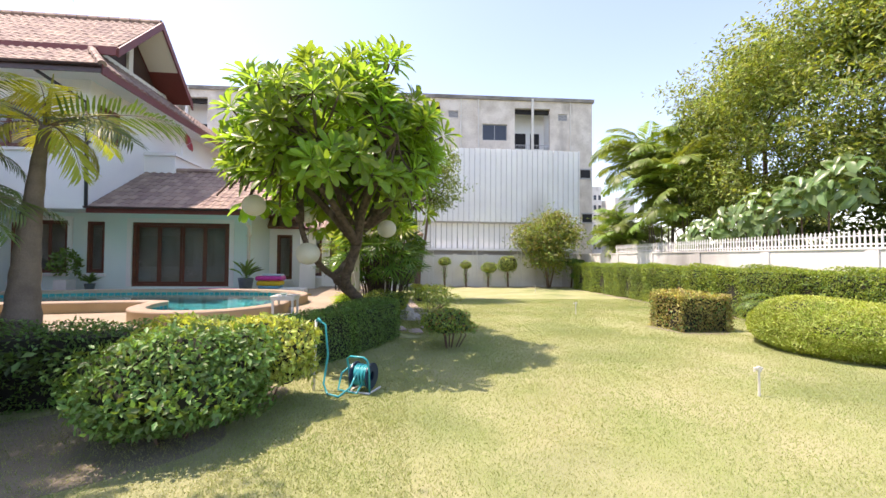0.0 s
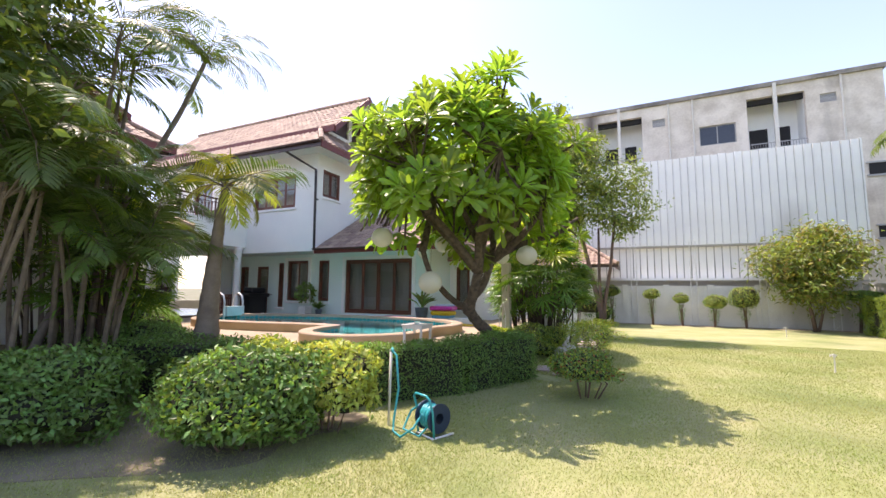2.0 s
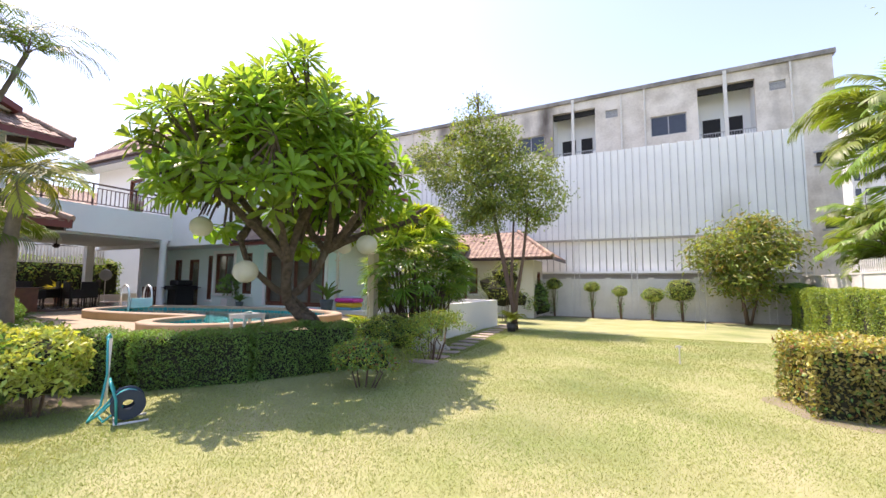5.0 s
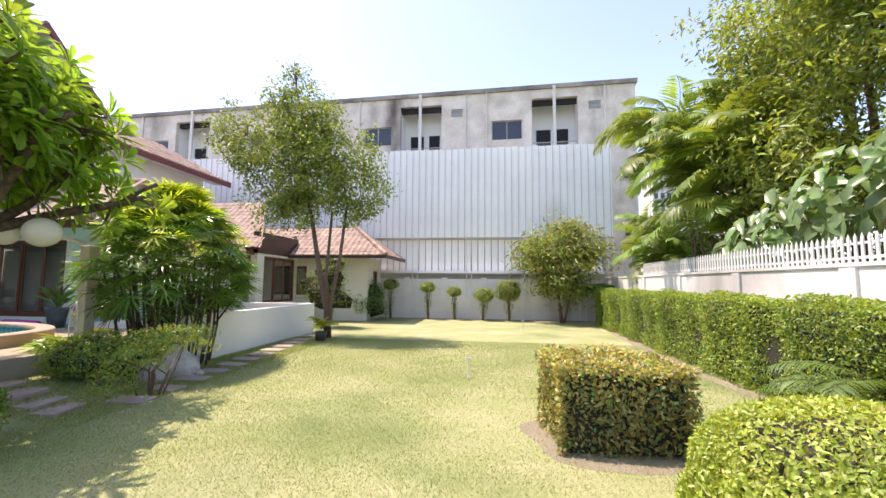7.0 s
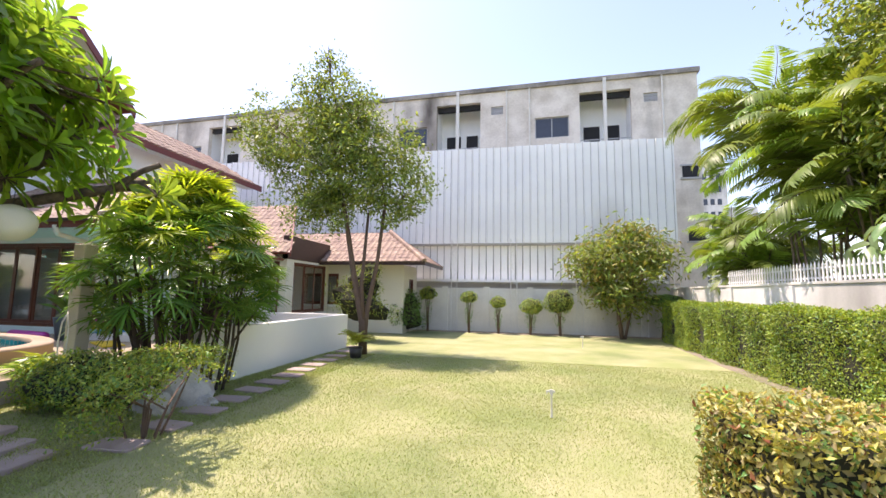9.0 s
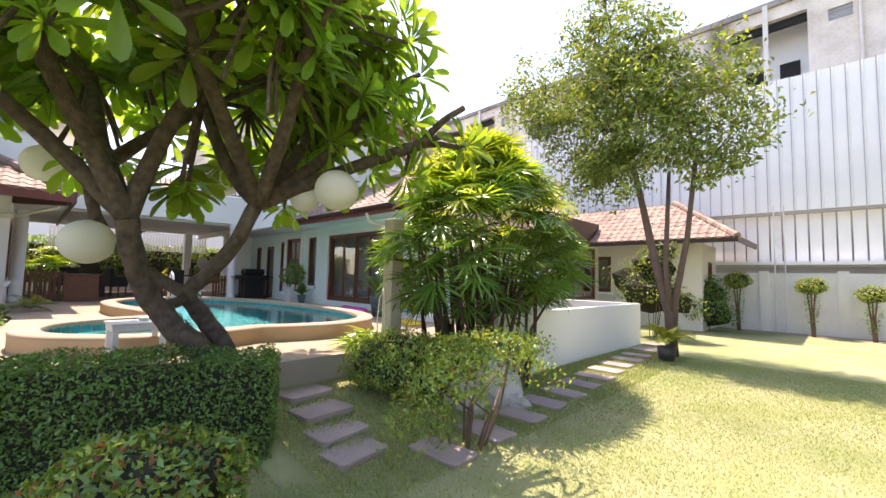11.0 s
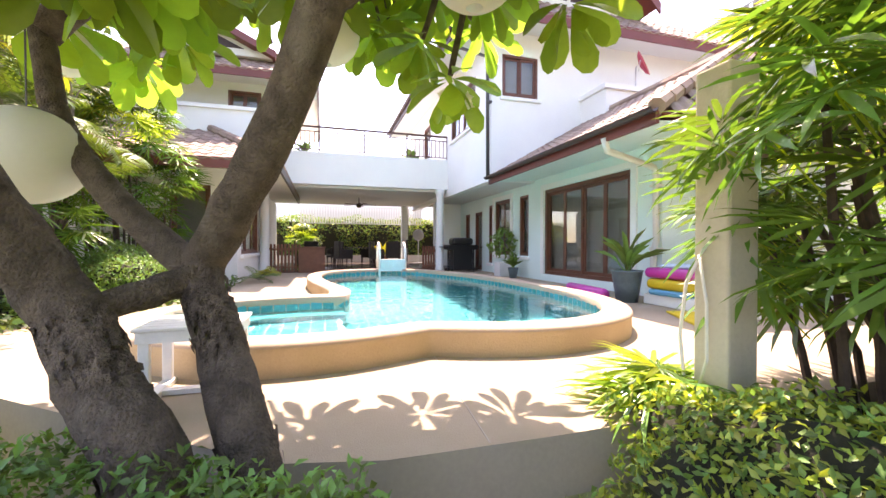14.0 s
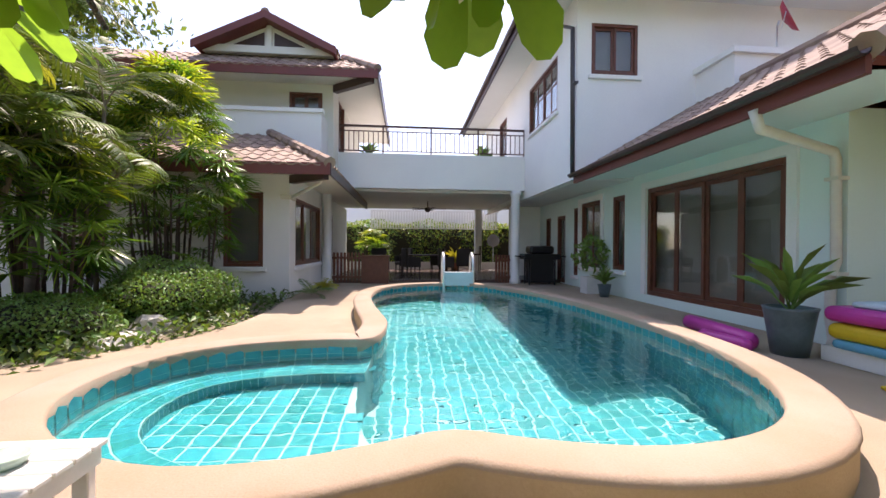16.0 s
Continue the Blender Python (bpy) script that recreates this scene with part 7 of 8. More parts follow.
rock((0.22, 12.25, 0.0), (0.34, 0.5, 0.5), 1, "pale jagged rock at the foot of the fan palms")
rock((0.25, 11.7, 0.0), (0.3, 0.25, 0.4), 2)
rock((-6.9, 6.6, 0.45), (0.35, 0.3, 0.3), 3)
rock((-6.1, 6.7, 0.45), (0.3, 0.25, 0.2), 4)
rock((0.55, 12.3, 0.0), (0.22, 0.2, 0.15), 5)


def slab(x, y, w_, l_, turn, z=0.05):
    t = thing("stepping_stone", "flat pinkish stepping stone sunk into the grass", "stepping stone", (x, y, z - 0.05), group="stepping stones", turn=turn)
    mb = MB()
    pts = []
    r = random.Random(int(x * 100 + y * 37))
    for cx, cy in ((1, 1), (-1, 1), (-1, -1), (1, -1)):
        cx, cy = cx * w_ / 2 * r.uniform(0.93, 1.02), cy * l_ / 2 * r.uniform(0.93, 1.02)
        for f, g_ in ((1, 0.82), (0.93, 0.95), (0.82, 1)) if cx * cy > 0 else ((0.82, 1), (0.93, 0.95), (1, 0.82)):
            pts.append((cx * f, cy * g_))
    mb.prism(pts, -0.03, 0.05)
    bevelled(part("slab", mb, STONE, t), 0.012, 2)


for x, y, w_, l_, tn, z in ((-0.98, 10.17, 0.38, 0.6, 8, 0.26), (-0.5, 10.12, 0.4, 0.6, 5, 0.19), (-0.06, 10.05, 0.4, 0.58, 7, 0.11), (0.36, 9.97, 0.38, 0.56, 8, 0.06)):
    slab(x + 0.1, y, w_, l_, tn, z)
for i, (x, y) in enumerate([(0.95, 10.6), (0.9, 11.3), (0.85, 12.0), (0.78, 12.65), (0.72, 13.3), (0.66, 13.95), (0.6, 14.6), (0.52, 15.25), (0.45, 15.9), (0.4, 16.6), (0.35, 17.3), (0.25, 18.2), (0.15, 19.2)]):
    slab(x, y, 0.6, 0.36, random.uniform(-8, 8), 0.035)

# ---- garden things ----
TEAL = mat("turquoise_plastic", (0.01, 0.35, 0.38), 0.35, bump=0.02)
BLUE_D = mat("dark_blue_plastic", (0.02, 0.04, 0.08), 0.4, bump=0.02)
t = thing("hose_reel", "turquoise and dark blue garden hose reel standing on the lawn", "hose reel", (-0.38, 5.66, 0.0), turn=-25)
part("drum", MB().lathe([(0.06, -0.13), (0.17, -0.13), (0.17, -0.11), (0.09, -0.1), (0.09, 0.1), (0.17, 0.11), (0.17, 0.13), (0.06, 0.13)], 24), BLUE_D, t, smooth=False).matrix_basis = pose(0, 0, 0.22, 90, 0, 90)
hz_ = MB()
pts = []
for i in range(130):
    a = i * 0.5
    pts.append((-0.09 + 0.18 * abs(((i / 22) % 2) - 1), 0.125 * math.cos(a) * (1 + i * 0.0006), 0.22 + 0.125 * math.sin(a) * (1 + i * 0.0006)))
hz_.tube(pts, 0.017, 6)
part("hose", hz_, TEAL, t, "turquoise hose wound on the drum", smooth=True)
part("handle", MB().tube([(-0.15, -0.1, 0.02), (-0.15, -0.12, 0.3), (-0.15, -0.17, 0.46), (-0.1, -0.18, 0.5), (0.1, -0.18, 0.5), (0.15, -0.17, 0.46), (0.15, -0.12, 0.3), (0.15, -0.1, 0.02)], 0.014, 8), TEAL, t, smooth=True)
part("foot", MB().tube([(-0.15, 0.2, 0.02), (-0.15, -0.12, 0.02), (0.15, -0.12, 0.02), (0.15, 0.2, 0.02)], 0.014, 8), PLASTIC_W, t, smooth=True)
t = thing("garden_hose", "loose turquoise hose from the standpipe to the reel", "hose", (-1.05, 5.75, 0.0))
part("hose", MB().tube([(0.06, -0.04, 0.95), (0.16, -0.1, 0.9), (0.2, -0.1, 0.5), (0.15, -0.12, 0.12), (0.22, -0.25, 0.03), (0.38, -0.35, 0.02), (0.52, -0.3, 0.12), (0.6, -0.15, 0.3), (0.52, -0.05, 0.36), (0.38, -0.1, 0.25), (0.36, -0.25, 0.08), (0.6, -0.3, 0.04), (0.7, -0.15, 0.2)], 0.014, 8), TEAL, t, smooth=True)
t = thing("standpipe", "thin white garden standpipe with a tap", "tap", (-1.05, 5.75, 0.0))
part("pipe", MB().tube([(0, 0, -0.05), (0.02, 0, 0.95)], 0.018, 8), PIPE_W, t, smooth=True)
part("tap", MB().tube([(0.02, 0, 0.93), (0.06, -0.04, 0.97), (0.1, -0.08, 0.93)], 0.018, 8), TEAL, t, smooth=True)
for x, y in ((4.86, 5.03), (5.88, 13.0), (7.4, 21.5)):
    t = thing("sprinkler", "small white lawn sprinkler on a stake", "sprinkler", (x, y, 0.0), group="lawn sprinklers")
    part("stake", MB().tube([(0, 0, -0.05), (0, 0, 0.12), (0, 0, 0.36)], [0.02, 0.014, 0.012], 8), PIPE_W, t)
    part("head", MB().box(-0.07, 0.05, -0.015, 0.015, 0.36, 0.385).box(-0.02, 0.02, -0.02, 0.02, 0.33, 0.4).box(-0.075, -0.06, -0.012, 0.012, 0.33, 0.38), PIPE_W, t)
t = thing("post", "square weathered concrete post among the fan palms", "post", (-1.12, 11.62, 0.55))
bevelled(part("shaft", MB().box(-0.105, 0.105, -0.105, 0.105, -0.1, 1.9), mat("pale_stained_concrete", (0.56, 0.5, 0.39), 0.9, (0.42, 0.37, 0.28), 3, 40, 0.4, stain=(0.22, 0.2, 0.15), stain_at=0.56), t), 0.015, 2)
t = thing("water_hose", "pale hose coiled against the concrete post", "hose", (-1.17, 11.49, 0.57))
part("hose", MB().tube([(0, 0.01, 0.85), (-0.08, 0, 0.7), (-0.12, 0, 0.4), (-0.07, -0.02, 0.14), (0.02, -0.03, 0.1), (0.07, -0.02, 0.3), (0.05, 0, 0.6), (0.0, 0.0, 0.86)], 0.01, 6), PIPE_W, t, smooth=True)
# white slatted table
t = thing("side_table", "low white slatted garden table on the terrace", "table", (-2.24, 8.77, 0.57), turn=91)
for i in range(6):
    bevelled(part("slat", MB().box(-0.27, 0.27, -0.24 + i * 0.081, -0.24 + i * 0.081 + 0.074, 0.425, 0.445), PLASTIC_W, t), 0.004, 1)
for x0, x1, y0, y1 in ((-0.255, 0.255, -0.225, -0.205), (-0.255, 0.255, 0.205, 0.225), (-0.255, -0.235, -0.205, 0.205), (0.235, 0.255, -0.205, 0.205)):
    part("apron", MB().box(x0, x1, y0, y1, 0.36, 0.425), PLASTIC_W, t)
for sx in (-0.22, 0.22):
    for sy in (-0.19, 0.19):
        bevelled(part("leg", MB().box(sx - 0.028, sx + 0.028, sy - 0.02, sy + 0.02, 0.04, 0.36), PLASTIC_W, t), 0.004, 1)
for sx in (-0.22, 0.22):
    bevelled(part("foot", MB().box(sx - 0.035, sx + 0.035, -0.25, 0.25, 0.0, 0.04), PLASTIC_W, t), 0.005, 1)
part("stretcher", MB().box(-0.185, 0.185, -0.03, 0.03, 0.005, 0.035), PLASTIC_W, t)
t = thing("ashtray", "green glass dish on the white table", "dish", (-2.3, 8.85, 1.015))
part("dish", MB().lathe([(0, 0), (0.05, 0), (0.07, 0.035), (0.06, 0.035), (0.04, 0.01), (0, 0.01)], 16), mat("pale_green_glazed_dish", (0.5, 0.65, 0.58), 0.2), t, smooth=True)
# pool ladder
BRIGHT = mat("bright_steel_tube", (0.85, 0.86, 0.86), 0.3, metal=0.35, bump=0)
t = thing("pool_ladder", "pool ladder with two polished hoops and a pale plastic step", "pool ladder", (-11.25, 11.42, 0.81))
for sy in (-0.37, 0.37):
    part("handrail", MB().tube([(-0.3, sy, 0.0), (-0.3, sy, 0.45), (-0.24, sy, 0.66), (-0.06, sy, 0.75), (0.12, sy, 0.66), (0.2, sy, 0.45), (0.2, sy, -0.9)], 0.034, 10), BRIGHT, t, smooth=True)
part("step", MB().box(0.12, 0.32, -0.35, 0.35, -0.05, 0.28), mat("pale_blue_plastic", (0.6, 0.75, 0.78), 0.4, bump=0.02), t)
for z in (-0.3, -0.6):
    part("rung", MB().box(0.16, 0.26, -0.35, 0.35, z, z + 0.03), STEEL, t)
# pot by the sliding door
def pot_plant(at, pr, ph, col, label_pot, leafmat, n, L, up=0.8, aspect=0.28):
    t = thing("plant_pot", label_pot, "potted plant", at)
    part("pot", MB().lathe([(0, 0), (pr * 0.7, 0), (pr * 0.85, ph * 0.5), (pr, ph * 0.94), (pr * 1.06, ph), (pr * 0.9, ph), (pr * 0.85, ph * 0.9), (0, ph * 0.88)], 24), col, t, smooth=True)
    a = rng.uniform(0, 6.28, n)
    el = rng.uniform(0.3, 1.3, n)
    A = np.stack([np.cos(a) * np.cos(el), np.sin(a) * np.cos(el), np.sin(el) * up + 0.1], 1)
    P = np.tile((0, 0, ph), (n, 1)) + A * rng.uniform(0.02, 0.25, (n, 1)) * L
    N = np.stack([-np.cos(a) * 0.6, -np.sin(a) * 0.6, np.ones(n)], 1)
    part("foliage", leaf_mesh("leaves", P, A, N, rng.uniform(0.7, 1.2, n) * L, L * aspect, leafmat, LEAF4), leafmat, t, kind="stuff")
    s = MB()
    for p, q in zip(P[:12], A[:12]):
        s.tube([(0, 0, ph * 0.9), tuple(p + q * 0.05)], 0.008, 4)
    part("stem", s, LF_BUSH, t, kind="stuff")
    return t


GLZ = mat("glazed_blue_grey_pot", (0.1, 0.15, 0.17), 0.35, (0.05, 0.08, 0.09), 6, 30, 0.1)
pot_plant((-5.0, 14.3, 0.57), 0.24, 0.52, GLZ, "glazed blue-grey pot with a broad-leaved plant beside the sliding door", LF_BUSH, 22, 0.52, 1.9, 0.2)
pot_plant((-10.1, 14.75, 0.57), 0.15, 0.3, GLZ, "dark pot with a bushy plant against the mint wall", LF_BUSH, 60, 0.28, 1.6)
t = thing("planter_box", "white square planter with a leafy plant", "potted plant", (-10.9, 14.8, 0.57))
part("box", MB().box(-0.2, 0.2, -0.2, 0.2, 0, 0.42), PLASTIC_W, t)
P_, N_ = blob_points(260, (0, 0, 0.9), (0.4, 0.35, 0.5), 3)
part("foliage", leaves_at("leaves", P_, N_, 0.16, LF_BUSH), LF_BUSH, t, kind="stuff")
# pool toys
MAG = mat("magenta_vinyl", (0.6, 0.05, 0.35), 0.35, bump=0.02)
YEL = mat("yellow_foam", (0.7, 0.5, 0.02), 0.6, bump=0.05)
BLU = mat("light_blue_foam", (0.1, 0.4, 0.6), 0.6, bump=0.05)
t = thing("float_tube", "rolled magenta inflatable lying on the terrace", "pool toy", (-5.75, 14.1, 0.57), turn=-8)
part("roll", MB().tube([(-0.75, 0, 0.1), (-0.7, 0, 0.1), (0.0, 0.02, 0.1), (0.55, 0, 0.1), (0.6, 0, 0.1)], [0.05, 0.1, 0.1, 0.1, 0.05], 12), MAG, t, smooth=True)
t = thing("float_tube", "second magenta inflatable on the terrace", "pool toy", (-5.35, 13.82, 0.57), turn=5)
part("roll", MB().tube([(-0.35, 0, 0.08), (-0.3, 0, 0.08), (0.3, 0, 0.08), (0.35, 0, 0.08)], [0.04, 0.08, 0.08, 0.04], 12), MAG, t, smooth=True)
t = thing("bench", "low white bench beside the wall holding pool toys", "bench", (-3.95, 14.75, 0.57))
bevelled(part("seat", MB().box(-0.85, 0.8, -0.3, 0.3, 0.0, 0.16), WHITE, t), 0.01, 2)
for z, m_, lab, sx in ((0.16, BLU, "light blue foam mat", 0.34), (0.25, YEL, "yellow inflatable lilo", 0.4), (0.42, MAG, "magenta inflatable ring", 0.44)):
    t = thing("pool_toy", lab + " stacked on the bench", "pool toy", (-4.32, 14.7, 0.57 + z))
    h_ = 0.09 if z == 0.16 else 0.16
    o_ = part("body", MB().box(-sx, sx, -0.3, 0.3, 0, h_), m_, t)
    bevelled(o_, h_ * 0.45, 4)
t = thing("kickboard", "pale blue towel heap on the stacked toys", "towel", (-4.26, 14.72, 1.15))
bevelled(part("cloth", MB().box(-0.3, 0.34, -0.22, 0.22, 0, 0.06), mat("pale_towel", (0.5, 0.65, 0.75), 0.9), t), 0.03, 3)
t = thing("foam_mat", "flat yellow foam mat lying on the terrace", "mat", (-3.35, 13.95, 0.57), turn=-28)
bevelled(part("sheet", MB().box(-0.55, 0.55, -0.2, 0.2, 0, 0.03), YEL, t), 0.008, 1)

# ---- terrace furniture ----
RATT = mat("dark_woven_rattan", (0.04, 0.028, 0.022), 0.6, (0.02, 0.015, 0.012), 20, 120, 0.6)
def chair(at, turn, label="dark woven armchair at the terrace table"):
    t = thing("dining_chair", label, "chair", at, group="chairs round the terrace table", turn=turn)
    bevelled(part("seat", MB().box(-0.27, 0.27, -0.27, 0.27, 0.38, 0.46), RATT, t), 0.02, 2)
    bevelled(part("backrest", MB().box(-0.3, 0.3, 0.22, 0.3, 0.3, 1.0), RATT, t), 0.03, 2)
    for s_ in (-0.28, 0.28):
        bevelled(part("armrest", MB().box(s_ - 0.03, s_ + 0.03, -0.27, 0.22, 0.3, 0.68), RATT, t), 0.02, 2)
    for x in (-0.24, 0.24):
        for y in (-0.24, 0.24):
            part("leg", MB().box(x - 0.02, x + 0.02, y - 0.02, y + 0.02, 0, 0.38), RATT, t)
    return t


c0 = chair((-16.2, 10.3, 0.66), 200)
for x, y, a in ((-16.1, 11.6, 180), (-17.6, 10.0, 20), (-17.7, 11.4, -10), (-16.9, 12.4, -100), (-16.8, 9.0, 80)):
    copy_thing(c0, pose(x, y, 0.66, 0, 0, a))
t = thing("dining_table", "dark dining table on the covered terrace", "table", (-16.9, 10.8, 0.66))
bevelled(part("tabletop", MB().box(-0.5, 0.5, -0.95, 0.95, 0.71, 0.75), DWOOD, t), 0.01, 2)
for x in (-0.42, 0.42):
    for y in (-0.85, 0.85):
        part("leg", MB().box(x - 0.04, x + 0.04, y - 0.04, y + 0.04, 0, 0.71), DWOOD, t)
t = thing("barbecue", "black gas barbecue under the terrace edge", "barbecue", (-13.3, 14.25, 0.57), turn=0)
BLK = mat("black_enamel", (0.015, 0.015, 0.016), 0.3, bump=0.02)
part("firebox", MB().box(-0.3, 0.3, -0.55, 0.55, 0.78, 0.95), BLK, t)
bevelled(part("hood", MB().box(-0.28, 0.28, -0.38, 0.38, 0.95, 1.2), BLK, t), 0.08, 4)
part("shelf", MB().box(-0.25, 0.25, -0.75, -0.56, 0.86, 0.89).box(-0.25, 0.25, 0.56, 0.75, 0.86, 0.89), BLK, t)
part("cabinet", MB().box(-0.26, 0.26, -0.36, 0.36, 0.08, 0.78), BLK, t)
for y in (-0.4, 0.4):
    for x in (-0.24, 0.24):
        part("leg", MB().box(x - 0.02, x + 0.02, y - 0.02, y + 0.02, 0, 0.86), BLK, t)
t = thing("ceiling_fan", "dark bladed ceiling fan under the terrace ceiling", "ceiling fan", (-16.2, 10.9, 3.42))
part("motor", MB().lathe([(0.02, 0), (0.02, -0.22), (0.1, -0.24), (0.12, -0.34), (0.06, -0.4), (0, -0.41)], 16), DWOOD, t, smooth=True)
for i in range(5):
    o_ = part("blade", MB().box(0.12, 0.68, -0.06, 0.06, -0.295, -0.285), DWOOD, t)
    o_.rotation_euler = (0, 0, i * 2 * math.pi / 5 + 0.3)


def picket(at, length, axis, h, label, step=0.11):
    t = thing("low_fence", label, "fence", at)
    sl = mesh_of("slat", MB().box(-0.035, 0.035, -0.012, 0.012, 0, h) if axis == "x" else MB().box(-0.012, 0.012, -0.035, 0.035, 0, h), WOOD)
    k = int(length / step)
    for i in range(k + 1):
        o = new("slat", sl)
        o.parent = t
        o.location = (i * step, 0, 0) if axis == "x" else (0, i * step, 0)
    for z in (0.15, h - 0.2):
        part("rail", MB().box(-0.03, length + 0.03, 0.012, 0.04, z, z + 0.07) if axis == "x" else MB().box(0.012, 0.04, -0.03, length + 0.03, z, z + 0.07), WOOD, t)


picket((-13.9, 7.65, 0.57), 1.1, "y", 0.95, "red-brown picket panel between the smaller house and the terrace")
picket((-13.85, 13.0, 0.57), 0.5, "y", 0.9, "short dark picket panel beside the column", 0.1)
t = thing("wood_cabinet", "red-brown wooden storage chest at the terrace edge", "cabinet", (-13.95, 9.15, 0.57))
bevelled(part("body", MB().box(-0.3, 0.3, -0.42, 0.42, 0, 0.82), WOOD, t), 0.01, 1)
bevelled(part("top", MB().box(-0.33, 0.33, -0.45, 0.45, 0.82, 0.87), WOOD, t), 0.01, 1)
t = thing("bar_stool", "tall dark bar stool on the terrace", "stool", (-17.8, 13.0, 0.66))
part("seat", MB().box(-0.2, 0.2, -0.2, 0.2, 0.72, 0.78).box(-0.2, 0.2, 0.17, 0.2, 0.78, 1.1), DWOOD, t)
for x in (-0.17, 0.17):
    for y in (-0.17, 0.17):
        part("leg", MB().box(x - 0.015, x + 0.015, y - 0.015, y + 0.015, 0, 0.72), DWOOD, t)
t = thing("pedestal_fan", "standing electric fan beside the pillar", "fan", (-19.0, 14.0, 0.66))
part("stand", MB().tube([(0, 0, 0.03), (0, 0, 1.2)], 0.02, 8).lathe([(0, 0), (0.2, 0), (0.2, 0.03), (0, 0.03)], 16), PLASTIC_W, t)
part("cage", MB().lathe([(0.0, -0.05), (0.25, -0.04), (0.28, 0), (0.25, 0.06), (0, 0.07)], 20), SHEET_G, t, smooth=True).matrix_basis = pose(0, 0, 1.35, 0, 90, 0)
# garden seen through the terrace
hedge("clipped_hedge", "green hedge beyond the covered terrace", [(-21.2, 7.0), (-21.2, 15.5)], 0.9, 0.0, 2.75, 0.13, 200, [(LF_BUSH, 0.6), (LF_BRIGHT, 0.4)], amp=0.2)
rhapis("lady_palm", "bright fan palm behind the terrace", (-19.6, 8.6, 0.5), 8, 40, (0.6, 0.6), 0.6, 2.0)
pot_plant((-19.2, 12.3, 0.66), 0.2, 0.35, mat("terracotta_pot", (0.35, 0.15, 0.08), 0.8), "terracotta pot with a bright fan-leaved plant", LF_YPALM, 40, 0.6, 1.2, 0.12)
for y in (8.9, 12.6):
    pot_plant((-14.2, y, 4.2), 0.18, 0.36, mat("terracotta_pot", (0.35, 0.15, 0.08), 0.8), "potted plant behind the balcony railing", LF_BUSH, 30, 0.4, 1.4)
t = thing("outdoor_unit", "dark outdoor air-conditioner in the shade of the palms", "air conditioner", (-8.6, 4.1, 0.1))
bevelled(part("casing", MB().box(-0.2, 0.2, -0.45, 0.45, 0.1, 0.75), PIPE_D, t), 0.02, 2)
for s_ in (-0.35, 0.35):
    part("foot", MB().box(-0.2, 0.2, s_ - 0.03, s_ + 0.03, 0, 0.1), PIPE_D, t)
# ---- low plants of the shaded bed ----
bed2 = MB()
bed2.prism([(-10.25, 2.2), (-7.5, 3.4), (-3.6, 6.3), (-4.0, 6.25), (-4.95, 6.38), (-5.6, 6.9), (-6.3, 7.4), (-7.2, 7.6), (-8.5, 7.68), (-10.25, 7.45)], -0.1, 0.5)
struct("soil_bed", bed2, SOIL, "raised soil bed full of plants beside the terrace")
t = thing("ground_cover", "low mixed ground cover along the terrace edge", "ground cover", (-7.0, 6.3, 0.5), kind="stuff")
n_ = 5500
P_ = np.stack([rng.uniform(-3.2, 3.3, n_), rng.uniform(-2.6, 1.3, n_), rng.uniform(0, 0.3, n_) ** 1.3], 1)
ok = (P_[:, 1] < 1.35 - 0.5 * np.clip(P_[:, 0] - 0.2, 0, 9)) & (P_[:, 1] > -1.6 - 0.2 * P_[:, 0] + 0.7 * np.clip(P_[:, 0] - 0.2, 0, 9) * 0.3)
P_ = P_[ok]
# main mass in the dark leaf colour, which paints the bed's shade
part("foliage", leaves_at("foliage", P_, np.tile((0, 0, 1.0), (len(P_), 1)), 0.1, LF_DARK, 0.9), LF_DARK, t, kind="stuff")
part("foliage", leaves_at("foliage", P_[::4] + 0.03, np.tile((0, 0, 1.0), (len(P_[::4]), 1)), 0.12, LF_BUSH, 0.9), LF_BUSH, t, kind="stuff")

# ---- grass ----
def grass(name, label, x0, x1, y0, y1, n, size, seed):
    r = np.random.default_rng(seed)
    x, y = r.uniform(x0, x1, n), r.uniform(y0, y1, n)
    z = np.where((y > 9.5) & (y < 12.2), np.interp(x, [-1.15, 0.05, 0.75], [0.26, 0.09, 0.0]), 0.0)
    P = np.stack([x, y, z], 1)
    A = np.stack([r.normal(0, 0.8, n), r.normal(0, 0.8, n), np.ones(n)], 1)
    N = r.normal(size=(n, 3))
    tm = (np.array([(-0.5, 0, 0), (0.5, 0, 0), (0, 1, 0.25)]), np.array([(0, 1, 2)]))
    me = leaf_mesh(name, P, A, N, r.uniform(0.6, 1.3, n) * size, size * 0.22, GRASS, tm)
    return part(name, me, GRASS, None, label, kind="stuff")


tagged(grass("grass", "short mown grass blades on the sunny lawn", -1.5, 8.5, 1.0, 9.5, 330000, 0.026, 1), "", "grass")
tagged(grass("grass", "short mown grass blades farther out on the lawn", 1.2, 10.8, 9.5, 18.0, 200000, 0.03, 2), "", "grass")
tagged(grass("grass", "sparse grass growing over the bare soil", -4.2, 0.2, 1.2, 5.6, 45000, 0.03, 4), "", "grass")
tagged(grass("grass", "longer shaded grass between the stepping stones", -1.1, 1.25, 9.5, 18.0, 60000, 0.045, 3), "", "grass")

# ---- pool tiles ----
def inside(poly, x, y):
    c, j = False, len(poly) - 1
    for i in range(len(poly)):
        (xi, yi), (xj, yj) = poly[i], poly[j]
        if (yi > y) != (yj > y) and x < (xj - xi) * (y - yi) / (yj - yi) + xi:
            c = not c
        j = i
    return c


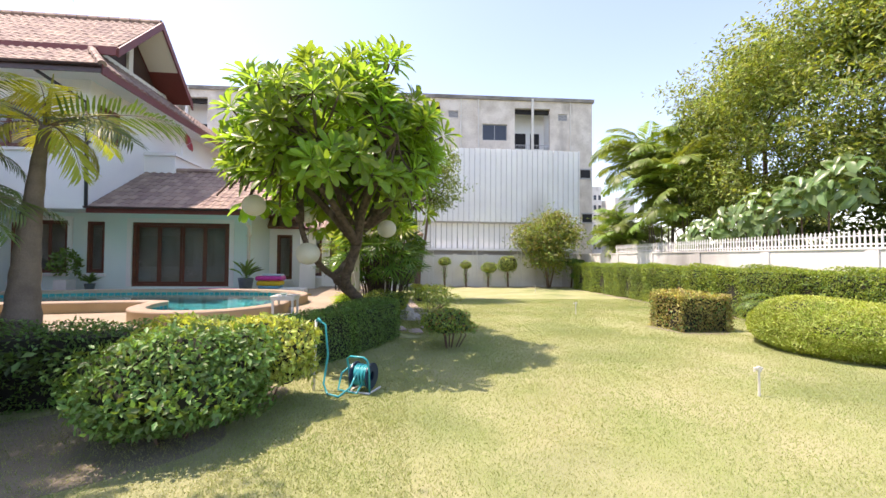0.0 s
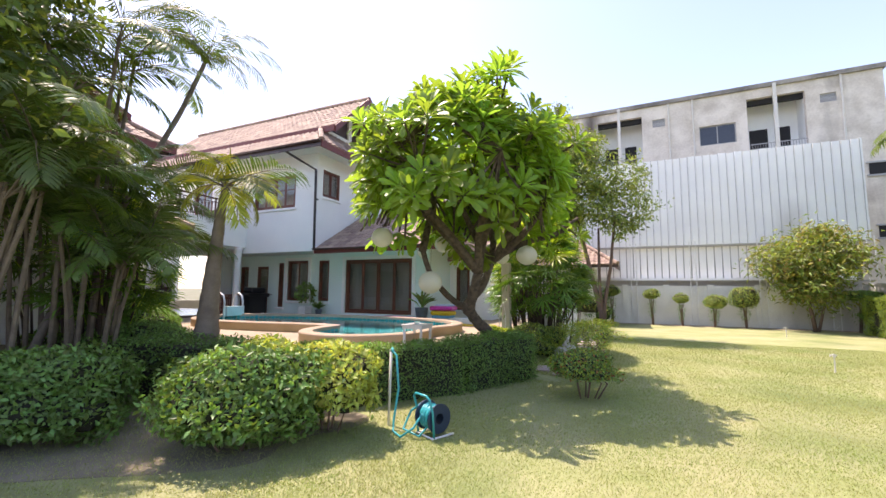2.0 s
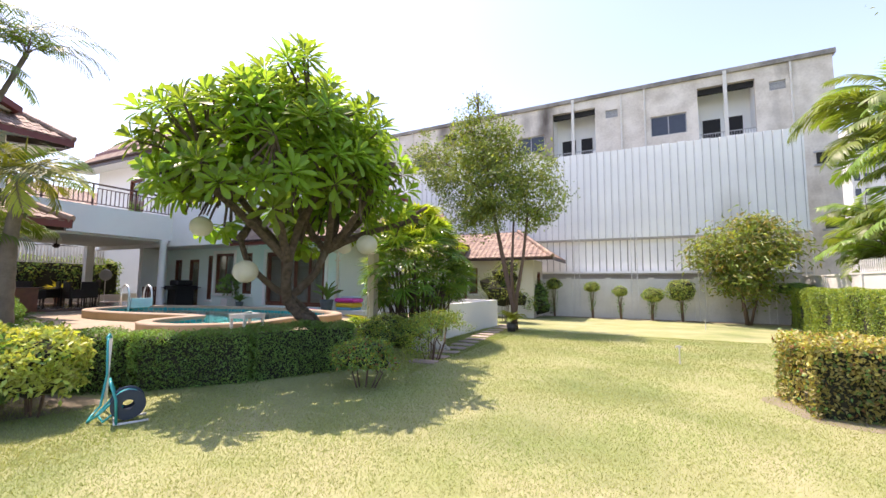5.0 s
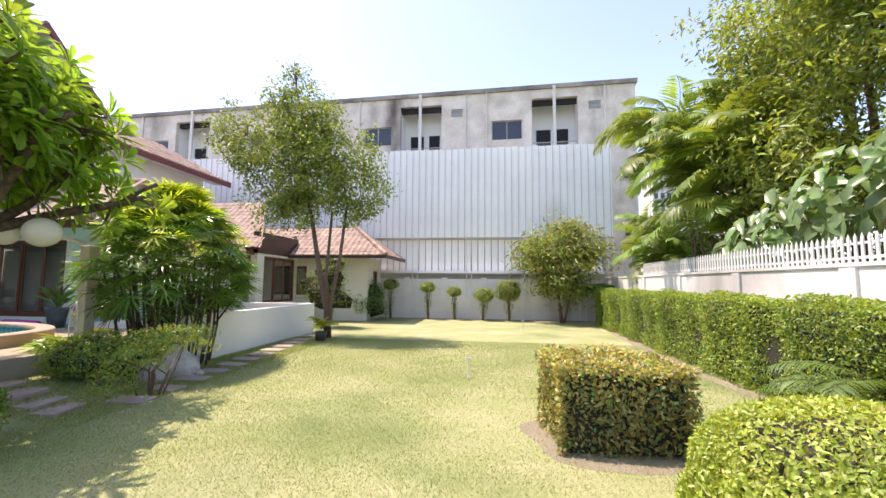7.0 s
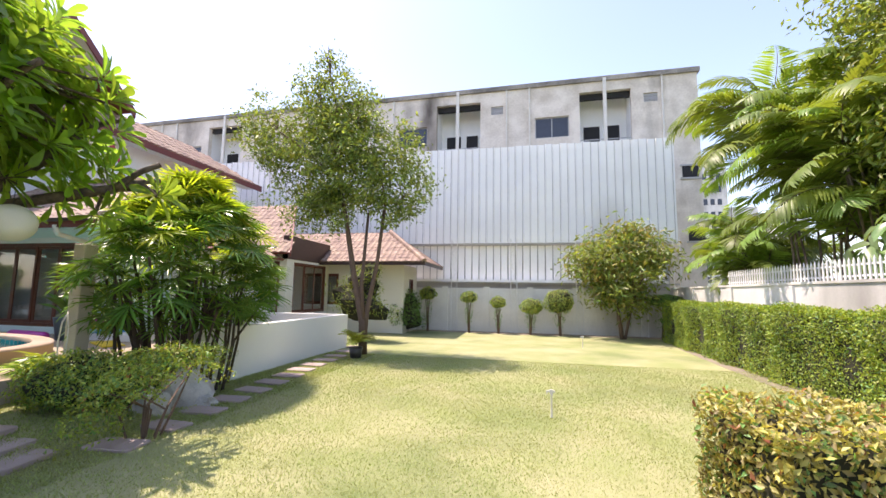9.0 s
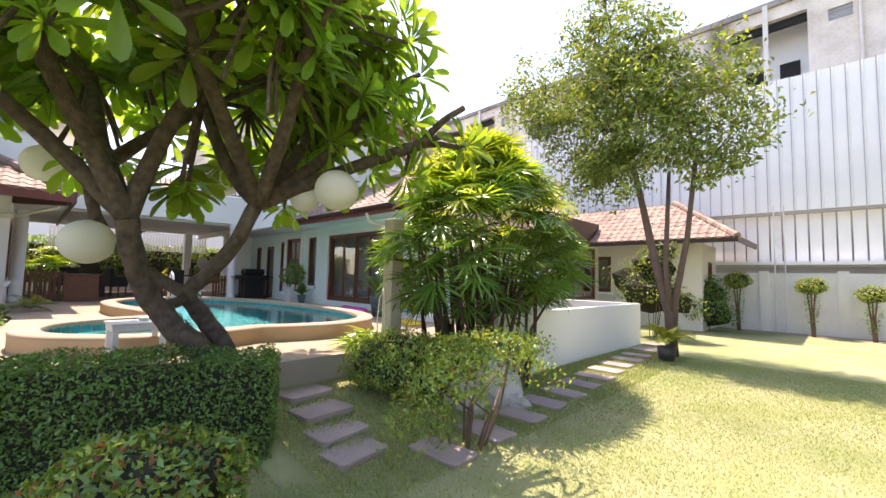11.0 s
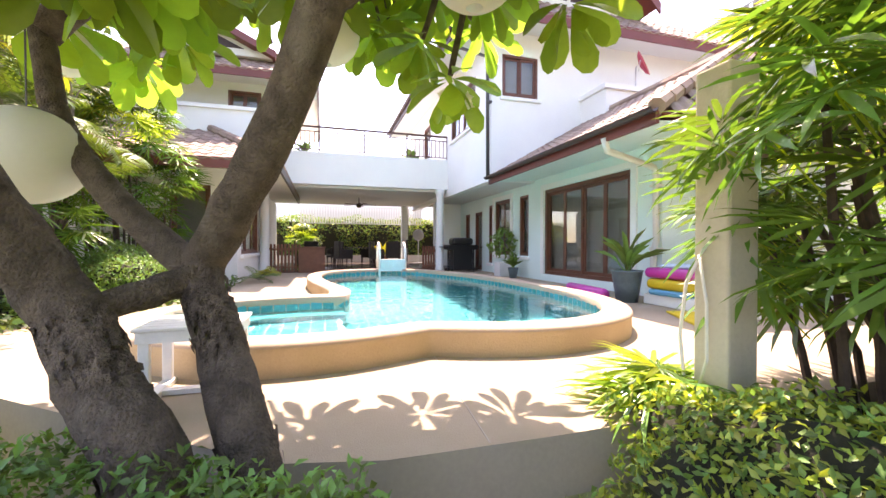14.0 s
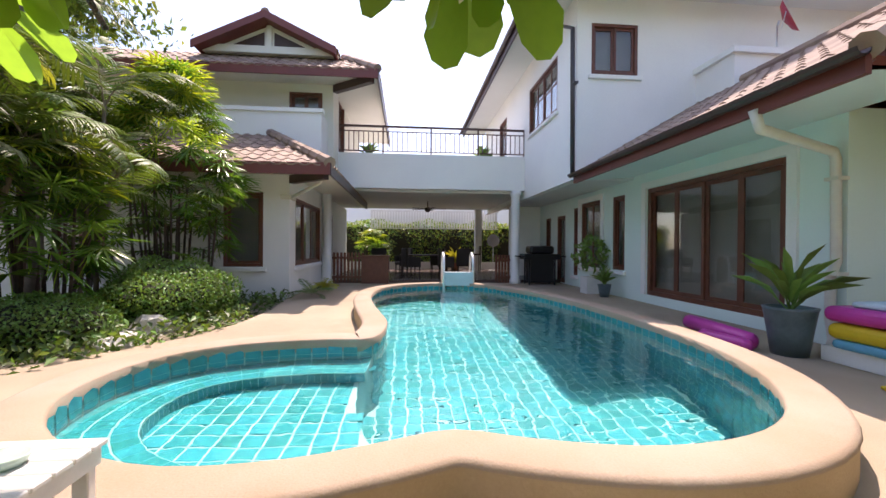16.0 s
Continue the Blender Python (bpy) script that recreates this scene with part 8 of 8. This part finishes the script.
T = 0.15
tile_m = mesh_of("tile", MB().box(-T / 2 + 0.008, T / 2 - 0.008, -T / 2 + 0.008, T / 2 - 0.008, -0.004, 0.006), POOLT_O)
flo = thing("pool_tiling", "square turquoise tiles on the pool floor and sides", "", kind="structure")
near, rest = [], MB()
for i in range(80):
    for j in range(46):
        x, y = -11.4 + i * T, 7.5 + j * T
        if inside(INNER, x, y):
            if inside(lobe_poly, x, y):
                near.append((x, y, LFL))
            elif x > -4.6:
                near.append((x, y, FL))
            else:
                rest.box(x - T / 2 + 0.008, x + T / 2 - 0.008, y - T / 2 + 0.008, y + T / 2 - 0.008, FL - 0.004, FL + 0.006)
near.sort(key=lambda p: -p[0])
for p in near[:300]:
    o = new("tile", tile_m)
    o.parent = flo
    o.location = p
for x, y, z in near[300:]:
    rest.box(x - T / 2 + 0.008, x + T / 2 - 0.008, y - T / 2 + 0.008, y + T / 2 - 0.008, z - 0.004, z + 0.006)


def wall_tiles(path, z0, z1, closed=True, inward=1):
    seg = list(zip(path, path[1:] + (path[:1] if closed else [])))
    cells, total, pts = [], 0.0, []
    for a, b in seg:
        pts.append((total, Vector(a)))
        total += (Vector(b) - Vector(a)).length
    pts.append((total, Vector(seg[-1][1])))

    def at(s):
        for (s0, p), (s1, q) in zip(pts, pts[1:]):
            if s <= s1 + 1e-6:
                return p.lerp(q, (s - s0) / max(s1 - s0, 1e-6))
        return pts[-1][1]
    k = max(1, round(total / T))
    for i in range(k):
        cells.append((at(total * i / k), at(total * (i + 1) / k)))
    for a, b in cells:
        if (b - a).length < 0.03:
            continue
        d = (b - a).normalized()
        nrm = Vector((-d.y, d.x)) * 0.008 * inward
        g = d * 0.007
        z = z1
        while z > z0 + 0.05:
            zz = max(z - T, z0)
            p, q = a + g + nrm, b - g + nrm
            rest.quad((p.x, p.y, zz + 0.007), (q.x, q.y, zz + 0.007), (q.x, q.y, z - 0.007), (p.x, p.y, z - 0.007))
            z -= T


wall_tiles(INNER, FL, RZ - 0.05)
wall_tiles(DIV, FL, LFL, False, -1)
for i in range(0, 27):
    a, b, c, d = LOB_IN[i], LOB_IN[i + 1], BENCH[i], BENCH[i + 1]
    for k in range(3):
        f0, f1 = k / 3 + 0.012, (k + 1) / 3 - 0.012
        A_, B_, C_, D_ = (Vector(v).to_3d() for v in (a, b, c, d))
        e = 0.03
        q = [A_.lerp(C_, f0), B_.lerp(D_, f0), B_.lerp(D_, f1), A_.lerp(C_, f1)]
        m_ = sum(q, Vector((0, 0, 0))) / 4
        rest.quad(*[tuple(p.lerp(m_, e) + Vector((0, 0, LFL + 0.246))) for p in q])
    for k in range(2):
        e = Vector((a[0] - c[0], a[1] - c[1], 0)).normalized() * -0.006
        p, q = Vector(c).lerp(Vector(d), 0.03 + k * 0.485), Vector(c).lerp(Vector(d), 0.485 + k * 0.485)
        rest.quad((p.x + e.x, p.y + e.y, LFL + 0.015), (p.x + e.x, p.y + e.y, LFL + 0.225), (q.x + e.x, q.y + e.y, LFL + 0.225), (q.x + e.x, q.y + e.y, LFL + 0.015))
part("tiles", rest, POOLT, flo, kind="stuff")
